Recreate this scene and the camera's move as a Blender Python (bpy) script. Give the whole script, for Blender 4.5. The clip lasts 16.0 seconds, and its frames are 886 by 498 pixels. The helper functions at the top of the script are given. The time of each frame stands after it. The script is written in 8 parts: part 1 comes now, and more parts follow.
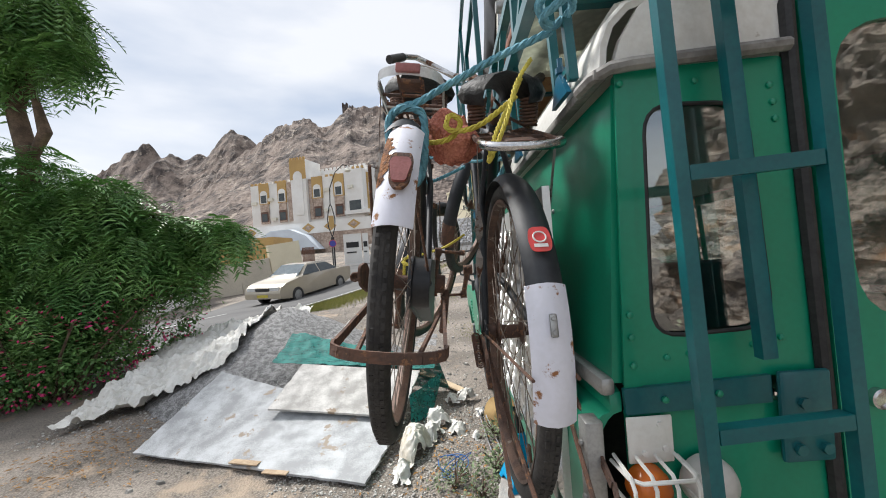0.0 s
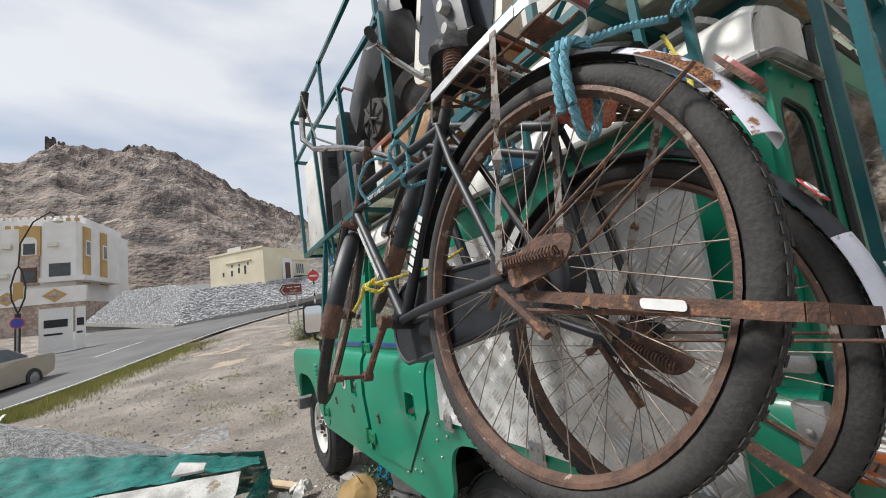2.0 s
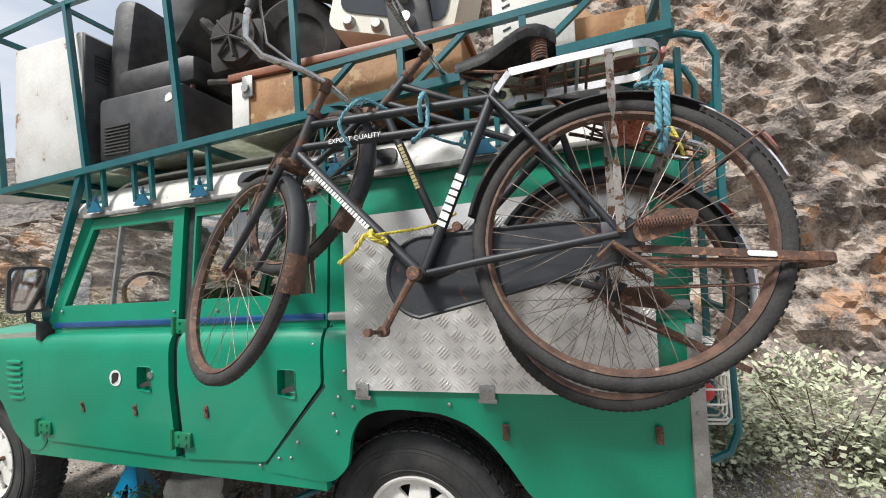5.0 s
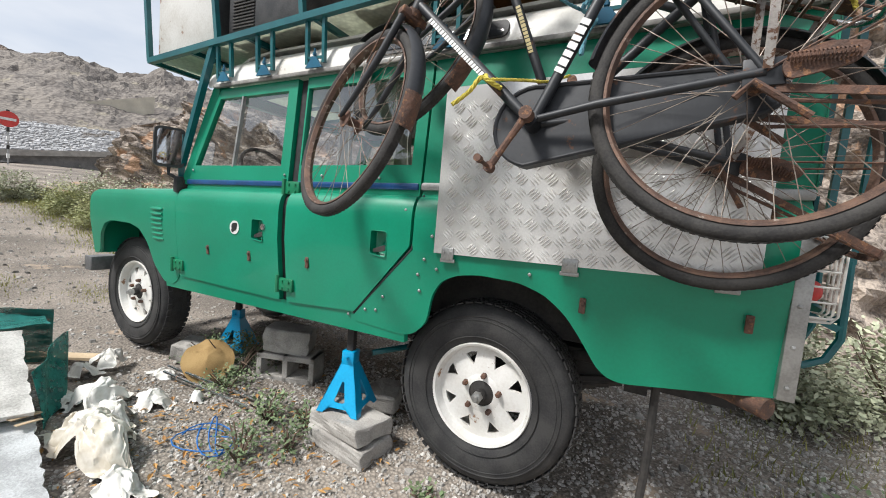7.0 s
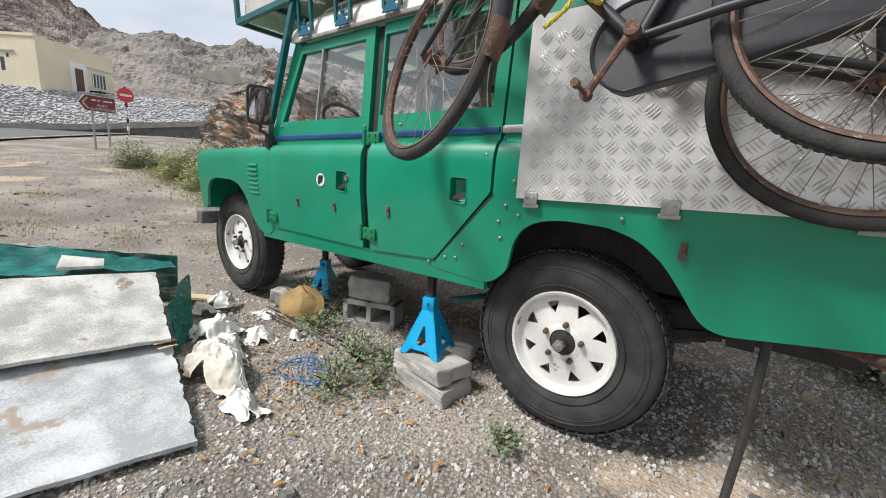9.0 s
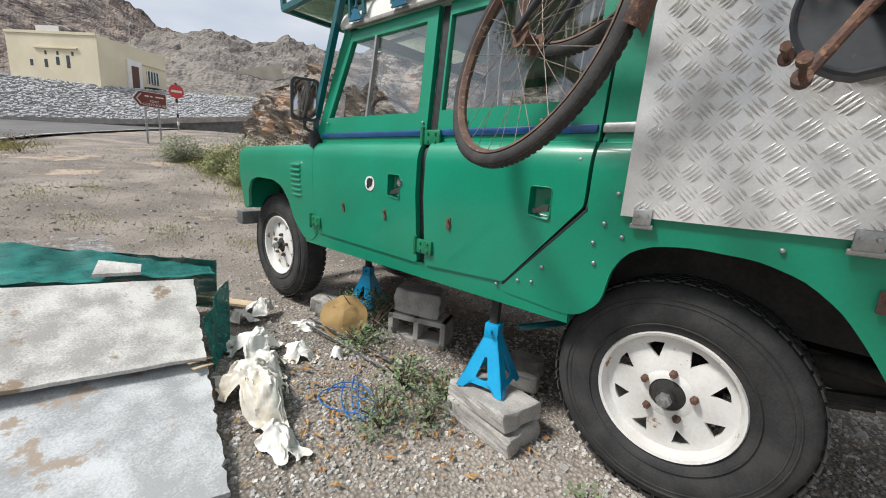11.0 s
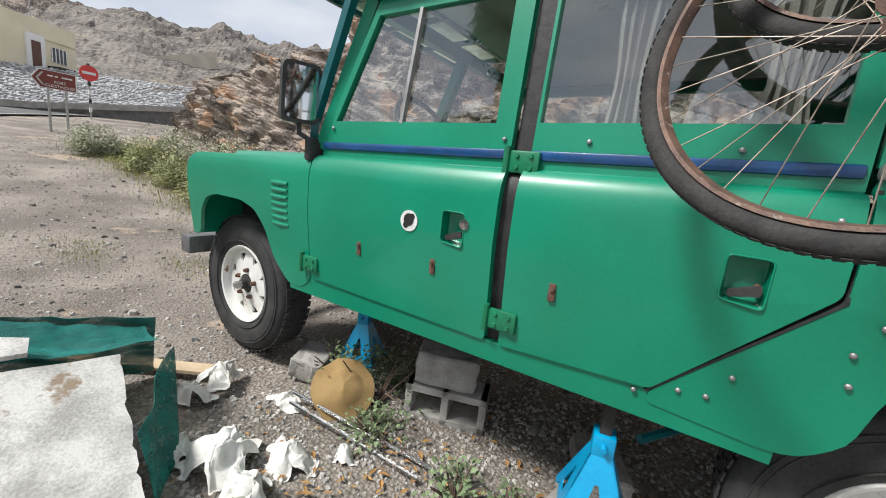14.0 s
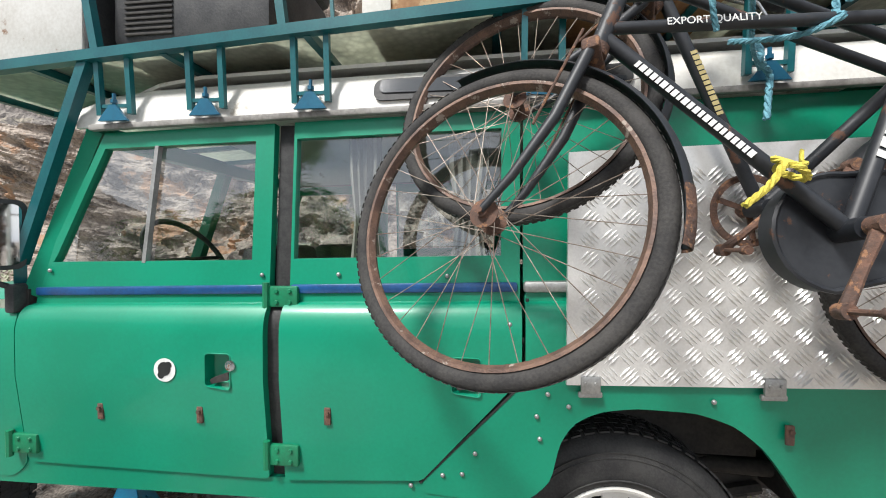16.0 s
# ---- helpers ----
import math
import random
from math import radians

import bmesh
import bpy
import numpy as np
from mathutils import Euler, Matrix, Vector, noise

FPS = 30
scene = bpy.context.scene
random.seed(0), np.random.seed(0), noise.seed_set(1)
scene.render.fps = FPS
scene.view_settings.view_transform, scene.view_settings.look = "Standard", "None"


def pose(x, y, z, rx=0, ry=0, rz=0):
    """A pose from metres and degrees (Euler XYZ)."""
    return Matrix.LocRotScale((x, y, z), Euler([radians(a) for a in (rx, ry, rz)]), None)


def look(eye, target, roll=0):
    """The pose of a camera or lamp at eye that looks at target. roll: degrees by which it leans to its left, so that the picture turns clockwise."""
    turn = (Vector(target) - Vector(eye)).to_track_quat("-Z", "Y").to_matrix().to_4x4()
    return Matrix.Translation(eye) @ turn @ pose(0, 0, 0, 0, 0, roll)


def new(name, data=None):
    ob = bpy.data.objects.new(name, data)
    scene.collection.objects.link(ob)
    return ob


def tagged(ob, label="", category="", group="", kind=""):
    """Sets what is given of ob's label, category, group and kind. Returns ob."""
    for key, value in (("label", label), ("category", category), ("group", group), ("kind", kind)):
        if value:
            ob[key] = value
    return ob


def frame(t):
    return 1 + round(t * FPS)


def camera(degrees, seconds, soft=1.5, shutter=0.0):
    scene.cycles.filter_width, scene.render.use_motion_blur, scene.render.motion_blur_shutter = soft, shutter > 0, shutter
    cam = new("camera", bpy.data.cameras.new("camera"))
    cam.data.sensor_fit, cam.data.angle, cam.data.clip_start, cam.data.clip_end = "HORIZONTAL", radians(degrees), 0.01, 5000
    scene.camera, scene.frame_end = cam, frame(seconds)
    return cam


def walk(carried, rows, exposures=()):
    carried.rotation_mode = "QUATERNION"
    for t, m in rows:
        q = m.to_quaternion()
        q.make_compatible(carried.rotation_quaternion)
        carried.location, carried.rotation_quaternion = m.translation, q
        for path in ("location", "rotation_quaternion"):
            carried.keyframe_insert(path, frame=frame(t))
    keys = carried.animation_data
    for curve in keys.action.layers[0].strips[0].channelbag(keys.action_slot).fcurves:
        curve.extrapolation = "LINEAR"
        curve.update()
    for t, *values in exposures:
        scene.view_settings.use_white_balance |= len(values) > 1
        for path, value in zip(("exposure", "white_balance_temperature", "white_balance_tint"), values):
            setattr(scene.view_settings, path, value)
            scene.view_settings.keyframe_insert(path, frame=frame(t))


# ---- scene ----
cam = camera(96.8, 16.0, soft=1.0)
PATH = [
    (0, (-0.226, -1.696, 1.612), (-0.237, 0.304, 1.611), -4.3),
    (0.5, (-0.443, -1.629, 1.556), (-0.274, 0.364, 1.568), -5.0),
    (1, (-0.593, -1.532, 1.539), (-0.212, 0.429, 1.624), -5.2),
    (1.5, (-0.711, -1.366, 1.551), (-0.023, 0.503, 1.738), -5.6),
    (2, (-0.833, -1.241, 1.525), (0.24, 0.43, 1.76), -6.6),
    (2.5, (-0.953, -1.074, 1.498), (0.386, 0.395, 1.718), -7.3),
    (3, (-1.078, -0.923, 1.484), (0.478, 0.319, 1.668), -6.9),
    (3.5, (-1.224, -0.845, 1.491), (0.498, 0.16, 1.64), -6.4),
    (4, (-1.265, -0.688, 1.492), (0.571, 0.093, 1.633), -5.8),
    (4.2, (-1.281, -0.633, 1.496), (0.586, 0.071, 1.628), -5.6),
    (6.3, (-1.441, -0.601, 1.339), (0.477, -0.033, 1.339), 0.4),
    (6.5, (-1.439, -0.588, 1.279), (0.449, 0.074, 1.26), 2.0),
    (7, (-1.445, -0.547, 1.189), (0.342, 0.335, 1.021), 5.0),
    (7.5, (-1.447, -0.521, 1.135), (0.246, 0.496, 0.818), 5.9),
    (8, (-1.447, -0.511, 1.117), (0.187, 0.576, 0.732), 5.4),
    (10.3, (-1.476, -0.441, 1.144), (0.08, 0.755, 0.762), 2.5),
    (10.5, (-1.435, -0.379, 1.129), (0.103, 0.838, 0.737), 2.9),
    (11, (-1.314, -0.188, 1.158), (0.171, 1.081, 0.728), 4.2),
    (11.5, (-1.282, -0.045, 1.168), (0.178, 1.248, 0.724), 5.4),
    (12, (-1.281, 0.173, 1.181), (0.169, 1.478, 0.741), 5.8),
    (12.5, (-1.237, 0.319, 1.174), (0.178, 1.661, 0.728), 5.6),
    (13, (-1.143, 0.459, 1.181), (0.264, 1.804, 0.719), 5.7),
    (13.5, (-1.127, 0.557, 1.179), (0.376, 1.797, 0.728), 6.6),
    (14, (-1.118, 0.603, 1.21), (0.541, 1.65, 0.824), 6.5),
    (14.5, (-1.096, 0.564, 1.322), (0.71, 1.381, 1.059), 4.7),
    (15, (-1.102, 0.524, 1.393), (0.8, 1.13, 1.269), 2.5),
    (15.5, (-1.125, 0.488, 1.448), (0.833, 0.895, 1.422), 1.0),
    (16, (-1.16, 0.425, 1.445), (0.827, 0.652, 1.402), 0.2),
]
walk(cam, [(t, look(eye, target, roll)) for t, eye, target, roll in PATH],
     exposures=[(0, 0.60), (2, 0.40), (3.5, 0.52), (7, 0.58), (11, 0.40), (13, 0.30), (14.5, 0.58), (16, 0.74)])

# ---- world, sun ----
world = bpy.data.worlds.new("sky")
scene.world = world
world.use_nodes = True
wn, wl = world.node_tree.nodes, world.node_tree.links
wn.clear()
w_out = wn.new("ShaderNodeOutputWorld")
w_bg = wn.new("ShaderNodeBackground")
w_sky = wn.new("ShaderNodeTexSky")
w_sky.sky_type, w_sky.sun_disc = "NISHITA", False
w_sky.sun_elevation, w_sky.sun_rotation = radians(52), radians(305)
w_gain = wn.new("ShaderNodeMix")
w_gain.data_type, w_gain.blend_type = "RGBA", "MULTIPLY"
w_gain.inputs["Factor"].default_value = 1.0
w_gain.inputs["B"].default_value = (0.085, 0.085, 0.085, 1)
w_co = wn.new("ShaderNodeTexCoord")
w_map = wn.new("ShaderNodeMapping")
w_map.inputs["Scale"].default_value = (1.0, 1.0, 3.2)
w_noise = wn.new("ShaderNodeTexNoise")
w_noise.inputs["Scale"].default_value, w_noise.inputs["Detail"].default_value = 1.9, 6.0
w_noise.inputs["Roughness"].default_value = 0.48
w_ramp = wn.new("ShaderNodeValToRGB")
w_ramp.color_ramp.elements[0].position, w_ramp.color_ramp.elements[0].color = 0.36, (0.42, 0.48, 0.58, 1)
w_ramp.color_ramp.elements[1].position, w_ramp.color_ramp.elements[1].color = 0.60, (0.72, 0.73, 0.755, 1)
w_mix = wn.new("ShaderNodeMix")
w_mix.data_type = "RGBA"
w_mix.inputs["Factor"].default_value = 0.85
wl.new(w_sky.outputs[0], w_gain.inputs["A"])
wl.new(w_co.outputs["Generated"], w_map.inputs[0])
wl.new(w_map.outputs[0], w_noise.inputs[0])
wl.new(w_noise.outputs[0], w_ramp.inputs[0])
wl.new(w_gain.outputs["Result"], w_mix.inputs["A"])
wl.new(w_ramp.outputs[0], w_mix.inputs["B"])
wl.new(w_mix.outputs["Result"], w_bg.inputs[0])
w_bg.inputs[1].default_value = 0.95
wl.new(w_bg.outputs[0], w_out.inputs[0])
sun = new("sun", bpy.data.lights.new("sun", "SUN"))
sun.data.energy, sun.data.angle, sun.data.color = 3.5, radians(12), (1.0, 0.98, 0.95)
sun.matrix_world = look((-32, 22, 50), (0, 0, 0))


# ---- materials ----
def mat(name, a, b=None, rough=0.6, metal=0.0, scale=6.0, fine=60.0, bump=0.1, spots=None, spot_size=9.0, spot_at=0.62, coat=0.0, per_piece=0.0, kind="noise", bump_size=0.01):
    """Two-scale noise between colours a and b, fine grain in the relief, and worn spots of a third colour."""
    m = bpy.data.materials.new(name)
    m.use_nodes = True
    n, l = m.node_tree.nodes, m.node_tree.links
    p = n["Principled BSDF"]
    b = b or tuple(c * 0.75 for c in a)
    co = n.new("ShaderNodeTexCoord")
    big = n.new("ShaderNodeTexNoise")
    big.inputs["Scale"].default_value, big.inputs["Detail"].default_value = scale, 5
    l.new(co.outputs["Object"], big.inputs["Vector"])
    small = n.new("ShaderNodeTexVoronoi" if kind == "cells" else "ShaderNodeTexNoise")
    small.inputs["Scale"].default_value = fine
    l.new(co.outputs["Object"], small.inputs["Vector"])
    add = n.new("ShaderNodeMath")
    add.operation, add.inputs[1].default_value = "MULTIPLY_ADD", 0.45
    l.new(small.outputs[0], add.inputs[0])
    l.new(big.outputs[0], add.inputs[2])
    ramp = n.new("ShaderNodeValToRGB")
    ramp.color_ramp.elements[0].position, ramp.color_ramp.elements[0].color = 0.58, (*a, 1)
    ramp.color_ramp.elements[1].position, ramp.color_ramp.elements[1].color = 0.86, (*b, 1)
    l.new(add.outputs[0], ramp.inputs[0])
    colour = ramp.outputs[0]
    if spots:
        sp = n.new("ShaderNodeTexNoise")
        sp.inputs["Scale"].default_value, sp.inputs["Detail"].default_value, sp.inputs["Roughness"].default_value = spot_size, 8, 0.65
        l.new(co.outputs["Object"], sp.inputs["Vector"])
        edge = n.new("ShaderNodeValToRGB")
        edge.color_ramp.elements[0].position, edge.color_ramp.elements[1].position = spot_at, spot_at + 0.04
        l.new(sp.outputs[0], edge.inputs[0])
        mx = n.new("ShaderNodeMix")
        mx.data_type = "RGBA"
        l.new(edge.outputs[0], mx.inputs["Factor"])
        l.new(colour, mx.inputs["A"])
        mx.inputs["B"].default_value = (*spots, 1)
        colour = mx.outputs["Result"]
        rg = n.new("ShaderNodeMapRange")
        rg.inputs["To Min"].default_value, rg.inputs["To Max"].default_value = rough, 0.85
        l.new(edge.outputs[0], rg.inputs["Value"])
        l.new(rg.outputs[0], p.inputs["Roughness"])
        if metal:
            mg = n.new("ShaderNodeMapRange")
            mg.inputs["To Min"].default_value, mg.inputs["To Max"].default_value = metal, 0.0
            l.new(edge.outputs[0], mg.inputs["Value"])
            l.new(mg.outputs[0], p.inputs["Metallic"])
    else:
        p.inputs["Roughness"].default_value = rough
        p.inputs["Metallic"].default_value = metal
    if per_piece:
        info = n.new("ShaderNodeObjectInfo")
        geo = n.new("ShaderNodeNewGeometry")
        sm2 = n.new("ShaderNodeMath")
        sm2.operation = "ADD"
        l.new(info.outputs["Random"], sm2.inputs[0])
        l.new(geo.outputs["Random Per Island"], sm2.inputs[1])
        vr = n.new("ShaderNodeMapRange")
        vr.inputs["From Max"].default_value = 2.0
        vr.inputs["To Min"].default_value, vr.inputs["To Max"].default_value = 1 - per_piece, 1 + per_piece
        l.new(sm2.outputs[0], vr.inputs["Value"])
        hsv = n.new("ShaderNodeHueSaturation")
        l.new(vr.outputs[0], hsv.inputs["Value"])
        l.new(colour, hsv.inputs["Color"])
        colour = hsv.outputs[0]
    l.new(colour, p.inputs["Base Color"])
    if bump:
        bp = n.new("ShaderNodeBump")
        bp.inputs["Strength"].default_value, bp.inputs["Distance"].default_value = bump, bump_size
        l.new(add.outputs[0], bp.inputs["Height"])
        l.new(bp.outputs[0], p.inputs["Normal"])
    p.inputs["Coat Weight"].default_value = coat
    p.inputs["Coat Roughness"].default_value = 0.12
    return m


def glass_mat(name, tint=(0.85, 0.9, 0.9), rough=0.02):
    m = bpy.data.materials.new(name)
    m.use_nodes = True
    n, l = m.node_tree.nodes, m.node_tree.links
    n.clear()
    out, mix = n.new("ShaderNodeOutputMaterial"), n.new("ShaderNodeMixShader")
    tr, gl, fr = n.new("ShaderNodeBsdfTransparent"), n.new("ShaderNodeBsdfGlossy"), n.new("ShaderNodeLayerWeight")
    steep, amount = n.new("ShaderNodeMath"), n.new("ShaderNodeMath")
    steep.operation, steep.inputs[1].default_value = "POWER", 3.5
    amount.operation, amount.inputs[1].default_value, amount.inputs[2].default_value = "MULTIPLY_ADD", 0.70, 0.24
    l.new(fr.outputs["Facing"], steep.inputs[0])
    l.new(steep.outputs[0], amount.inputs[0])
    tr.inputs[0].default_value, gl.inputs["Roughness"].default_value = (*tint, 1), rough
    l.new(amount.outputs[0], mix.inputs[0])
    l.new(tr.outputs[0], mix.inputs[1])
    l.new(gl.outputs[0], mix.inputs[2])
    l.new(mix.outputs[0], out.inputs[0])
    return m


GREEN = mat("green_paint", (0.0, 0.240, 0.136), (0.0, 0.208, 0.115), 0.38, 0, 2.5, 90, 0.03, coat=0.25, bump_size=0.003)
GREEN_HW = mat("green_hardware", (0.004, 0.19, 0.085), (0.01, 0.14, 0.065), 0.4, 0, 8, 120, 0.1, spots=(0.16, 0.1, 0.06), spot_at=0.72)
TEAL = mat("teal_enamel", (0.006, 0.115, 0.125), (0.003, 0.085, 0.10), 0.33, 0, 8, 110, 0.08, spots=(0.05, 0.2, 0.2), spot_at=0.70, coat=0.2, bump_size=0.003)
BLUE_TRIM = mat("blue_strip_paint", (0.012, 0.075, 0.22), (0.01, 0.05, 0.15), 0.28, 0, 12, 90, 0.05, coat=0.3)
WHITE = mat("white_roof_paint", (0.74, 0.73, 0.69), (0.62, 0.6, 0.55), 0.42, 0, 3, 80, 0.05, spots=(0.42, 0.38, 0.32), spot_at=0.64)
GALV = mat("galvanised_steel", (0.42, 0.42, 0.41), (0.30, 0.30, 0.29), 0.45, 0.75, 14, 150, 0.08)
CHECKER = mat("aluminium_tread_plate", (0.80, 0.79, 0.77), (0.68, 0.67, 0.65), 0.30, 0.5, 5, 160, 0.05)
CHROME = mat("worn_chrome", (0.62, 0.62, 0.62), (0.42, 0.41, 0.40), 0.25, 1.0, 20, 200, 0.05, spots=(0.14, 0.065, 0.035), spot_size=22, spot_at=0.58)
RUST = mat("rusted_steel", (0.135, 0.07, 0.047), (0.075, 0.046, 0.036), 0.85, 0.0, 30, 180, 0.5, spots=(0.23, 0.115, 0.06), spot_size=55, spot_at=0.57)
SPOKE = mat("tarnished_spoke_wire", (0.30, 0.26, 0.22), (0.15, 0.11, 0.085), 0.5, 0.5, 25, 120, 0.1)
RIM = mat("rusted_rim", (0.17, 0.10, 0.07), (0.09, 0.055, 0.043), 0.6, 0.25, 25, 220, 0.3, spots=(0.30, 0.25, 0.21), spot_size=30, spot_at=0.60)
BLACK_ENAMEL = mat("black_bicycle_enamel", (0.012, 0.014, 0.018), (0.022, 0.024, 0.028), 0.5, 0, 12, 90, 0.06, spots=(0.11, 0.055, 0.035), spot_size=16, spot_at=0.61, coat=0.0, bump_size=0.003)
RUBBER = mat("dusty_tyre_rubber", (0.021, 0.020, 0.020), (0.046, 0.043, 0.040), 0.85, 0, 14, 160, 0.3)
TYRE = mat("car_tyre_rubber", (0.022, 0.022, 0.023), (0.045, 0.044, 0.043), 0.75, 0, 9, 140, 0.2)
WHITE_WHEEL = mat("white_wheel_enamel", (0.76, 0.75, 0.72), (0.66, 0.64, 0.60), 0.35, 0, 8, 90, 0.05, spots=(0.28, 0.16, 0.09), spot_size=13, spot_at=0.64)
GUARD_WHITE = mat("white_mudguard_enamel", (0.72, 0.72, 0.80), (0.66, 0.66, 0.72), 0.35, 0, 6, 100, 0.06, spots=(0.26, 0.115, 0.045), spot_size=24, spot_at=0.595)
DARK = mat("dark_chassis", (0.02, 0.019, 0.018), (0.045, 0.04, 0.036), 0.8, 0, 8, 70, 0.3)
SEAL = mat("black_rubber_seal", (0.012, 0.012, 0.013), (0.025, 0.025, 0.025), 0.6, 0, 30, 120, 0.1)
VINYL = mat("black_vinyl", (0.018, 0.018, 0.02), (0.04, 0.04, 0.04), 0.55, 0, 18, 150, 0.25)
LEATHER = mat("cracked_saddle_leather", (0.02, 0.02, 0.021), (0.06, 0.058, 0.055), 0.55, 0, 22, 130, 0.35)
PLASTIC_BLACK = mat("dusty_black_plastic", (0.022, 0.023, 0.026), (0.05, 0.05, 0.05), 0.5, 0, 10, 150, 0.15)
GLASS = glass_mat("window_glass")
MIRROR = mat("mirror_silver", (0.8, 0.8, 0.8), (0.75, 0.75, 0.75), 0.04, 1.0, 3, 9, 0)
RED = mat("faded_red_reflector", (0.36, 0.13, 0.12), (0.26, 0.09, 0.08), 0.35, 0, 20, 150, 0.15)
RED_BRIGHT = mat("red_decal", (0.62, 0.05, 0.05), (0.5, 0.05, 0.04), 0.4, 0, 30, 90, 0)
ORANGE = mat("amber_lens", (0.62, 0.16, 0.02), (0.5, 0.12, 0.02), 0.2, 0, 9, 60, 0.05)
DECAL_WHITE = mat("white_decal", (0.72, 0.72, 0.70), (0.6, 0.6, 0.58), 0.5, 0, 20, 150, 0)
DECAL_GOLD = mat("gold_decal", (0.5, 0.42, 0.2), (0.4, 0.33, 0.15), 0.45, 0, 20, 150, 0)
DECAL_BLACK = mat("black_decal", (0.015, 0.015, 0.015), (0.02, 0.02, 0.02), 0.5, 0, 20, 150, 0)
BLUE_JACK = mat("bright_blue_enamel", (0.0, 0.34, 0.62), (0.0, 0.28, 0.54), 0.3, 0, 7, 90, 0.05, coat=0.3)
ROPE_BLUE = mat("light_blue_rope", (0.16, 0.38, 0.46), (0.10, 0.27, 0.34), 0.8, 0, 40, 260, 0.6)
ROPE_YELLOW = mat("yellow_rope", (0.62, 0.52, 0.08), (0.48, 0.40, 0.06), 0.8, 0, 40, 260, 0.6)
CONCRETE = mat("concrete_block", (0.42, 0.40, 0.37), (0.27, 0.255, 0.235), 0.95, 0, 9, 120, 0.7, spots=(0.10, 0.10, 0.10), spot_size=6, spot_at=0.66)
BOARD_WHITE = mat("peeling_white_board", (0.62, 0.60, 0.57), (0.34, 0.325, 0.305), 0.85, 0, 7, 110, 0.45, spots=(0.27, 0.205, 0.145), spot_size=4.2, spot_at=0.60)
BOARD_GREY = mat("weathered_grey_board", (0.52, 0.535, 0.545), (0.31, 0.315, 0.32), 0.85, 0, 6, 110, 0.45, spots=(0.32, 0.265, 0.21), spot_size=4.4, spot_at=0.605)
SHEET = mat("white_tarpaulin", (0.74, 0.73, 0.69), (0.60, 0.58, 0.53), 0.55, 0, 5, 40, 0.3, spots=(0.5, 0.42, 0.3), spot_size=4, spot_at=0.70)
NET = mat("green_shade_net", (0.010, 0.22, 0.19), (0.005, 0.13, 0.115), 0.7, 0, 9, 240, 0.5)
GRAVEL = mat("grey_gravel", (0.36, 0.355, 0.35), (0.15, 0.148, 0.145), 0.95, 0, 18, 70, 1.0, kind="cells", per_piece=0.0, bump_size=0.02)
STONE_BITS = mat("loose_stones", (0.43, 0.41, 0.38), (0.27, 0.255, 0.235), 0.9, 0, 12, 90, 0.5, per_piece=0.75)
WOOD = mat("old_plywood", (0.36, 0.20, 0.09), (0.25, 0.12, 0.05), 0.7, 0, 7, 60, 0.3, spots=(0.46, 0.33, 0.19), spot_size=6, spot_at=0.58)
WOOD_RED = mat("varnished_red_wood", (0.28, 0.10, 0.05), (0.2, 0.07, 0.035), 0.5, 0, 9, 80, 0.2)
CREAM = mat("cream_plastic", (0.70, 0.68, 0.58), (0.6, 0.57, 0.48), 0.45, 0, 6, 90, 0.1)
STEEL_BOX = mat("scratched_white_sheet_steel", (0.68, 0.67, 0.64), (0.56, 0.54, 0.50), 0.5, 0, 5, 90, 0.1, spots=(0.28, 0.17, 0.11), spot_size=5, spot_at=0.60)


def net_mat():
    """Woven netting, partly see-through between its threads."""
    n, l = NET.node_tree.nodes, NET.node_tree.links
    mix, tr, ns, rp = n.new("ShaderNodeMixShader"), n.new("ShaderNodeBsdfTransparent"), n.new("ShaderNodeTexNoise"), n.new("ShaderNodeMapRange")
    ns.inputs["Scale"].default_value = 14
    rp.inputs["From Min"].default_value, rp.inputs["From Max"].default_value = 0.35, 0.65
    rp.inputs["To Min"].default_value, rp.inputs["To Max"].default_value = 0.60, 0.93
    l.new(ns.outputs[0], rp.inputs["Value"])
    l.new(rp.outputs[0], mix.inputs[0])
    l.new(tr.outputs[0], mix.inputs[1])
    l.new(n["Principled BSDF"].outputs[0], mix.inputs[2])
    l.new(mix.outputs[0], n["Material Output"].inputs[0])


net_mat()


# ---- mesh helpers ----
def link_mesh(name, bm, material, smooth=False):
    me = bpy.data.meshes.new(name)
    bm.normal_update()
    bm.to_mesh(me)
    bm.free()
    me.materials.append(material)
    if smooth:
        me.polygons.foreach_set("use_smooth", [True] * len(me.polygons))
        me.set_sharp_from_angle(angle=radians(40))
    return new(name, me)


def part(name, bm, material, parent, label="", smooth=True):
    ob = link_mesh(name, bm, material, smooth)
    ob.parent = parent
    return tagged(ob, label)


def thing(name, label, category, group="", at=(0, 0, 0)):
    ob = new(name)
    ob.empty_display_size = 0.1
    ob.location = at
    return tagged(ob, label, category, group)


def whole(name, bm, material, label, category="", group="", kind="", smooth=True):
    return tagged(link_mesh(name, bm, material, smooth), label, category, group, kind)


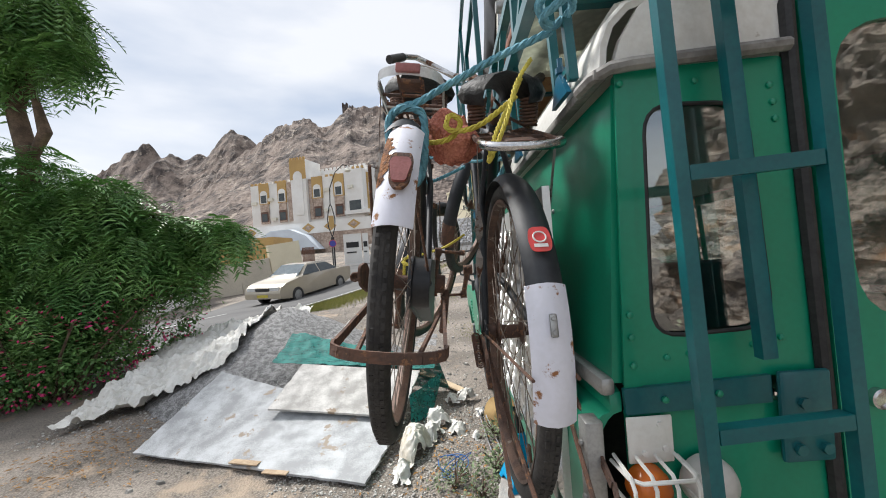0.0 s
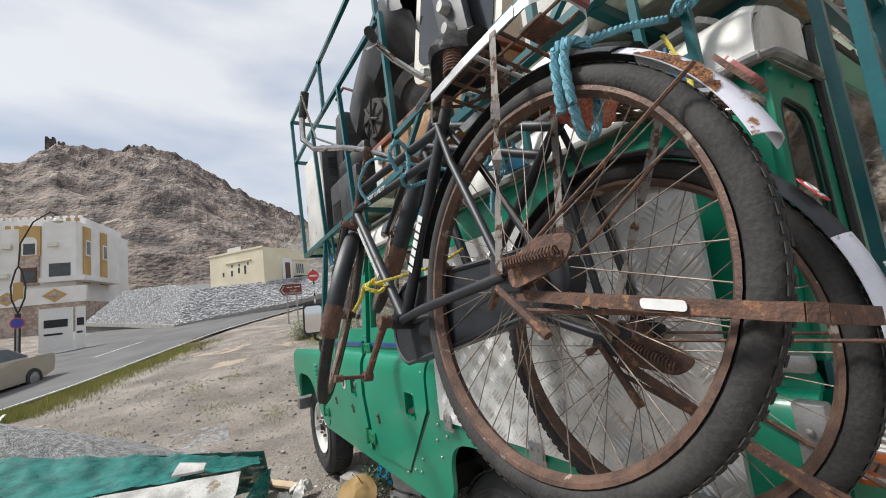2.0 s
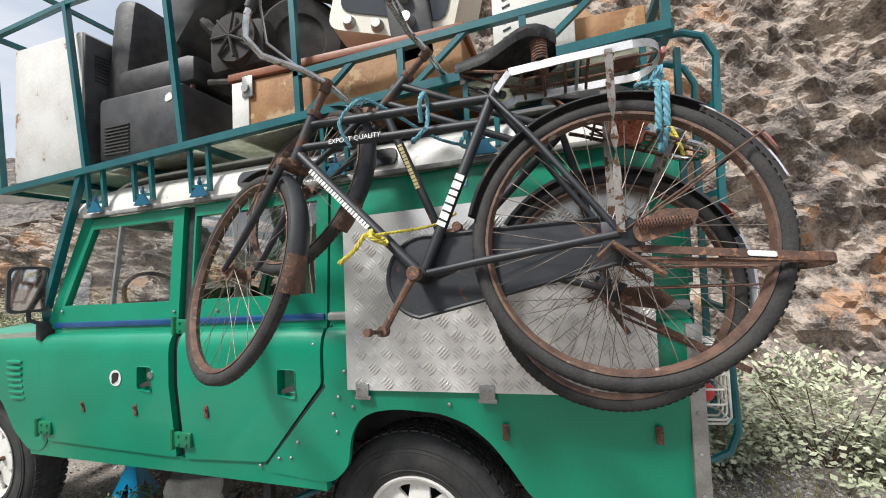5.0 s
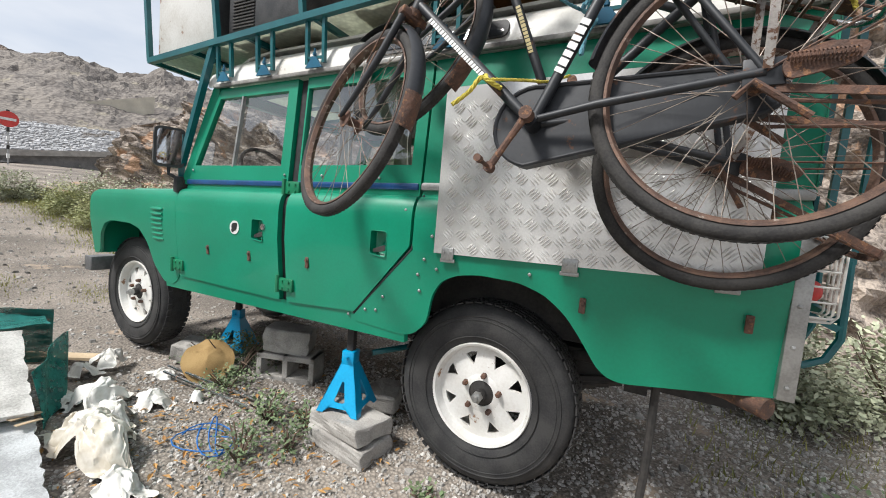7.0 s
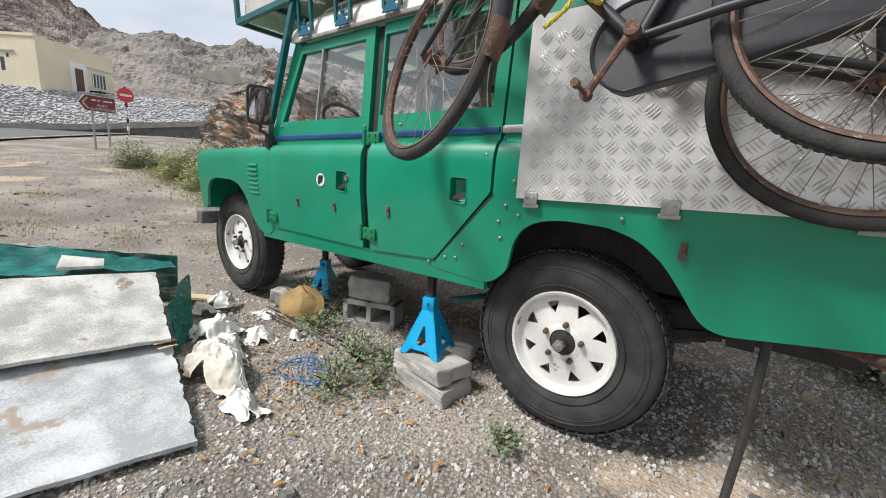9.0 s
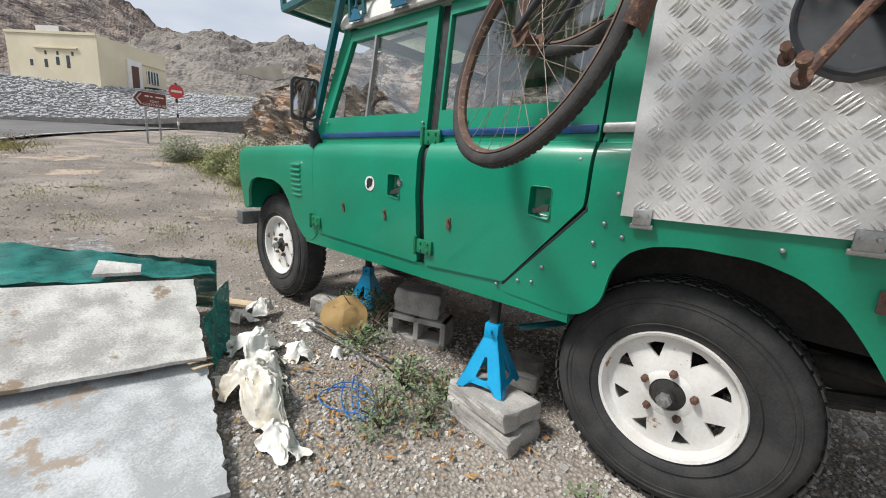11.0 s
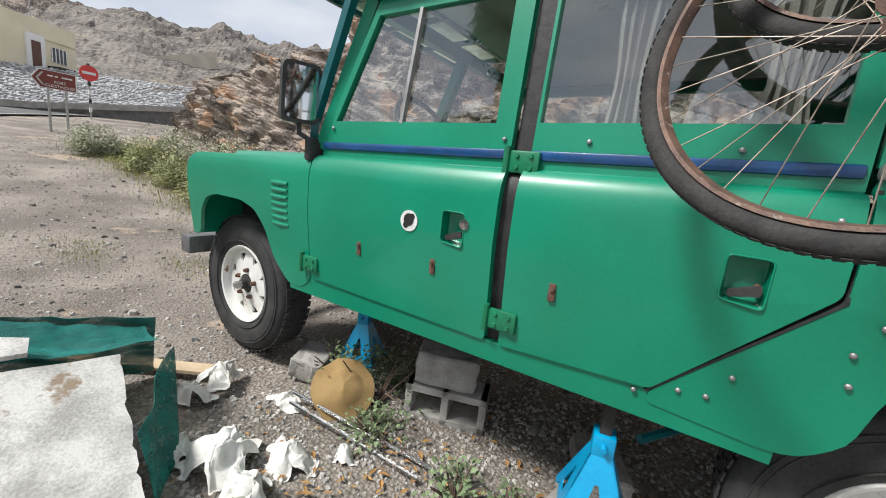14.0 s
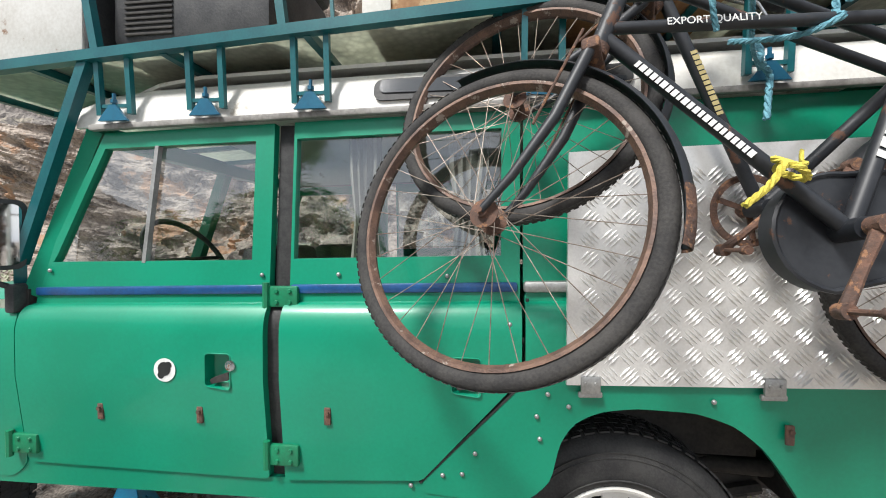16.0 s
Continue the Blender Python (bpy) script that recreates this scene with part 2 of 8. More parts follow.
def box(bm, lo, hi, bevel=0.0, m=None):
    d = [b - a for a, b in zip(lo, hi)]
    c = [(a + b) / 2 for a, b in zip(lo, hi)]
    made = bmesh.ops.create_cube(bm, size=1.0)["verts"]
    for v in made:
        v.co = Vector((v.co.x * d[0] + c[0], v.co.y * d[1] + c[1], v.co.z * d[2] + c[2]))
    if bevel:
        es = list({e for v in made for e in v.link_edges})
        r = bmesh.ops.bevel(bm, geom=es, offset=bevel, segments=2, affect="EDGES", profile=0.5)
        made = list({v for f in r["faces"] for v in f.verts} | {v for v in made if v.is_valid})
    if m is not None:
        for v in made:
            v.co = m @ v.co
    return bm


def frame_of(way):
    way = Vector(way).normalized()
    side = way.cross(Vector((0, 0, 1)) if abs(way.z) < 0.95 else Vector((1, 0, 0))).normalized()
    return side, side.cross(way).normalized()


def tube(bm, pts, r, seg=10, closed=False, caps=True):
    """A round bar along points; r is one radius or one for each point."""
    pts = [Vector(p) for p in pts]
    n = len(pts)
    rs = r if isinstance(r, (list, tuple)) else [r] * n
    rings, side = [], None
    for i, p in enumerate(pts):
        a = pts[(i - 1) % n] if (closed or i) else p
        b = pts[(i + 1) % n] if (closed or i < n - 1) else p
        way = (b - a).normalized()
        if side is None:
            side, _ = frame_of(way)
        side = (side - way * side.dot(way)).normalized()
        up = way.cross(side)
        rings.append([bm.verts.new(p + rs[i] * (math.cos(2 * math.pi * k / seg) * side + math.sin(2 * math.pi * k / seg) * up)) for k in range(seg)])
    for i in range(n if closed else n - 1):
        a, b = rings[i], rings[(i + 1) % n]
        for k in range(seg):
            bm.faces.new((a[k], a[(k + 1) % seg], b[(k + 1) % seg], b[k]))
    if caps and not closed:
        bm.faces.new(rings[0][::-1])
        bm.faces.new(rings[-1])
    return bm


def bar(bm, p0, p1, w, d=None, up=(0, 0, 1)):
    """A square bar from p0 to p1."""
    p0, p1 = Vector(p0), Vector(p1)
    way = (p1 - p0).normalized()
    s = way.cross(Vector(up))
    s = s.normalized() if s.length > 1e-3 else frame_of(way)[0]
    u = s.cross(way)
    d = d or w
    vs = [bm.verts.new(p + a * s * w / 2 + b * u * d / 2) for p in (p0, p1) for a, b in ((-1, -1), (1, -1), (1, 1), (-1, 1))]
    for q in ((3, 2, 1, 0), (4, 5, 6, 7), (0, 1, 5, 4), (1, 2, 6, 5), (2, 3, 7, 6), (3, 0, 4, 7)):
        bm.faces.new([vs[k] for k in q])
    return bm


def lathe(bm, prof, centre=(0, 0, 0), axis=(1, 0, 0), seg=40):
    """Turns (radius, along-axis) pairs about an axis."""
    axis = Vector(axis).normalized()
    s, u = frame_of(axis)
    c = Vector(centre)
    rings = [[bm.verts.new(c + axis * a + max(r, 1e-4) * (math.cos(2 * math.pi * k / seg) * s + math.sin(2 * math.pi * k / seg) * u)) for k in range(seg)] for r, a in prof]
    for a, b in zip(rings, rings[1:]):
        for k in range(seg):
            bm.faces.new((a[k], a[(k + 1) % seg], b[(k + 1) % seg], b[k]))
    return bm


def prism(bm, outline, make, depth):
    """A flat outline raised by depth: make(a, b, d) gives the place."""
    lo = [bm.verts.new(make(a, b, 0)) for a, b in outline]
    hi = [bm.verts.new(make(a, b, depth)) for a, b in outline]
    n = len(outline)
    bm.faces.new(lo[::-1])
    bm.faces.new(hi)
    for i in range(n):
        bm.faces.new((lo[i], lo[(i + 1) % n], hi[(i + 1) % n], hi[i]))
    bmesh.ops.recalc_face_normals(bm, faces=bm.faces)
    return bm


def text_mesh(name, words, size, m, material, parent, label="", extrude=0.0006):
    cu = bpy.data.curves.new(name, "FONT")
    cu.body, cu.size, cu.extrude, cu.align_x, cu.align_y = words, size, extrude, "CENTER", "CENTER"
    tmp = bpy.data.objects.new(name, cu)
    me = bpy.data.meshes.new_from_object(tmp)
    bpy.data.objects.remove(tmp)
    me.materials.append(material)
    ob = new(name, me)
    ob.matrix_world = m
    ob.parent = parent
    return tagged(ob, label)


def smooth_step(a, b, v):
    t = min(1.0, max(0.0, (v - a) / (b - a)))
    return t * t * (3 - 2 * t)


def fbm(x, y, z=0.0, o=4):
    return noise.fractal(Vector((x, y, z)), 1.0, 2.0, o, noise_basis="PERLIN_ORIGINAL")


def arc(c, r, a0, a1, n):
    return [(c[0] + r * math.cos(radians(a0 + (a1 - a0) * k / n)), c[1] + r * math.sin(radians(a0 + (a1 - a0) * k / n))) for k in range(n + 1)]


# ---- ground ----
def ground_z(x, y):
    z = 0.066 * max(0, y - 4) * smooth_step(3, 9, y) * (1 - smooth_step(60, 110, y) * 0.3)
    z += (0.055 * min(x, 9) if x > 0 else 0.10 * max(-12, x)) * smooth_step(5, 15, y)
    if x < -3.5:
        z -= 0.10 * min(-x - 3.5, 6) * smooth_step(3, 5, -x) * (1 - smooth_step(0, 12, y))
    return z


def road_edge(y):
    """The near edge of the road, as x over y."""
    return -4.8 + 0.12 * (y - 8) - 0.75 * max(0, 8 - y) + 0.048 * max(0, y - 8) ** 1.75


EARTH = mat("stony_dirt", (0.345, 0.30, 0.255), (0.13, 0.113, 0.095), 0.95, 0, 0.9, 60, 0.9, kind="cells", bump_size=0.02, spots=(0.375, 0.295, 0.22), spot_size=0.45, spot_at=0.575)
EARTH.node_tree.nodes["Color Ramp"].color_ramp.elements[0].position = 0.50
ASPHALT = mat("asphalt", (0.13, 0.128, 0.125), (0.09, 0.088, 0.086), 0.9, 0, 0.6, 60, 0.3)
ROAD_PAINT = mat("road_paint", (0.6, 0.6, 0.58), (0.42, 0.42, 0.4), 0.8, 0, 3, 30, 0.1)
KERB = mat("kerb_concrete", (0.36, 0.34, 0.31), (0.25, 0.24, 0.22), 0.9, 0, 4, 60, 0.4)


def grid_mesh(name, xs, ys, zf, material, label, category, kind="structure"):
    bm = bmesh.new()
    rows = [[bm.verts.new((x, y, zf(x, y))) for x in xs] for y in ys]
    for a, b in zip(rows, rows[1:]):
        for k in range(len(xs) - 1):
            bm.faces.new((a[k], a[k + 1], b[k + 1], b[k]))
    return whole(name, bm, material, label, category, kind=kind)


def spread(lo, hi, fine_lo, fine_hi, fine, n):
    a = list(np.arange(fine_lo, fine_hi, fine))
    out = [fine_lo - (fine_lo - lo) * (k / n) ** 2.2 for k in range(n, 0, -1)]
    return out + a + [fine_hi + (hi - fine_hi) * (k / n) ** 2.2 for k in range(0, n + 1)]


def ground_at(x, y):
    """The uneven surface of the ground."""
    return ground_z(x, y) + 0.035 * fbm(x * 0.9, y * 0.9) + 0.014 * fbm(x * 4, y * 4, 3, 2) - 0.02


grid_mesh("ground", spread(-900, 900, -5, 4.5, 0.11, 36), spread(-300, 1500, -3, 9, 0.11, 40),
          ground_at, EARTH, "stony grey-brown dirt ground with patches of sand", "ground")


def strip(name, left, right, y0, y1, lift, material, label, category, n=90):
    """A band on the ground between two edges given over y."""
    bm = bmesh.new()
    rows = []
    for k in range(n + 1):
        y = y0 + (y1 - y0) * (k / n)
        a, b = left(y), right(y)
        rows.append([bm.verts.new((a + (b - a) * j / 6, y, ground_z(a + (b - a) * j / 6, y) + lift)) for j in range(7)])
    for a, b in zip(rows, rows[1:]):
        for j in range(6):
            bm.faces.new((a[j], a[j + 1], b[j + 1], b[j]))
    return whole(name, bm, material, label, category, kind="structure")


def far_edge(y):
    return -13.0 + 0.20 * y - 0.75 * max(0, 8 - y) if y < 24 else -8.2 + 0.006 * (y - 24) ** 2


strip("road", lambda y: far_edge(y) if y < 24 else -8.2, lambda y: min(road_edge(y), 22), -60, 44, 0.055, ASPHALT, "grey asphalt road curving past the dirt lot", "road")
for s0 in (8, 14, 20):
    strip("trim", lambda y: (far_edge(y) + road_edge(y)) / 2 - 0.06, lambda y: (far_edge(y) + road_edge(y)) / 2 + 0.06, s0, s0 + 3.0, 0.063, ROAD_PAINT, "worn white centre line dash painted on the asphalt", "road marking", n=12)
strip("trim", lambda y: road_edge(y) - 0.22, lambda y: road_edge(y) - 0.12, 2, 30, 0.063, ROAD_PAINT, "worn white edge line on the road", "road marking", n=60)

# ---- the vehicle ----
car = thing("off_road_vehicle", "old green long-wheelbase off-road station wagon with white roof, on axle stands", "vehicle")
XR = 1.66


def side_x(z):
    """How far the left flank lies inwards at a height."""
    if z < 1.02:
        return 0.11 * (1.02 - z)
    if z < 1.16:
        return 0.0
    if z < 1.26:
        t = (z - 1.16) / 0.10
        return 0.05 * (1 - math.sqrt(max(0, 1 - t * t)))
    return 0.05 + 0.07 * (z - 1.26)


def tilt(y):
    """The body stands nose-down on its stands: how far its waist lies over its level at y = 0.4."""
    return 0.026 * (0.4 - y)


def tilt_up(y):
    """The same for the glass and roof line."""
    return 0.024 * (1.3 - y)


def sheared(ob, rise):
    for v in ob.data.vertices:
        v.co.z += rise(v.co.y)
    return ob


def flank(bm, outline, thick=0.02, out=0.0, right=False):
    """A sheet on the vehicle's side, following its curve; the outline is in y and z."""
    def place(y, z, d):
        x = side_x(z) - out + d
        return Vector((XR - x if right else x, y, z + tilt(y)))
    outline = [(y, z - tilt(y)) for y, z in outline]
    vs = [bm.verts.new((0, y, z)) for y, z in outline]
    bm.faces.new(vs)
    zs = [z for _, z in outline]
    for lv in (0.8, 0.95, 1.02, 1.10, 1.16, 1.185, 1.21, 1.23, 1.245, 1.255, 1.26, 1.5):
        if min(zs) + 0.004 < lv < max(zs) - 0.004:
            bmesh.ops.bisect_plane(bm, geom=bm.verts[:] + bm.edges[:] + bm.faces[:], plane_co=(0, 0, lv), plane_no=(0, 0, 1))
    r = bmesh.ops.extrude_face_region(bm, geom=bm.faces[:])
    top = {v for v in r["geom"] if isinstance(v, bmesh.types.BMVert)}
    for v in bm.verts:
        v.co = place(v.co.y, v.co.z, thick if v in top else 0.0)
    bmesh.ops.recalc_face_normals(bm, faces=bm.faces)
    return bm


def fillet(corners, r, n=4):
    """Rounds the corners of a closed outline."""
    out, k = [], len(corners)
    for i in range(k):
        p, a, b = (Vector(corners[j % k]) for j in (i, i - 1, i + 1))
        da, db = (a - p), (b - p)
        q = min(r, da.length * 0.45, db.length * 0.45)
        s, e = p + da.normalized() * q, p + db.normalized() * q
        for t in range(n + 1):
            u = t / n
            out.append(tuple((1 - u) ** 2 * s + 2 * u * (1 - u) * p + u * u * e))
    return out


arch_rear = [(0.30, 0.655), (0.235, 0.72), (0.21, 0.85), (0.17, 0.915), (0.10, 0.952), (0.0, 0.967), (-0.16, 0.962), (-0.26, 0.93), (-0.34, 0.868), (-0.40, 0.79), (-0.46, 0.70), (-0.50, 0.668), (-0.55, 0.66)]
quarter = [(0.314, 1.302), (0.314, 1.03), (0.625, 0.69), (0.625, 0.655), (0.36, 0.64)] + arch_rear + [(-0.985, 0.735), (-0.985, 1.335)]
part("rear_quarter", flank(bmesh.new(), fillet(quarter, 0.03, 2)), GREEN, car, "green rear wing with wheel arch")
arch_front = [(2.20, 0.60), (2.30, 0.70), (2.36, 0.84), (2.44, 0.925), (2.55, 0.955), (2.80, 0.955), (2.90, 0.925), (2.97, 0.85), (3.01, 0.70)]
wing = [(2.03, 0.655), (2.03, 1.205), (3.02, 1.165), (3.08, 1.13), (3.10, 1.08), (3.09, 0.69)] + arch_front[::-1] + [(2.10, 0.60)]
part("front_wing", flank(bmesh.new(), fillet(wing, 0.03, 2)), GREEN, car, "green front wing with louvre")
def pocket(y, z, n=4):
    """The rounded opening of a door handle, rearwards edge first, upright with a slanting foot."""
    return fillet([(y - 0.044, z - 0.060), (y + 0.044, z - 0.050), (y + 0.044, z + 0.056), (y - 0.044, z + 0.056)], 0.014, n)


def with_hole(outline, hole):
    """One outline that runs in to a hole and back along a slit; both are wound the same way."""
    a = min(range(len(outline)), key=lambda k: (Vector(outline[k]) - Vector(hole[0])).length)
    ring = outline[a:] + outline[:a + 1]
    return ring + hole[:1] + hole[:0:-1] + hole[:1]


door1 = part("front_door", flank(bmesh.new(), with_hole(fillet([(1.125, 0.668), (2.018, 0.668), (2.018, 1.262 + tilt(2.018)), (1.125, 1.262 + tilt(1.125))], 0.02), pocket(1.278, 1.027)), 0.03, 0.006), GREEN, car, "green front door with round sticker")
door2 = part("rear_door", flank(bmesh.new(), with_hole(fillet([(0.625, 0.70), (1.072, 0.668), (1.072, 1.262 + tilt(1.072)), (0.325, 1.262 + tilt(0.325)), (0.325, 1.045)], 0.015), pocket(0.487, 1.042)), 0.03, 0.006), GREEN, car, "green rear side door with cut-off corner")
part("sill_panel", flank(bmesh.new(), [(0.345, 0.605), (2.19, 0.575), (2.19, 0.668), (1.07, 0.670), (0.63, 0.702), (0.345, 0.702)], 0.03, -0.004), GREEN, car)
bm = bmesh.new()
flank(bm, [(1.07, 0.66), (1.126, 0.66), (1.126, 1.832), (1.07, 1.832)], 0.02, -0.022)
part("door_seal", bm, SEAL, car, "black rubber door gap")
for pts in ([(0.305, 1.27), (0.315, 1.035), (0.632, 0.69)],):
    bm = bmesh.new()
    tube(bm, [(side_x(z) + 0.002, y, z) for y, z in pts], 0.006, 6)
    part("door_gap", bm, SEAL, car)


def upper_frame(outline, hole, parent, right=False, out=0.0, thick=0.03):
    """A window frame in the side: an outline with a hole of as many corners."""
    bm = bmesh.new()
    n = len(outline)
    rings = []
    for ring, d in ((outline, 0), (hole, 0), (hole, thick), (outline, thick)):
        rings.append([bm.verts.new((XR - (side_x(z - tilt(y)) - out + d) if right else side_x(z - tilt(y)) - out + d, y, z)) for y, z in ring])
    for a, b in zip(rings, rings[1:] + rings[:1]):
        for k in range(n):
            bm.faces.new((a[k], a[(k + 1) % n], b[(k + 1) % n], b[k]))
    bmesh.ops.recalc_face_normals(bm, faces=bm.faces)
    ob = part("window_frame", bm, GREEN, parent, smooth=False)
    g = bmesh.new()
    vs = [g.verts.new((XR - (side_x(z - tilt(y)) - out + 0.016) if right else side_x(z - tilt(y)) - out + 0.016, y, z)) for y, z in hole]
    g.faces.new(vs)
    pane = part("pane", g, GLASS, ob)
    pane.visible_shadow = False
    return ob


w1o, w1h = [(1.135, 1.262), (2.005, 1.262), (1.985, 1.36), (1.77, 1.83), (1.135, 1.83)], [(1.20, 1.376), (1.945, 1.380), (1.93, 1.408), (1.765, 1.775), (1.20, 1.775)]
w2o, w2h = [(0.328, 1.262), (1.065, 1.262), (1.065, 1.83), (0.328, 1.83)], [(0.385, 1.378), (1.055, 1.378), (1.055, 1.775), (0.385, 1.775)]
w1o, w2o = ([(y, z + (tilt(y) if z < 1.3 else tilt_up(y))) for y, z in w] for w in (w1o, w2o))
w1h, w2h = ([(y, z + tilt_up(y)) for y, z in w] for w in (w1h, w2h))
for right, pa, pb in ((False, door1, door2), (True, car, car)):
    upper_frame(w1o, w1h, pa, right)
    upper_frame(w2o, w2h, pb, right)
bm = bmesh.new()
bar(bm, (side_x(1.372) + 0.01, 1.595, 1.372), (side_x(1.775) + 0.01, 1.565, 1.775), 0.014, 0.02, (1, 0, 0))
sheared(part("window_divider", bm, GALV, door1, "thin grey sliding-window bar"), tilt_up)
for y0, y1, p in ((1.14, 2.0, door1), (0.335, 1.06, door2)):
    bm = bmesh.new()
    box(bm, (side_x(1.31) - 0.012, y0, 1.288), (side_x(1.31) + 0.01, y1, 1.318), 0.007)
    for k in range(1, 6):
        bmesh.ops.bisect_plane(bm, geom=bm.verts[:] + bm.edges[:] + bm.faces[:], plane_co=(0, y0 + (y1 - y0) * k / 6, 0), plane_no=(0, 1, 0))
    sheared(part("waist_strip", bm, BLUE_TRIM, p, "blue painted waist strip"), tilt)
bm = bmesh.new()
box(bm, (side_x(1.31) - 0.018, -0.985, 1.29), (side_x(1.31) + 0.01, 0.318, 1.325), 0.01)
sheared(part("waist_capping", bm, GALV, car, "bare galvanised capping"), lambda y: tilt(y) - 0.004)
# upper quarter of the body, left and right
part("upper_panel", flank(bmesh.new(), [(-0.98, 1.345), (0.318, 1.315), (0.318, 1.855), (-0.98, 1.885)], 0.02, -0.004), GREEN, car)
part("upper_panel", flank(bmesh.new(), [(-0.98, 1.345), (0.318, 1.315), (0.318, 1.855), (-0.98, 1.885)], 0.02, -0.004, right=True), GREEN, car)
part("far_flank", flank(bmesh.new(), [(-0.985, 0.735), (-0.5, 0.67), (0.3, 0.66), (2.2, 0.6), (3.09, 0.7), (3.1, 1.13), (2.03, 1.205), (2.03, 1.262), (-0.985, 1.30)], right=True), GREEN, car)
# rivets and small latches
bm = bmesh.new()
for y, z in [(0.56, 0.722), (0.66, 0.68), (0.27, 0.86), (0.19, 0.965), (0.46, 0.80), (0.5, 0.73), (0.25, 1.0), (0.28, 0.93), (0.36, 1.20), (0.22, 1.1), (-0.2, 1.0), (1.16, 1.33), (1.95, 1.335), (0.9, 1.335), (0.55, 1.335)] + [(-0.62 + 0.0 * k, 1.36 + 0.11 * k) for k in range(4)]:
    lathe(bm, [(0.0075, 0.0), (0.007, -0.003), (0.004, -0.0055), (0, -0.006)], (side_x(z) - 0.003, y, z), (1, 0, 0), 8)
tagged(part("rivets", bm, GALV, car), kind="stuff")
for y, z in ((1.709, 0.871), (1.349, 0.878), (0.918, 0.897), (-0.396, 0.917), (-0.868, 0.947)):
    bm = bmesh.new()
    box(bm, (side_x(z) - 0.014, y - 0.011, z - 0.028), (side_x(z) - 0.004, y + 0.011, z + 0.028), 0.004)
    lathe(bm, [(0.007, 0), (0.007, -0.009), (0, -0.009)], (side_x(z) - 0.012, y, z + 0.012), (1, 0, 0), 8)
    part("latch_staple", bm, RUST, car, "small rusty brass staple")
for y, z in ((2.018, 0.738), (1.071, 0.76), (1.083, 1.263)):
    bm = bmesh.new()
    box(bm, (side_x(z) - 0.022, y - 0.055, z - 0.034), (side_x(z) - 0.004, y + 0.05, z + 0.034), 0.006)
    tube(bm, [(side_x(z) - 0.022, y + 0.05, z - 0.045), (side_x(z) - 0.022, y + 0.05, z + 0.045)], 0.011, 8)
    for dy, dz in ((-0.03, -0.018), (-0.03, 0.018), (0.015, 0.018), (0.015, -0.018)):
        lathe(bm, [(0.008, 0), (0.006, -0.006), (0, -0.006)], (side_x(z) - 0.022, y + dy, z + dz), (1, 0, 0), 7)
    part("hinge", bm, GREEN_HW, car, "green painted door hinge with bolts")
for y, z, p in ((1.278, 1.027, door1), (0.487, 1.042, door2)):
    ol = pocket(y, z)
    n = len(ol)
    bm = bmesh.new()
    rings = [[bm.verts.new((x, y + (a - y) * k, z + (b - z) * k)) for a, b in ol] for x, k in ((-0.0065, 1.0), (0.004, 0.985), (0.034, 0.90), (0.038, 0.80))]
    for a, b in zip(rings, rings[1:]):
        for k in range(n):
            bm.faces.new((a[k], a[(k + 1) % n], b[(k + 1) % n], b[k]))
    bm.faces.new(rings[-1])
    part("handle_pocket", bm, GREEN, p, "green pressed pocket behind the door handle")
    bm = bmesh.new()
    tube(bm, [(-0.007, a, b) for a, b in ol], 0.0022, 5, closed=True)
    part("pocket_lip", bm, GREEN, p)
    bm = bmesh.new()
    prism(bm, fillet([(y - 0.036, z - 0.030), (y + 0.026, z - 0.044), (y + 0.030, z - 0.028), (y - 0.034, z - 0.004)], 0.008), lambda a, b, d: Vector((-0.002 + d, a, b)), 0.016)
    handle = part("door_handle", bm, DARK, p, "dark worn paddle handle")
    bm = bmesh.new()
    tube(bm, [(0.006, y - 0.028, z - 0.018), (0.036, y - 0.028, z - 0.014)], 0.008, 8)
    part("pivot", bm, RUST, handle)
bm = bmesh.new()
lathe(bm, [(0.017, 0), (0.017, -0.006), (0.009, -0.007), (0, -0.007)], (-0.006, 1.232, 1.047), (1, 0, 0), 16)
part("lock", bm, CHROME, door1, "chrome key lock")
bm = bmesh.new()
lathe(bm, [(0.038, 0), (0.038, -0.0015), (0, -0.0016)], (-0.008, 1.46, 1.024), (1, 0, 0), 28)
stk = part("sticker", bm, DECAL_WHITE, door1, "round white sticker with a black drawing")
bm = bmesh.new()
for dy, dz, r in ((0.0, 0.004, 0.023), (0.012, -0.016, 0.012), (-0.014, 0.016, 0.012)):
    lathe(bm, [(r, 0), (0, -0.0004)], (-0.0102 - 0.0003 * r / 0.01, 1.46 + dy, 1.024 + dz), (1, 0, 0), 12)
part("sticker_print", bm, DECAL_BLACK, stk)
for k in range(7):
    z = 1.075 - 0.032 * k
    bm = bmesh.new()
    tube(bm, [(side_x(z) - 0.002, 2.17, z), (side_x(z) - 0.004, 2.23, z), (side_x(z) - 0.002, 2.29, z)], [0.008, 0.013, 0.008], 8)
    part("louvre", bm, GREEN, car)
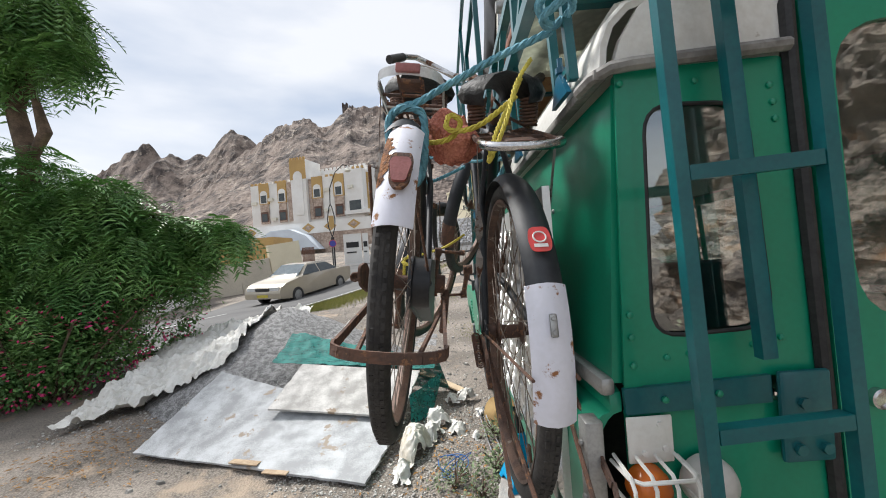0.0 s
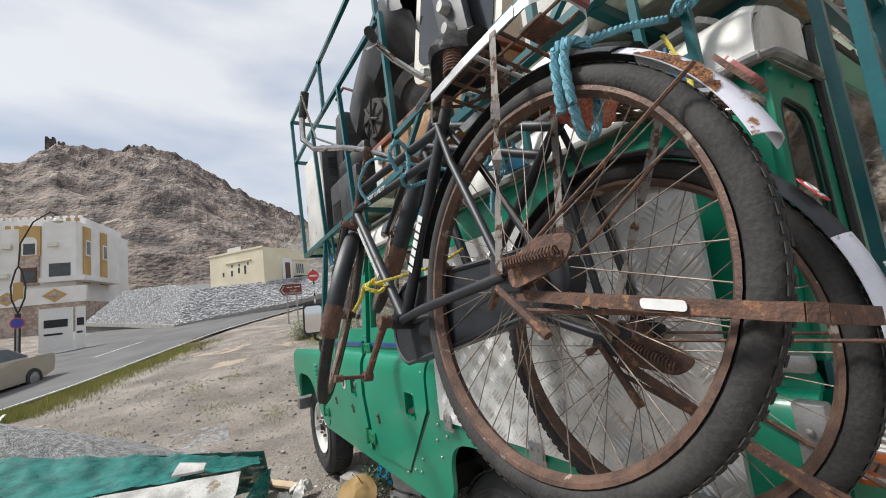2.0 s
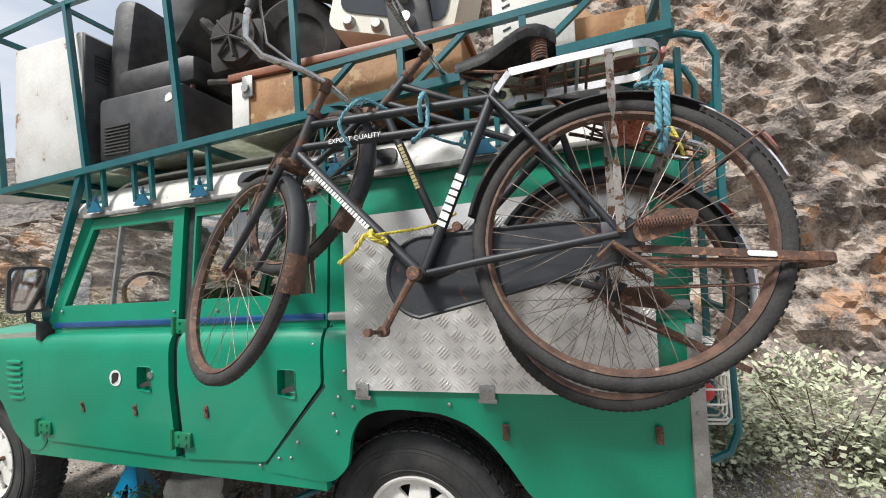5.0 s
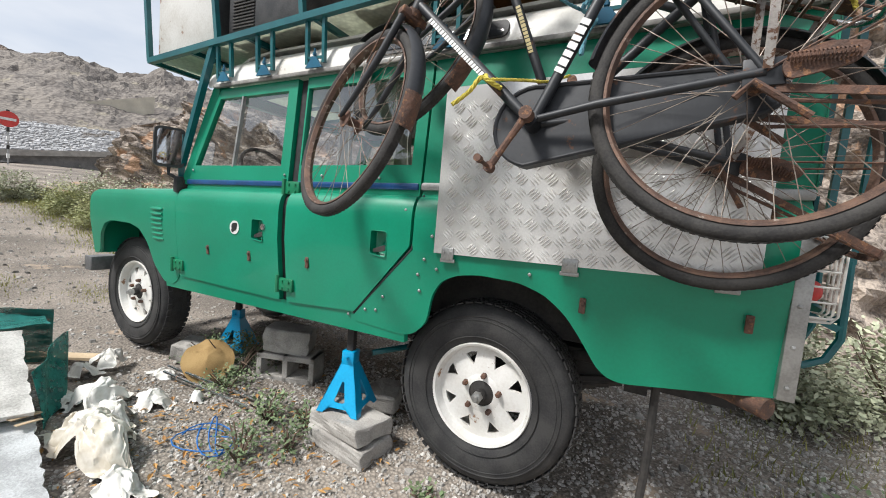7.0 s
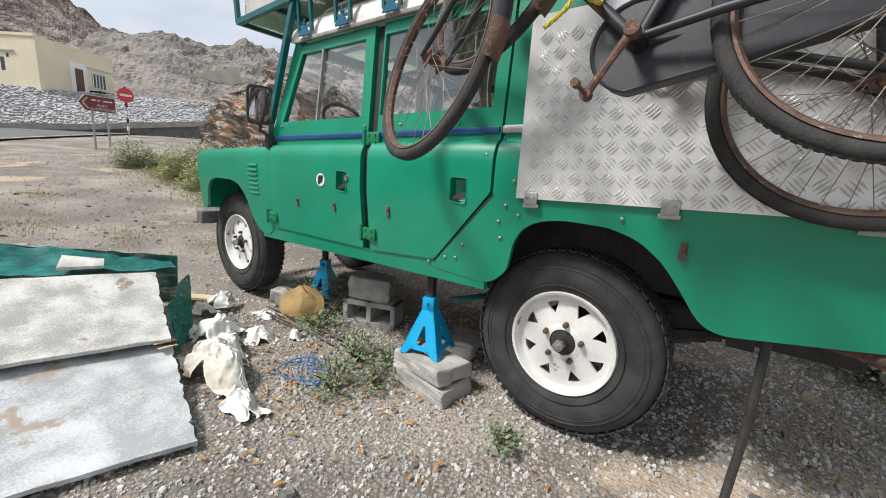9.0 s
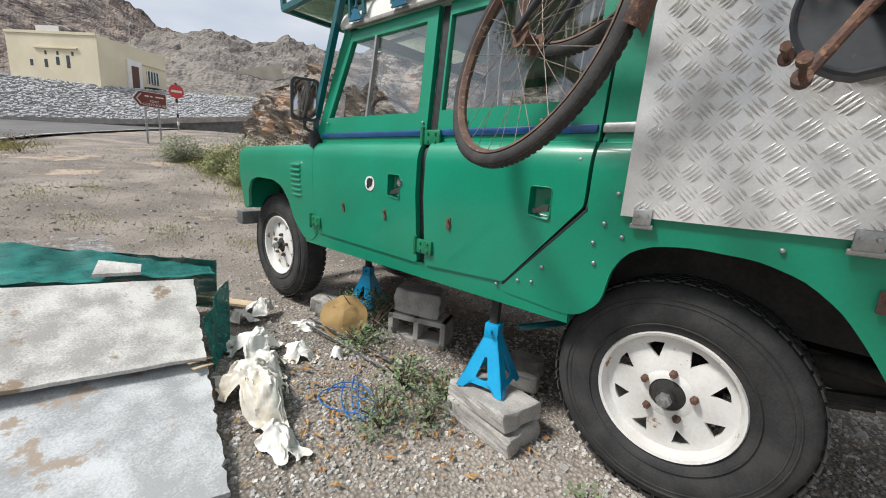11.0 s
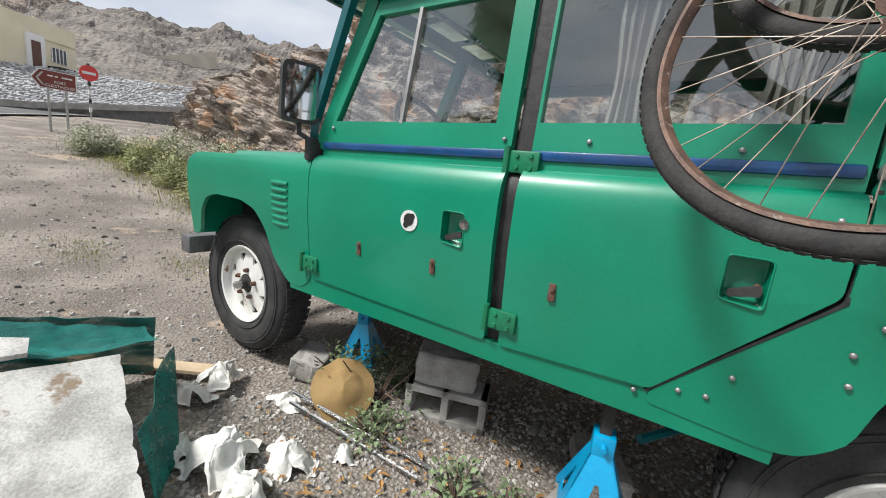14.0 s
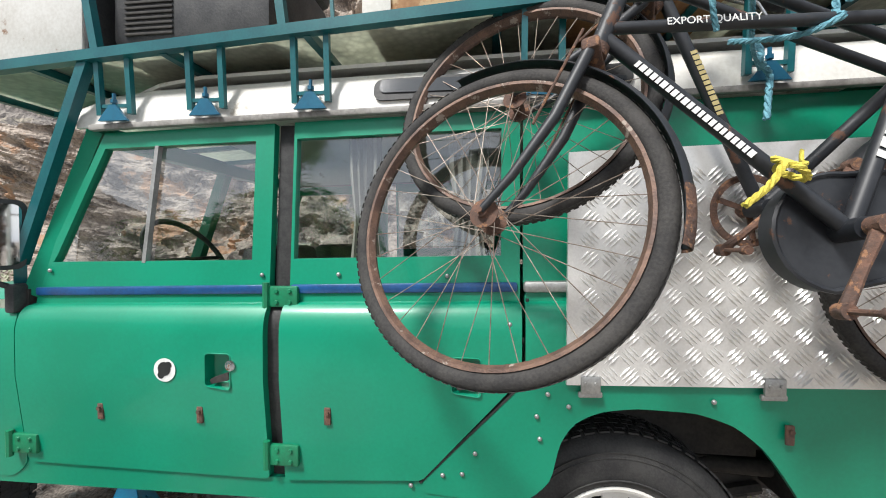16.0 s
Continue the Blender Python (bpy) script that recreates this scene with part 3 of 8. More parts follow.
# tread plate on the side: sheet with raised lozenges
bm = bmesh.new()
box(bm, (-0.016, -0.875, 1.035), (0.0, 0.20, 1.695), 0.0)
plate_rise = lambda y: 0.03 * (0.19 - y)
plate = sheared(part("tread_plate", bm, CHECKER, car, "bright aluminium tread plate panel over the window", smooth=False), plate_rise)
verts, faces = [], []
ny, nz = int(1.07 / 0.055), int(0.655 / 0.055)
for iy in range(ny):
    for iz in range(nz):
        cy, cz = -0.878 + 0.055 * (iy + 0.5), 1.036 + 0.055 * (iz + 0.5)
        s = 1 if (iy + iz) % 2 else -1
        for j in (-1.5, -0.5, 0.5, 1.5):
            ln = 0.027 if abs(j) < 1 else 0.022
            a = Vector((0, 0.7071 * s, 0.7071))
            b = Vector((0, -0.7071 * s, 0.7071))
            c = Vector((-0.0158, cy, cz)) + b * j * 0.0115
            i0 = len(verts)
            w = 0.0046
            verts += [tuple(c + a * ln), tuple(c + b * w), tuple(c - a * ln), tuple(c - b * w), tuple(c + Vector((-0.0050, 0, 0)) + a * ln * 0.4), tuple(c + Vector((-0.0050, 0, 0)) - a * ln * 0.4)]
            faces += [(i0, i0 + 1, i0 + 4), (i0 + 1, i0 + 2, i0 + 5, i0 + 4), (i0 + 2, i0 + 3, i0 + 5), (i0 + 3, i0, i0 + 4, i0 + 5)]
me = bpy.data.meshes.new("tread")
me.from_pydata(verts, [], faces)
me.materials.append(CHECKER)
tread = sheared(new("tread", me), plate_rise)
tread.parent = plate
tagged(tread, kind="stuff")
for y in (0.135, -0.342, -0.80):
    bm = bmesh.new()
    box(bm, (-0.024, y - 0.027, 1.012), (-0.014, y + 0.027, 1.062), 0.004)
    box(bm, (-0.020, y - 0.033, 1.0), (-0.008, y + 0.033, 1.016), 0.004)
    for dy in (-0.014, 0.014):
        lathe(bm, [(0.006, 0), (0.005, -0.004), (0, -0.004)], (-0.024, y + dy, 1.042), (1, 0, 0), 7)
    sheared(part("plate_hinge", bm, GALV, plate, "small steel hinge with rivets"), plate_rise)
# rear face: everything leans with the body, 4 cm in each metre
GUTTER = mat("dirty_grey_gutter", (0.30, 0.29, 0.27), (0.16, 0.15, 0.14), 0.7, 0, 9, 70, 0.3)
RY = -0.99


def rear_sheet(outline, hole=None, y=RY, thick=0.018):
    """A sheet on the back, its outline and hole in x and z, with as many corners each."""
    bm = bmesh.new()
    n = len(outline)
    if hole:
        rings = [[bm.verts.new((x, yy, z)) for x, z in ring] for ring, yy in ((outline, y), (hole, y), (hole, y + thick), (outline, y + thick))]
        for a, b in zip(rings, rings[1:] + rings[:1]):
            for k in range(n):
                bm.faces.new((a[k], a[(k + 1) % n], b[(k + 1) % n], b[k]))
        bmesh.ops.recalc_face_normals(bm, faces=bm.faces)
        return bm
    return prism(bm, outline, lambda a, b, d: Vector((a, y + d, b)), thick)


pane_at = fillet([(0.133, 1.425), (0.350, 1.430), (0.329, 1.835), (0.146, 1.842)], 0.055, 5)
part("rear_corner_panel", rear_sheet(fillet([(0.078, 1.336), (0.420, 1.345), (0.398, 1.912), (0.100, 1.905)], 0.01, 5), pane_at), GREEN, car, "green rear corner with window", smooth=False)
part("rear_window", rear_sheet(pane_at, None, RY + 0.008, 0.004), GLASS, car)
bm = bmesh.new()
tube(bm, [(x, RY + 0.002, z) for x, z in pane_at], 0.004, 6, closed=True)
part("window_seal", bm, SEAL, car, "thin black window seal")
part("corner_strip", rear_sheet([(0.074, 1.338), (0.106, 1.339), (0.124, 1.90), (0.097, 1.90)], None, RY - 0.004, 0.004), GREEN, car, "riveted green corner strip")
part("rear_panel", rear_sheet([(0.078, 0.74), (0.455, 0.735), (0.432, 1.30), (0.078, 1.292)]), GREEN, car, smooth=False)
part("rear_panel", rear_sheet([(1.31, 0.74), (1.64, 0.74), (1.60, 1.90), (1.29, 1.92)]), GREEN, car, smooth=False)
# tail door: lower panel and an arched glazed frame in one sheet
door_in = fillet([(0.493, 1.432), (1.19, 1.44), (1.17, 1.985), (0.476, 1.955)], 0.10, 5)
rdoor = part("tail_door", rear_sheet(fillet([(0.462, 0.715), (1.30, 0.72), (1.27, 2.07), (0.425, 2.045)], 0.05, 5), door_in, RY - 0.012, 0.03), GREEN, car, "green side-hinged tail door", smooth=False)
part("pane", rear_sheet(door_in, None, RY - 0.002, 0.004), GLASS, rdoor)
bm = bmesh.new()
lathe(bm, [(0.018, 0), (0.018, -0.012), (0.014, -0.014), (0.013, -0.010), (0.006, -0.011), (0, -0.011)], (0.508, RY - 0.012, 1.296), (0, 1, 0), 20)
part("lock", bm, CHROME, rdoor, "chrome key lock")
bm = bmesh.new()
tube(bm, [(0.452, RY - 0.004, 0.72), (0.428, RY - 0.004, 1.33), (0.409, RY - 0.004, 1.89), (0.408, RY - 0.004, 2.0), (0.43, RY - 0.004, 2.055), (0.50, RY - 0.004, 2.068), (1.2, RY - 0.004, 2.09)], 0.013, 8)
part("door_seal", bm, SEAL, car, "black rubber tail door seal")
part("rear_capping", rear_sheet([(0.072, 1.294), (0.330, 1.299), (0.330, 1.347), (0.070, 1.340)], None, RY - 0.010, 0.010), TEAL, car, "teal painted rear capping", smooth=False)
bm = bmesh.new()
box(bm, (-0.002, -0.999, 0.74), (0.030, -0.955, 1.285), 0.004)
part("corner_angle", bm, GALV, car, "bare riveted aluminium corner angle")
for x, z, y in [(0.092, z, RY - 0.006) for z in (1.38, 1.43, 1.47)] + [(0.104, 1.88, RY - 0.006), (0.24, 1.878, RY), (0.155, 1.388, RY), (0.195, 1.392, RY), (0.31, 1.40, RY), (0.36, 1.41, RY), (0.372, 1.86, RY), (0.376, 1.83, RY), (0.378, 1.80, RY), (0.14, 1.318, RY - 0.012), (0.235, 1.322, RY - 0.012)]:
    bm = bmesh.new()
    lathe(bm, [(0.0065, 0), (0.006, -0.004), (0.003, -0.0055), (0, -0.006)], (x, y, z), (0, 1, 0), 8)
    part("rivet", bm, GREEN, car)
for z in (0.78, 0.9, 1.02, 1.14, 1.24):
    bm = bmesh.new()
    lathe(bm, [(0.0065, 0), (0.006, -0.004), (0.003, -0.0055), (0, -0.006)], (-0.003, -0.975, z), (1, 0, 0), 8)
    part("rivet", bm, GALV, car)
bm = bmesh.new()
tube(bm, [(0.055, -0.93, 1.893), (0.062, -0.985, 1.898), (0.085, -1.008, 1.904), (0.12, -1.01, 1.908), (0.395, -1.01, 1.922)], 0.012, 8)
part("rear_gutter", bm, GUTTER, car, "dirty grey gutter over the rear window")
# rear lamps behind a wire guard
for c, r, mt, nm in (((0.095, -1.0, 1.175), 0.036, ORANGE, "turn_lamp"), ((0.20, -1.0, 1.175), 0.045, mat("frosted_lens", (0.6, 0.58, 0.55), (0.5, 0.48, 0.45), 0.3, 0, 9, 60, 0.1), "reversing_lamp"), ((0.10, -1.0, 1.06), 0.036, RED_BRIGHT, "stop_lamp")):
    bm = bmesh.new()
    lathe(bm, [(r, 0), (r, -0.02), (r * 0.85, -0.036), (r * 0.5, -0.046), (0, -0.05)], c, (0, 1, 0), 20)
    part(nm, bm, mt, car)
guard = new("lamp_guard")
guard.parent = car
tagged(guard, "white wire lamp guard")
for k in range(6):
    z = 1.215 - k * 0.045
    bm = bmesh.new()
    tube(bm, [(0.040, -0.995, z), (0.045, -1.055, z), (0.06, -1.07, z), (0.14, -1.07, z), (0.155, -1.055, z), (0.158, -0.995, z)], 0.0035, 6)
    part("wire", bm, WHITE, guard)
for k in range(4):
    x = 0.045 + k * 0.034
    bm = bmesh.new()
    tube(bm, [(x, -0.995, 1.225), (x, -1.06, 1.22), (x, -1.074, 1.205), (x, -1.074, 1.00), (x, -1.06, 0.98), (x, -0.995, 0.975)], 0.0035, 6)
    part("wire", bm, WHITE, guard)
bm = bmesh.new()
box(bm, (0.068, -1.006, 1.21), (0.148, -1.0, 1.292), 0.003)
for x, z in ((0.125, 1.278), (0.132, 1.235), (0.095, 1.228)):
    lathe(bm, [(0.006, 0), (0.005, -0.004), (0, -0.004)], (x, -1.006, z), (0, 1, 0), 8)
part("lamp_bracket", bm, WHITE, car, "chipped white bracket")


# roof
def tilt_roof(y):
    return 0.024 * (1.45 - y)


def roof_section(shrink=0.0, lift=0.0):
    half = [(0.072, 1.845), (0.078, 1.90), (0.095, 1.945), (0.13, 1.98), (0.20, 2.005), (0.40, 2.03), (0.83, 2.045)]
    half = [(x + shrink, z + lift) for x, z in half]
    return half + [(XR - x, z) for x, z in half[-2::-1]]


def roof_shell(y0, y1, thick, section):
    bm = bmesh.new()
    rows = []
    for y, sq in ((y0, 0.03), (y0 + 0.02, 0.0), (y1 - 0.25, 0.0), (y1 - 0.08, 0.03), (y1, 0.08)):
        rows.append([bm.verts.new((x, y, z - sq * (z - 1.84) * 3)) for x, z in section])
    for a, b in zip(rows, rows[1:]):
        for k in range(len(section) - 1):
            bm.faces.new((a[k], a[k + 1], b[k + 1], b[k]))
    bmesh.ops.recalc_face_normals(bm, faces=bm.faces)
    bmesh.ops.solidify(bm, geom=bm.faces[:], thickness=thick)
    return bm


sheared(part("roof", roof_shell(-0.99, 1.86, 0.012, roof_section()), WHITE, car, "white painted hard top"), tilt_roof)
sec = [(0.16, 2.035), (0.20, 2.045), (0.42, 2.065), (0.83, 2.08), (1.24, 2.065), (1.46, 2.045), (1.50, 2.035)]
sheared(part("roof_skin", roof_shell(-0.9, 1.7, 0.012, sec), WHITE, car, "second white sun-roof sheet"), tilt_roof)
bm = rear_sheet([(0.095, 1.91), (0.398, 1.925), (0.400, 2.075), (0.26, 2.062), (0.19, 2.045), (0.15, 2.018), (0.115, 1.965)], None, RY - 0.002, 0.02)
part("roof_end", bm, WHITE, car, "white end of the hard top", smooth=False)
part("roof_end", rear_sheet([(0.43, 2.075), (1.60, 1.94), (1.50, 2.06), (1.24, 2.10), (0.83, 2.115)], None, RY + 0.004, 0.02), WHITE, car, smooth=False)
bm = bmesh.new()
box(bm, (0.058, -1.0, 1.83), (0.082, 1.80, 1.85), 0.004)
sheared(part("gutter", bm, GUTTER, car, "dirty grey roof gutter"), tilt_roof)
bm = bmesh.new()
box(bm, (XR - 0.082, -1.0, 1.83), (XR - 0.058, 1.80, 1.85), 0.004)
sheared(part("gutter", bm, GUTTER, car, "dirty grey roof gutter"), tilt_roof)
bm = bmesh.new()
prism(bm, fillet([(0.0, 1.872), (0.79, 1.872), (0.79, 1.945), (0.0, 1.945)], 0.036, 6), lambda a, b, d: Vector((0.066 + 0.30 * max(0, b - 1.89) + d, a, b)), 0.02)
alp = sheared(part("roof_light", bm, SEAL, car, "oblong roof window in black rubber"), tilt_roof)
bm = bmesh.new()
prism(bm, fillet([(0.02, 1.886), (0.77, 1.886), (0.77, 1.931), (0.02, 1.931)], 0.022, 6), lambda a, b, d: Vector((0.064 + 0.30 * max(0, b - 1.89) + d, a, b)), 0.004)
part("pane", bm, mat("dark_tinted_glass", (0.03, 0.035, 0.04), (0.04, 0.045, 0.05), 0.05, 0, 3, 20, 0, coat=0.5), alp).location.z = 0.026
# bonnet, screen, front
bm = bmesh.new()
prism(bm, [(0.26, 1.13), (0.24, 1.20), (0.28, 1.235), (0.45, 1.25), (1.21, 1.25), (1.38, 1.235), (1.42, 1.20), (1.40, 1.13)], lambda a, b, d: Vector((a, 2.05 + d, b - 0.04 * d)), 1.02)
part("bonnet", bm, GREEN, car)
bm = bmesh.new()
for x0, x1 in ((0.03, 0.30), (1.36, 1.63)):
    vs = [bm.verts.new(p) for p in ((x0, 2.03, 1.205), (x1, 2.03, 1.215), (x1, 3.05, 1.17), (x0, 3.05, 1.16), (x0, 3.10, 1.09), (x1, 3.10, 1.09))]
    bm.faces.new((vs[0], vs[1], vs[2], vs[3]))
    bm.faces.new((vs[3], vs[2], vs[5], vs[4]))
bmesh.ops.solidify(bm, geom=bm.faces[:], thickness=0.01)
part("wing_top", bm, mat("dusty_wing_paint", (0.42, 0.45, 0.36), (0.3, 0.36, 0.27), 0.6, 0, 5, 60, 0.1), car, "dusty pale wing top")
bm = bmesh.new()
box(bm, (0.03, 3.06, 0.69), (0.42, 3.09, 1.10))
box(bm, (1.24, 3.06, 0.69), (1.63, 3.09, 1.10))
box(bm, (0.42, 2.98, 0.69), (1.24, 3.0, 1.14))
part("front_panel", bm, GREEN, car, smooth=False)
bm = bmesh.new()
box(bm, (0.05, 3.20, 0.53), (1.61, 3.31, 0.64), 0.008)
part("bumper", bm, mat("grey_bumper", (0.16, 0.16, 0.165), (0.1, 0.1, 0.1), 0.5, 0.3, 9, 60, 0.1), car, "dark grey steel channel bumper")
bm = bmesh.new()
for a, b in (((0.07, 2.03, 1.25), (0.12, 1.82, 1.83)), ((1.59, 2.03, 1.25), (1.54, 1.82, 1.83)), ((0.83, 2.03, 1.27), (0.83, 1.83, 1.83))):
    bar(bm, a, b, 0.05, 0.05)
for a, b in (((0.07, 2.02, 1.27), (1.59, 2.02, 1.27)), ((0.1, 1.83, 1.82), (1.56, 1.83, 1.82))):
    bar(bm, a, b, 0.05, 0.06)
part("windscreen_frame", bm, GREEN, car, smooth=False)
# chassis and inside
bm = bmesh.new()
for x in (0.42, 1.24):
    bar(bm, (x, -0.95, 0.60), (x, 3.1, 0.60), 0.08, 0.11)
for y in (-0.6, 0.55, 1.4, 2.2):
    bar(bm, (0.2, y, 0.62), (1.46, y, 0.62), 0.08, 0.08)
box(bm, (0.35, -0.93, 0.70), (1.31, 0.6, 0.73))
box(bm, (0.12, 0.5, 0.66), (1.54, 2.1, 0.70))
box(bm, (0.30, -0.5, 0.70), (0.33, 0.45, 1.06))
box(bm, (0.05, -0.95, 1.06), (0.34, 0.45, 1.08))
box(bm, (0.30, 2.2, 0.62), (0.34, 3.05, 1.14))
box(bm, (0.04, 2.02, 0.7), (1.62, 2.05, 1.27))
for y in (0.0, 2.77):
    tube(bm, [(0.18, y, 0.42), (1.48, y, 0.42)], 0.045, 10)
    lathe(bm, [(0.02, -0.13), (0.11, -0.08), (0.14, 0), (0.11, 0.08), (0.02, 0.13)], (0.95, y, 0.42), (1, 0, 0), 16)
    for x in (0.36, 1.30):
        for k in range(4):
            tube(bm, [(x, y - 0.55 + 0.05 * k, 0.56 - 0.02 * k), (x, y, 0.40 + 0.012 * (3 - k)), (x, y + 0.55 - 0.05 * k, 0.56 - 0.02 * k)], 0.022, 6)
tube(bm, [(0.5, 0.4, 0.56), (0.45, -0.2, 0.60), (0.30, -0.65, 0.66), (0.18, -0.93, 0.70)], 0.03, 10)
part("chassis", bm, DARK, car, "dirty black chassis, axles and leaf springs")
bm = bmesh.new()
tube(bm, [(0.24, -0.70, 0.68), (0.12, -0.86, 0.70), (0.03, -0.95, 0.695)], 0.033, 12)
part("exhaust_pipe", bm, RUST, car)
bm = bmesh.new()
for x in (0.28, 0.93):
    box(bm, (x, 1.35, 0.86), (x + 0.48, 1.82, 1.0), 0.04)
    box(bm, (x, 1.28, 0.95), (x + 0.48, 1.40, 1.42), 0.04)
box(bm, (0.2, 0.55, 0.88), (1.46, 1.0, 1.0), 0.04)
box(bm, (0.2, 0.42, 0.95), (1.46, 0.55, 1.44), 0.04)
part("seats", bm, VINYL, car, "black vinyl seats")
bm = bmesh.new()
box(bm, (0.12, 1.88, 1.06), (1.54, 2.02, 1.30), 0.02)
part("dashboard", bm, PLASTIC_BLACK, car)
bm = bmesh.new()
ctr, ax = Vector((0.42, 1.72, 1.36)), Vector((0, -0.82, 0.57))
s, u = frame_of(ax)
tube(bm, [ctr + 0.20 * (math.cos(2 * math.pi * k / 36) * s + math.sin(2 * math.pi * k / 36) * u) for k in range(36)], 0.012, 8, closed=True)
tube(bm, [ctr + 0.2 * s, ctr - 0.2 * s], 0.009, 6)
tube(bm, [ctr, ctr - ax * 0.35], 0.018, 8)
part("steering_wheel", bm, PLASTIC_BLACK, car, "thin black steering wheel")
CURTAIN = mat("grey_beige_curtain", (0.30, 0.29, 0.25), (0.2, 0.19, 0.165), 0.9, 0, 9, 120, 0.3)
for y0, y1, pinch in ((0.78, 0.90, 0.5), (0.42, 0.56, 0.7)):
    bm = bmesh.new()
    rows = []
    for k in range(9):
        z = 1.80 - 0.06 * k
        wd = 1 - pinch * math.exp(-((z - 1.52) / 0.12) ** 2) * 0.6
        rows.append([bm.verts.new((0.14 + 0.012 * math.sin(j * 1.9), (y0 + y1) / 2 + (j / 14 - 0.5) * (y1 - y0) * wd, z)) for j in range(15)])
    for a, b in zip(rows, rows[1:]):
        for j in range(14):
            bm.faces.new((a[j], a[j + 1], b[j + 1], b[j]))
    part("curtain", bm, CURTAIN, car, "grey-beige gathered curtain")


def wheel(y, x, z, side=1):
    """A road wheel at its hub; the outer face looks to -x for side 1."""
    w = new("wheel")
    w.parent = car
    R, W = 0.405, 0.105
    bm = bmesh.new()
    prof = [(0.225, -W * 0.75), (0.25, -W * 0.92), (0.30, -W), (0.345, -W * 0.98), (0.375, -W * 0.9), (0.396, -W * 0.72), (R, -W * 0.45), (R + 0.003, 0), (R, W * 0.45), (0.396, W * 0.72), (0.375, W * 0.9), (0.30, W), (0.225, W * 0.75)]
    lathe(bm, prof, axis=(1, 0, 0), seg=72)
    for k in range(56):
        a = 2 * math.pi * k / 56
        for off in (-0.066, -0.035, 0.0, 0.035, 0.066):
            aa = a + (0.03 if off in (-0.035, 0.035) else 0)
            c = Vector((off, (R + 0.002) * math.cos(aa), (R + 0.002) * math.sin(aa)))
            t, rd = Vector((0, -math.sin(aa), math.cos(aa))), Vector((0, math.cos(aa), math.sin(aa)))
            bar(bm, c - t * 0.016, c + t * 0.016, 0.027, 0.006, rd)
    for rr in (0.262, 0.335, 0.352):
        tube(bm, [(-W * 0.985, rr * math.cos(2 * math.pi * k / 60), rr * math.sin(2 * math.pi * k / 60)) for k in range(60)], 0.003, 5, closed=True)
    part("tyre", bm, TYRE, w, "worn black road tyre")
    bm = bmesh.new()
    lathe(bm, [(0.232, -W * 0.80), (0.228, -W * 0.9), (0.218, -W * 0.86), (0.212, -W * 0.6), (0.205, -W * 0.45)], axis=(1, 0, 0), seg=60)
    lathe(bm, [(0.205, -W * 0.45), (0.2, W * 0.7)], axis=(1, 0, 0), seg=60)
    # disc with eight three-cornered holes
    x0 = -W * 0.47
    def q(r, a, dx=0.0):
        return bm.verts.new((x0 + dx, r * math.cos(a), r * math.sin(a)))
    for k in range(8):
        a0, a1 = 2 * math.pi * k / 8, 2 * math.pi * (k + 1) / 8
        am, h = (a0 + a1) / 2, 0.115
        o = [q(0.207, a0 + (a1 - a0) * j / 6) for j in range(7)]
        i = [q(0.085, a0 + (a1 - a0) * j / 6, -0.012) for j in range(7)]
        t = [q(0.182, am - 0.165), q(0.185, am), q(0.182, am + 0.165), q(0.128, am, -0.01)]
        tb = [bm.verts.new(v.co + Vector((0.014, 0, 0))) for v in t]
        for poly in ((o[0], o[1], t[0]), (o[1], o[2], t[0]), (o[2], o[3], t[1], t[0]), (o[3], o[4], t[2], t[1]), (o[4], o[5], t[2]), (o[5], o[6], t[2]),
                     (o[0], t[0], t[3], i[0]), (i[0], t[3], i[3], i[2], i[1]), (i[3], t[3], i[6], i[5], i[4]), (t[3], t[2], o[6], i[6])):
            bm.faces.new(poly)
        for a, b in ((0, 1), (1, 2), (2, 3), (3, 0)):
            bm.faces.new((t[a], t[b], tb[b], tb[a]))
    lathe(bm, [(0.085, x0 - 0.012), (0.07, x0 - 0.018), (0.058, x0 - 0.018), (0.056, x0 + 0.01)], axis=(1, 0, 0), seg=40)
    bmesh.ops.recalc_face_normals(bm, faces=bm.faces)
    part("rim", bm, WHITE_WHEEL, w, "white eight-spoke steel rim")
    bm = bmesh.new()
    lathe(bm, [(0.06, 0.0), (0.06, -0.06), (0.045, -0.07), (0.03, -0.075), (0.028, -0.10), (0.018, -0.105), (0.016, -0.125), (0, -0.126)], axis=(1, 0, 0), seg=24)
    part("hub", bm, DARK, w, "greasy dark hub")
    bm = bmesh.new()
    lathe(bm, [(0.024, -0.10), (0.024, -0.128), (0.014, -0.131), (0.012, -0.142), (0, -0.142)], axis=(1, 0, 0), seg=6)
    part("hub_nut", bm, GALV, w)
    for k in range(5):
        a = 2 * math.pi * k / 5 + 0.4
        bm = bmesh.new()
        lathe(bm, [(0.014, -0.05), (0.013, -0.08), (0.008, -0.09), (0, -0.09)], (0, 0.083 * math.cos(a), 0.083 * math.sin(a)), (1, 0, 0), 6)
        part("wheel_nut", bm, RUST, w, "rusty wheel nut")
    bm = bmesh.new()
    lathe(bm, [(0.0, 0.02), (0.15, 0.02), (0.15, 0.09), (0, 0.09)], axis=(1, 0, 0), seg=24)
    part("brake_drum", bm, DARK, w)
    w.matrix_world = pose(x, y, z, 0, 0, 0 if side > 0 else 180)
    return w


for y in (0.0, 2.77):
    wheel(y, 0.235, 0.42 if y < 1 else 0.425, 1)
    wheel(y, XR - 0.235, 0.42, -1)
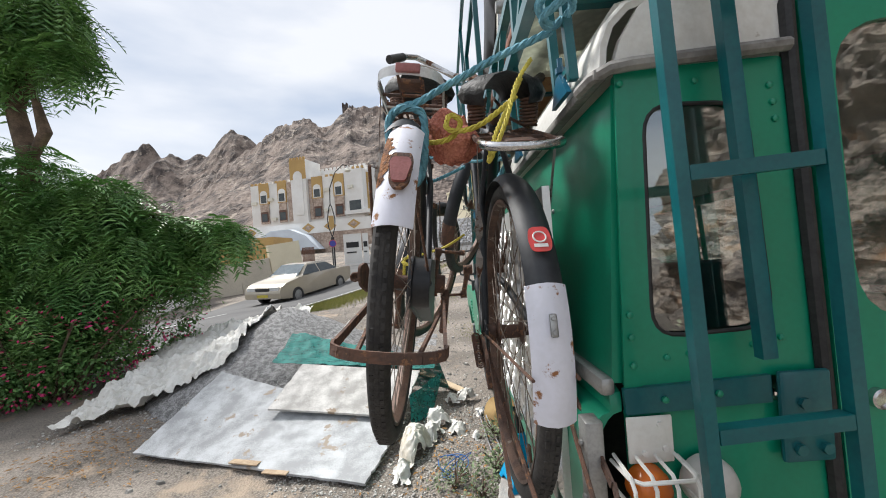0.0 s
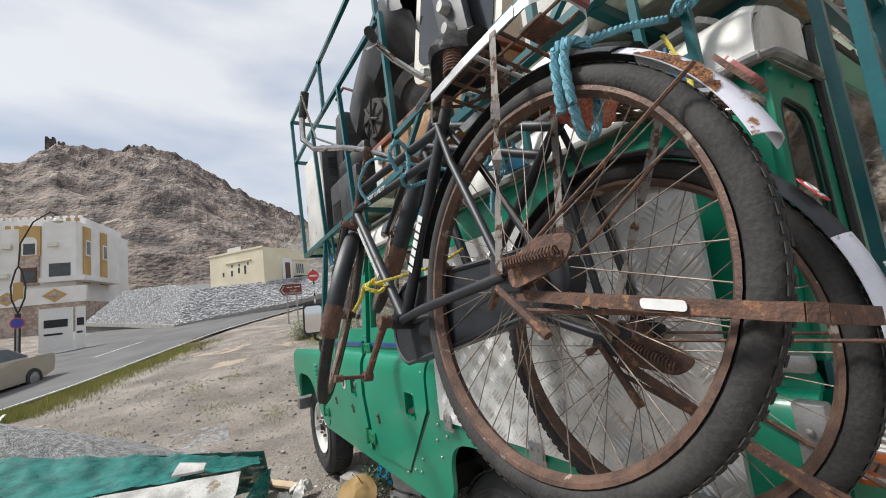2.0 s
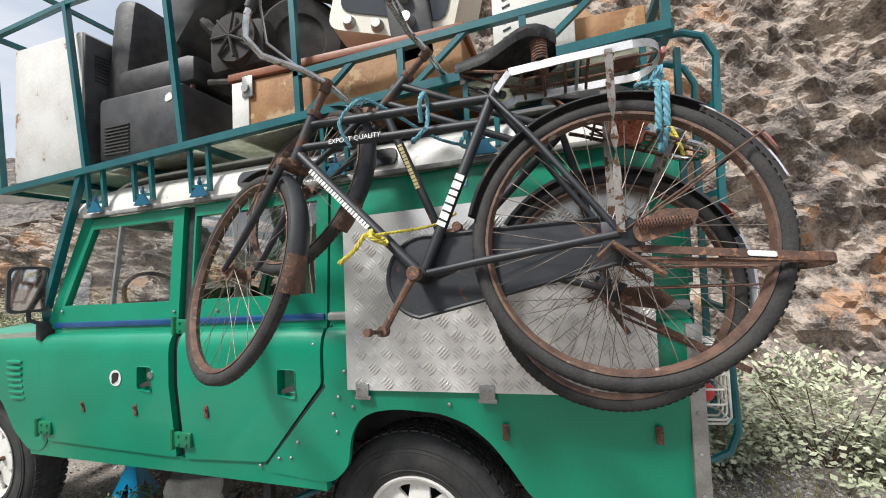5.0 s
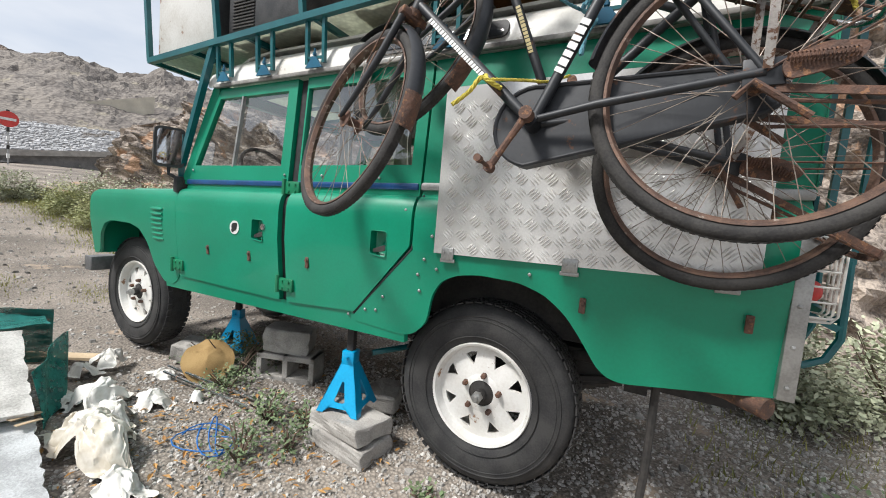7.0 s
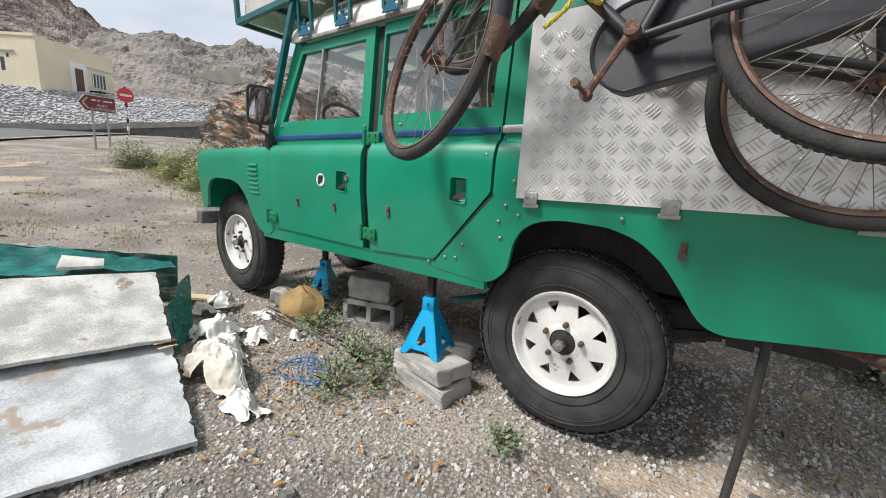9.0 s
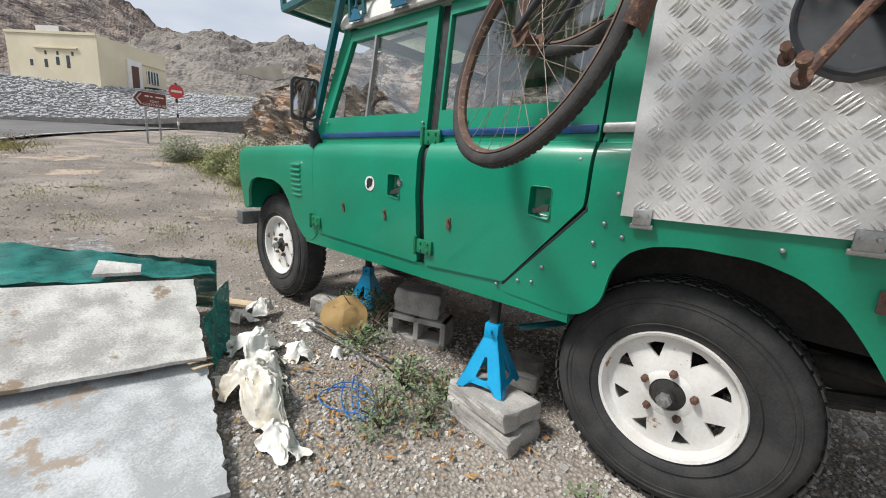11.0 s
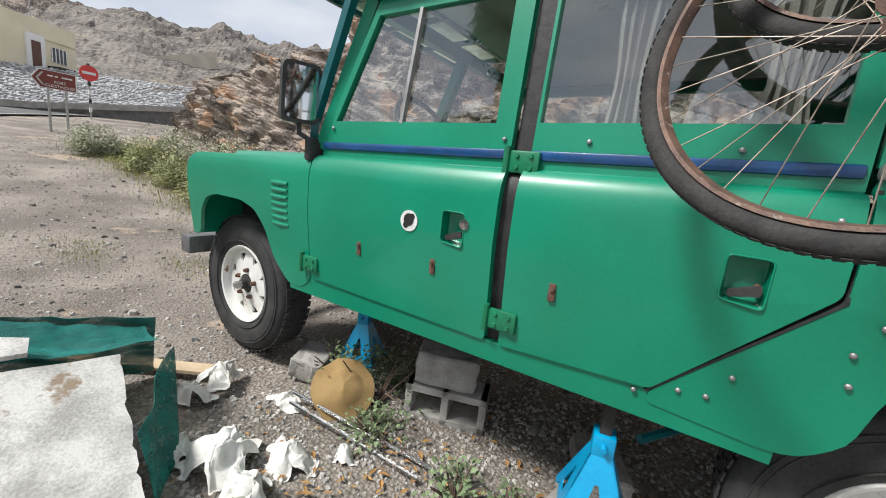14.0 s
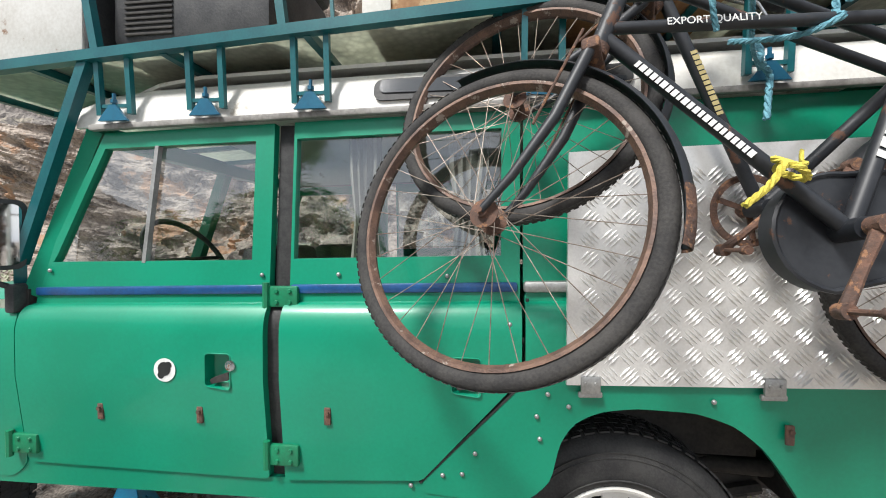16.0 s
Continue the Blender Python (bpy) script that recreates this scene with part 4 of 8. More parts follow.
# mirror
bm = bmesh.new()
prism(bm, fillet([(-0.08, -0.12), (0.08, -0.12), (0.085, 0.12), (-0.075, 0.12)], 0.035, 5), lambda a, b, d: Vector((a, d, b)), 0.035)
mirror = part("wing_mirror", bm, PLASTIC_BLACK, car, "black door mirror on an arm")
mirror.matrix_world = pose(-0.03, 2.06, 1.46, 0, 0, -18)
bm = bmesh.new()
prism(bm, fillet([(-0.066, -0.105), (0.066, -0.105), (0.07, 0.105), (-0.062, 0.105)], 0.03, 5), lambda a, b, d: Vector((a, -0.003 + d, b)), 0.002)
mg = part("mirror_glass", bm, MIRROR, mirror)
bm = bmesh.new()
tube(bm, [(-0.02, 2.08, 1.35), (-0.02, 2.08, 1.30), (0.03, 2.05, 1.27), (0.05, 2.04, 1.22)], 0.011, 8)
box(bm, (-0.0, 2.03, 1.19), (0.06, 2.07, 1.29), 0.01)
part("mirror_arm", bm, PLASTIC_BLACK, car)


# ---- bicycles ----
RUST_FLAKE = mat("flaking_orange_rust", (0.30, 0.13, 0.05), (0.14, 0.06, 0.03), 0.95, 0, 60, 240, 1.0, spots=(0.09, 0.045, 0.03), spot_size=60, spot_at=0.58)


ALLOY = mat("bright_scuffed_alloy", (0.74, 0.74, 0.73), (0.56, 0.55, 0.54), 0.32, 0.7, 18, 160, 0.06)
STAY = mat("flaking_grey_paint_over_rust", (0.46, 0.43, 0.40), (0.34, 0.31, 0.29), 0.6, 0.2, 20, 160, 0.2, spots=(0.15, 0.08, 0.05), spot_size=30, spot_at=0.52)


def ring_pts(r, n=64, c=(0, 0)):
    return [(0, c[0] + r * math.cos(2 * math.pi * k / n), c[1] + r * math.sin(2 * math.pi * k / n)) for k in range(n)]


def guard_sweep(bm, r, a0, a1, width=0.03, n=36):
    """A curved mudguard blade round the wheel axis, between two angles from ahead."""
    rows = []
    for k in range(n + 1):
        a = radians(a0 + (a1 - a0) * k / n)
        rows.append([bm.verts.new((w * width, (r - 0.016 * w * w) * math.cos(a), (r - 0.016 * w * w) * math.sin(a))) for w in (-1, -0.8, -0.45, 0, 0.45, 0.8, 1)])
    for a, b in zip(rows, rows[1:]):
        for j in range(6):
            bm.faces.new((a[j], a[j + 1], b[j + 1], b[j]))
    bmesh.ops.recalc_face_normals(bm, faces=bm.faces)
    bmesh.ops.solidify(bm, geom=bm.faces[:], thickness=0.0015)
    return bm


def bicycle_wheel(parent, m, spokes=40, white=False):
    w = new("wheel")
    w.parent = parent
    bm = bmesh.new()
    tube(bm, ring_pts(0.3352, 72), 0.0203, 12, closed=True)
    for k in range(110):
        a = 2 * math.pi * k / 110
        for off, sh in ((-0.0085, 0), (0.0085, 0.5), (0.0, 0.25)):
            aa = a + sh * 2 * math.pi / 110
            c = Vector((off, 0.3545 * math.cos(aa), 0.3545 * math.sin(aa)))
            t, rd = Vector((0, -math.sin(aa), math.cos(aa))), Vector((0, math.cos(aa), math.sin(aa)))
            bar(bm, c - t * 0.006, c + t * 0.0068, 0.0065, 0.0011, rd)
    part("tyre", bm, RUBBER, w, "dusty black block-tread tyre")
    bm = bmesh.new()
    lathe(bm, [(0.319, -0.0165), (0.312, -0.016), (0.307, -0.007), (0.304, 0.0), (0.307, 0.007), (0.312, 0.016), (0.319, 0.0165), (0.316, 0.012), (0.316, -0.012), (0.319, -0.0165)], axis=(1, 0, 0), seg=72)
    part("rim", bm, RIM, w, "rust-brown steel rim")
    bm = bmesh.new()
    for k in range(spokes):
        a = 2 * math.pi * k / spokes
        sd = 1 if k % 2 else -1
        h = a + (1.15 if (k // 2) % 2 else -1.15)
        tube(bm, [(sd * 0.028, 0.026 * math.cos(h), 0.026 * math.sin(h)), (0, 0.307 * math.cos(a), 0.307 * math.sin(a))], 0.0011, 5, caps=False)
    part("spokes", bm, SPOKE, w, "thin tarnished wire spokes")
    bm = bmesh.new()
    lathe(bm, [(0.0, -0.055), (0.006, -0.055), (0.006, -0.045), (0.012, -0.044), (0.012, -0.034), (0.032, -0.030), (0.032, -0.027), (0.017, -0.022), (0.016, 0.022), (0.032, 0.027), (0.032, 0.030), (0.012, 0.034), (0.012, 0.044), (0.006, 0.045), (0.006, 0.055), (0, 0.055)], axis=(1, 0, 0), seg=18)
    part("hub", bm, RUST, w, "rusty wheel hub")
    w.matrix_world = parent.matrix_world @ m
    return w


def bicycle(label, place, steer, words, chain_case=True, stand=-1, sticker=True, bar_tilt=0, tail_span=(124, 170)):
    """A roadster: local +y ahead, +z up, the rear hub at the origin."""
    b = thing("bicycle", label, "bicycle", "bicycles tied to the vehicle")
    b.matrix_world = place
    BB, SEAT, HT, HB, FH = Vector((0, 0.50, -0.055)), Vector((0, 0.275, 0.44)), Vector((0, 0.868, 0.480)), Vector((0, 0.925, 0.355)), Vector((0, 1.172, 0.005))

    def add(name, bm, material, lab="", parent=None, m=None):
        ob = part(name, bm, material, parent or b, lab)
        ob.matrix_world = place @ (m or Matrix())
        return ob

    bm = bmesh.new()
    tube(bm, [BB, SEAT + (SEAT - BB).normalized() * 0.03], 0.0155, 12)
    tube(bm, [SEAT + Vector((0, -0.004, -0.01)), HT + Vector((0, 0.006, -0.018))], 0.0135, 12)
    tube(bm, [SEAT.lerp(BB, 0.16), HB.lerp(HT, 0.28)], 0.0125, 12)
    tube(bm, [BB, HB + Vector((0, -0.005, 0.02))], 0.0155, 12)
    tube(bm, [HB + (HB - HT).normalized() * 0.01, HT + (HT - HB).normalized() * 0.015], 0.0185, 12)
    tube(bm, [BB - Vector((0.036, 0, 0)), BB + Vector((0.036, 0, 0))], 0.021, 14)
    for s in (-1, 1):
        tube(bm, [(s * 0.02, 0.48, -0.052), (s * 0.045, 0.33, -0.035), (s * 0.06, 0.0, 0.0)], 0.0105, 10)
        tube(bm, [(s * 0.016, 0.28, 0.425), (s * 0.045, 0.18, 0.28), (s * 0.06, 0.0, 0.0)], 0.0085, 10)
        box(bm, (s * 0.06 - 0.003, -0.035, -0.03), (s * 0.06 + 0.003, 0.04, 0.03), 0.002)
    add("frame", bm, BLACK_ENAMEL, "black enamelled double-top-tube frame")
    # lugs and rust at the joints
    up = (HT - HB).normalized()
    for p, q, r in ((HT + up * 0.012, HT + up * 0.032, 0.023), (HB - up * 0.004, HB - up * 0.026, 0.024)):
        bm = bmesh.new()
        tube(bm, [p, q], r, 12)
        add("headset_cup", bm, RUST, "rusty headset cup")
    bm = bmesh.new()
    tube(bm, [(0.0, 0.27, 0.455), (0, 0.255, 0.50)], 0.013, 10)
    add("seat_pillar", bm, RUST, "rusty seat pillar")
    bicycle_wheel(b, Matrix())
    # rear mudguard: black blade, white tail
    bm = guard_sweep(bmesh.new(), 0.378, 15, tail_span[0] + 1)
    add("rear_mudguard", bm, BLACK_ENAMEL, "black rear mudguard")
    bm = guard_sweep(bmesh.new(), 0.3795, tail_span[0], tail_span[1], 0.033)
    add("mudguard_tail", bm, GUARD_WHITE, "white enamel mudguard tail, rust-stained", m=Matrix.Translation((0.014 if sticker else 0, 0, 0)))
    bm = bmesh.new()
    for s in (-1, 1):
        tube(bm, [(s * 0.066, 0, 0.0), (s * 0.034, 0.376 * math.cos(radians(tail_span[0] + 22)), 0.376 * math.sin(radians(tail_span[0] + 22)))], 0.003, 6)
    add("mudguard_stay", bm, RUST, "thin rusty mudguard stays")
    a = radians(tail_span[0] + 25)
    c = Vector((0.02 if sticker else 0, 0.385 * math.cos(a), 0.385 * math.sin(a)))
    face = Matrix.Translation(c) @ Matrix.Rotation(a - math.pi / 2, 4, "X") @ Matrix.Scale(0.62, 4)
    if sticker:
        bm = bmesh.new()
        rows = []
        for k in range(31):
            t = radians(131 + 22 * k / 30)
            edge_w = -1.02 + 0.75 * math.sin(math.pi * k / 30) ** 0.5 * (0.5 + 0.9 * fbm(k * 0.31, 3.3, 1.0)) + 0.05
            rows.append([bm.verts.new((w * 0.033, (0.3808 - 0.016 * w * w) * math.cos(t), (0.3808 - 0.016 * w * w) * math.sin(t))) for w in (-1.02, -1.02 + (edge_w + 1.02) * 0.5, edge_w)])
        for p, q in zip(rows, rows[1:]):
            for j in range(2):
                bm.faces.new((p[j], p[j + 1], q[j + 1], q[j]))
        add("rust_patch", bm, RUST_FLAKE, "flaking orange rust along the edge", m=Matrix.Translation((0.014, 0, 0)))
        bm = bmesh.new()
        prism(bm, fillet([(-0.024, 0.058), (0.024, 0.058), (0.032, 0.035), (0.026, -0.04), (0.012, -0.062), (-0.012, -0.062), (-0.026, -0.04), (-0.032, 0.035)], 0.008), lambda p, q, d: Vector((p, q, 0.002 + d)), 0.010)
        add("reflector_base", bm, RUST, "rusty reflector backing", m=face)
        bm = bmesh.new()
        prism(bm, fillet([(-0.022, 0.036), (0.022, 0.036), (0.029, 0.016), (0.018, -0.045), (-0.018, -0.045), (-0.029, 0.016)], 0.01), lambda p, q, d: Vector((p, q, 0.012 + d)), 0.008)
        add("reflector", bm, RED, "faded red plastic reflector", m=face)
    else:
        bm = bmesh.new()
        prism(bm, fillet([(-0.017, -0.026), (0.017, -0.026), (0.021, 0.0), (0.016, 0.026), (-0.016, 0.026), (-0.021, 0.0)], 0.01), lambda p, q, d: Vector((p, q, 0.001 + d)), 0.0015)
        add("sticker", bm, RED_BRIGHT, "red and white round sticker", m=Matrix.Rotation(radians(-36), 4, "X") @ face @ Matrix.Scale(1.5, 4))
        bm = bmesh.new()
        tube(bm, [(0.011 * math.cos(2 * math.pi * k / 20), 0.004 + 0.011 * math.sin(2 * math.pi * k / 20), 0.003) for k in range(20)], 0.0016, 5, closed=True)
        bar(bm, (-0.012, -0.014, 0.003), (0.012, -0.014, 0.003), 0.007, 0.001)
        add("sticker_print", bm, DECAL_WHITE, m=Matrix.Rotation(radians(-36), 4, "X") @ face @ Matrix.Scale(1.5, 4))
        bm = bmesh.new()
        box(bm, (-0.009, -0.028, 0.001), (0.009, 0.028, 0.005), 0.004)
        for dy in (-0.017, 0.017):
            lathe(bm, [(0.006, 0), (0.005, 0.004), (0, 0.004)], (0, dy, 0.005), (0, 0, 1), 8)
        add("reflector_mount", bm, GALV, "bare steel mount with two screws", m=Matrix.Rotation(radians(-15), 4, "X") @ face)
    # chain case, cranks, pedals
    if chain_case:
        bm = bmesh.new()
        ol = [(0.50 + 0.115 * math.cos(radians(t)), -0.055 + 0.115 * math.sin(radians(t))) for t in range(-80, 101, 12)] + [(0.0 + 0.06 * math.cos(radians(t)), 0.0 + 0.06 * math.sin(radians(t))) for t in range(100, 281, 20)]
        prism(bm, ol, lambda p, q, d: Vector((0.022 + d, p, q)), 0.045)
        add("chain_case", bm, BLACK_ENAMEL, "full black chain case with rusty edges")
        bm = bmesh.new()
        tube(bm, [(0.022, p, q) for p, q in ol], 0.006, 6, closed=True)
        add("chain_case_rim", bm, BLACK_ENAMEL)
    else:
        bm = bmesh.new()
        lathe(bm, [(0.092, -0.002), (0.096, 0), (0.092, 0.002), (0.078, 0.002), (0.078, -0.002), (0.092, -0.002)], BB + Vector((0.045, 0, 0)), (1, 0, 0), 40)
        for k in range(3):
            t = 2 * math.pi * k / 3
            bar(bm, BB + Vector((0.045, 0, 0)), BB + Vector((0.045, 0.085 * math.cos(t), 0.085 * math.sin(t))), 0.014, 0.004, (1, 0, 0))
        add("chainwheel", bm, RUST, "rusty chainwheel")
    for s, d in ((-1, Vector((0, 0.085, -0.145))), (1, Vector((0, -0.085, 0.145)))):
        bm = bmesh.new()
        p0 = BB + Vector((s * 0.062, 0, 0))
        p1 = p0 + d + Vector((s * 0.012, 0, 0))
        tube(bm, [p0, p0.lerp(p1, 0.5), p1], [0.012, 0.009, 0.011], 8)
        lathe(bm, [(0, -0.016), (0.018, -0.016), (0.018, 0.016), (0, 0.016)], p0, (1, 0, 0), 14)
        lathe(bm, [(0, -0.012), (0.014, -0.012), (0.014, 0.012), (0, 0.012)], p1, (1, 0, 0), 12)
        tube(bm, [p1, p1 + Vector((s * 0.085, 0, 0))], 0.0055, 8)
        lathe(bm, [(0, -0.01), (0.01, -0.01), (0.01, 0.01), (0, 0.01)], p1 + Vector((s * 0.082, 0, 0)), (1, 0, 0), 10)
        add("crank", bm, RUST, "rusty crank with bare pedal spindle")
    # stand folded back, its spring and plate
    bm = bmesh.new()
    if stand:
        for s in (-1, 1):
            bar(bm, (s * 0.078, -0.02, -0.035), (s * 0.085, -0.35, -0.082), 0.005, 0.017, (0, 0, 1))
            tube(bm, [(s * 0.078, 0.05, -0.05), (s * 0.085, 0.02, -0.02), (s * 0.08, -0.08, -0.10)], 0.008, 6)
            lathe(bm, [(0, -0.01), (0.022, -0.01), (0.022, 0.01), (0, 0.01)], (s * 0.07, 0, 0), (1, 0, 0), 12)
        pts = [(-0.088 * math.cos(k * math.pi / 10), -0.35 - 0.045 * math.sin(k * math.pi / 10) ** 0.6, -0.082 - 0.006 * math.sin(k * math.pi / 10)) for k in range(11)]
        for p, q in zip(pts, pts[1:]):
            bar(bm, p, q, 0.005, 0.017, (0, 0, 1))
        for s in (-1, 1):
            tube(bm, [(s * 0.075, -0.03, -0.06), (s * 0.045, -0.385, -0.088)], 0.0045, 6)
        add("rear_stand", bm, RUST, "rusty flat-bar rear stand folded back", m=Matrix.Translation((0.022, 0, 0)))
        bm = bmesh.new()
        hel = [(-0.088 + 0.009 * math.cos(k * 0.9), -0.03 - 0.0009 * k, 0.012 + 0.009 * math.sin(k * 0.9)) for k in range(120)]
        tube(bm, hel, 0.0018, 5)
        prism(bm, fillet([(-0.16, 0.035), (-0.09, 0.045), (-0.02, 0.012), (-0.03, -0.03), (-0.14, -0.005)], 0.02), lambda p, q, d: Vector((-0.078 + d, p, q)), 0.005)
        add("stand_spring", bm, RUST, "rusty coil spring and stand plate")
        if chain_case:
            bm = bmesh.new()
            prism(bm, fillet([(-0.282, -0.0785), (-0.232, -0.0713), (-0.232, -0.0593), (-0.282, -0.0665)], 0.0055), lambda p, q, d: Vector((-0.0665 - d, p, q)), 0.001)
            add("decal", bm, DECAL_WHITE, "white maker's plate on the stand")
    # saddle on coil springs
    bm = bmesh.new()
    sx = SEAT + Vector((0, -0.03, 0.115))
    rows = []
    for k in range(13):
        t = k / 12
        y = -0.15 + 0.28 * t
        wd = 0.105 * math.sqrt(max(0.02, 1 - (max(0, 0.28 - t) / 0.32) ** 2)) * (1 - 0.72 * smooth_step(0.2, 0.75, t))
        dr = 0.05 * (1 - 0.35 * t)
        rows.append([bm.verts.new(sx + Vector((wd * math.sin(u * math.pi / 2), y, 0.02 * math.sin(math.pi * t) + 0.03 * (1 - t) ** 2 - dr * (1 - math.cos(u * math.pi / 2))))) for u in (-1.25, -1, -0.7, -0.35, 0, 0.35, 0.7, 1, 1.25)])
    for p, q in zip(rows, rows[1:]):
        for j in range(8):
            bm.faces.new((p[j], p[j + 1], q[j + 1], q[j]))
    bmesh.ops.solidify(bm, geom=bm.faces[:], thickness=0.006)
    sad = add("saddle", bm, LEATHER, "worn black leather saddle")
    bm = bmesh.new()
    for s in (-1, 1):
        tube(bm, [sx + Vector((s * 0.06 + 0.019 * math.cos(k * 0.7), -0.105 + 0.019 * math.sin(k * 0.7), -0.088 + 0.00085 * k)) for k in range(72)], 0.0034, 6)
        tube(bm, [sx + Vector((s * 0.06, -0.105, -0.092)), sx + Vector((s * 0.035, 0.0, -0.075)), sx + Vector((0.01 * s, 0.12, -0.025))], 0.004, 6)
    tube(bm, [SEAT, sx + Vector((0, 0.02, -0.075))], 0.011, 8)
    add("saddle_spring", bm, RUST, "rusty coil saddle springs")
    # carrier over the rear wheel
    bm = bmesh.new()
    zc = 0.452
    ye = -0.075 if sticker else -0.055
    for sd in (-1, 1):
        if sticker:
            run = [(sd * 0.045, 0.26, zc - 0.03), (sd * 0.068, 0.22, zc), (sd * 0.074, 0.08, zc), (sd * 0.074, ye, zc)]
            for p, q in zip(run, run[1:]):
                bar(bm, p, q, 0.004, 0.022)
            continue
        tube(bm, [(sd * 0.045, 0.26, zc - 0.01), (sd * 0.068, 0.22, zc), (sd * 0.074, 0.08, zc), (sd * 0.074, ye, zc)], 0.0062, 8)
    tube(bm, [(-0.074, 0.05, zc - 0.002), (0.074, 0.05, zc - 0.002)], 0.005, 8)
    add("carrier_rail", bm, ALLOY if sticker else RUST, "bright flat alloy carrier rails" if sticker else "rusty tubular carrier rails")
    bm = bmesh.new()
    hoop = [(-0.074 * math.cos(k * math.pi / 16), ye - 0.07 * math.sin(k * math.pi / 16) ** 0.75, zc) for k in range(17)]
    if sticker:
        rows = [(bm.verts.new((p[0], p[1], p[2] - 0.011)), bm.verts.new((p[0], p[1], p[2] + 0.011))) for p in hoop]
        for p, q in zip(rows, rows[1:]):
            bm.faces.new((p[0], q[0], q[1], p[1]))
        bmesh.ops.solidify(bm, geom=bm.faces[:], thickness=0.004)
    else:
        tube(bm, hoop, 0.0085, 10)
    add("carrier_hoop", bm, ALLOY if sticker else CHROME, "pitted bright rear hoop of the carrier")
    if sticker:
        bm = bmesh.new()
        box(bm, (-0.026, ye - 0.082, zc - 0.009), (0.026, ye - 0.071, zc + 0.010), 0.003)
        add("carrier_reflector", bm, RED, "dull red oblong reflector")
        for sd in (-1, 1):
            bm = bmesh.new()
            tube(bm, [(sd * 0.05 + 0.007 * math.cos(k * 0.8), 0.16 - 0.0011 * k, zc + 0.012 + 0.007 * math.sin(k * 0.8)) for k in range(110)], 0.0016, 5)
            add("carrier_spring", bm, RUST, "rusty clamp spring")
    bm = bmesh.new()
    for k in range(5):
        y = 0.19 - 0.055 * k
        tube(bm, [(-0.07, y, zc - 0.006), (0.07, y, zc - 0.006)], 0.0042, 6)
    for x in (-0.025, 0.025):
        tube(bm, [(x, 0.2, zc - 0.002), (x, ye - 0.06, zc - 0.002)], 0.0034, 6)
    box(bm, (-0.03, ye - 0.02, zc - 0.004), (0.03, ye + 0.035, zc + 0.006), 0.003)
    add("carrier_slats", bm, RUST, "rusty carrier slats and springs")
    for s in (-1, 1):
        bm = bmesh.new()
        n = 18
        rows = []
        for k in range(n + 1):
            t = k / n
            ang = math.pi * 2.0 * smooth_step(0.25, 0.75, t) if s < 0 else 0.0
            c = Vector((s * (0.066 + 0.01 * (1 - t)), -0.0 - 0.10 * 0, 0.0)).lerp(Vector((s * 0.078, -0.02, zc)), t)
            d = Vector((0, math.cos(ang), 0)) * 0.009 + Vector((math.sin(ang), 0, 0)) * 0.009
            rows.append((bm.verts.new(c - d), bm.verts.new(c + d)))
        for p, q in zip(rows, rows[1:]):
            bm.faces.new((p[0], p[1], q[1], q[0]))
        bmesh.ops.solidify(bm, geom=bm.faces[:], thickness=0.003)
        add("carrier_stay", bm, STAY, "twisted flat-bar carrier stay, paint flaking over rust")
    # fork, front wheel, guard and bars turn together
    axis = (HT - HB).normalized()
    turn = Matrix.Translation(HB) @ Matrix.Rotation(radians(steer), 4, axis) @ Matrix.Translation(-HB)
    bm = bmesh.new()
    crown = HB - axis * 0.03
    for s in (-1, 1):
        tube(bm, [crown + Vector((s * 0.035, 0, 0)), crown.lerp(FH, 0.45) + Vector((s * 0.042, -0.028, 0)), crown.lerp(FH, 0.8) + Vector((s * 0.046, -0.02, 0)), FH + Vector((s * 0.047, 0, 0))], [0.013, 0.0125, 0.010, 0.008], 10)
    add("fork", bm, BLACK_ENAMEL, "black fork with chipped paint", m=turn)
    bm = bmesh.new()
    box(bm, (-0.05, -0.018, -0.014), (0.05, 0.018, 0.014), 0.006, Matrix.Translation(crown))
    for s in (-1, 1):
        tube(bm, [crown + Vector((s * 0.055, 0.01, 0.03)), crown.lerp(FH, 0.5) + Vector((s * 0.06, 0.0, 0.0))], 0.003, 6)
    add("fork_crown", bm, RUST, "rusty fork crown and brake rods", m=turn)
    bicycle_wheel(b, turn @ Matrix.Translation(FH), 32)
    bm = guard_sweep(bmesh.new(), 0.376, 78, 196)
    add("front_mudguard", bm, BLACK_ENAMEL, "black front mudguard, rusted lower end", m=turn @ Matrix.Translation(FH))
    bm = guard_sweep(bmesh.new(), 0.3775, 180, 197, 0.031, 8)
    add("mudguard_end", bm, RUST, "rusted mudguard end", m=turn @ Matrix.Translation(FH))
    bm = bmesh.new()
    top = HT + axis * 0.13
    tube(bm, [HT, top], 0.0125, 10)
    tube(bm, [top - axis * 0.03, top + axis * 0.012], 0.018, 10)
    add("handlebar_stem", bm, RUST, "rusty handlebar stem", m=turn)
    bm = bmesh.new()
    tw = Matrix.Translation(top) @ Matrix.Rotation(radians(bar_tilt), 4, "X") @ Matrix.Translation(-top)
    hb = []
    for s in (-1, 1):
        hb.append([top + Vector((0, 0.0, 0)), top + Vector((s * 0.09, 0.01, 0.0)), top + Vector((s * 0.20, 0.03, 0.03)), top + Vector((s * 0.25, 0.0, 0.045)), top + Vector((s * 0.265, -0.06, 0.04)), top + Vector((s * 0.27, -0.16, 0.02))])
    tube(bm, hb[0][::-1] + hb[1][1:], 0.011, 10)
    add("handlebar", bm, CHROME, "pitted chrome handlebar", m=turn @ tw)
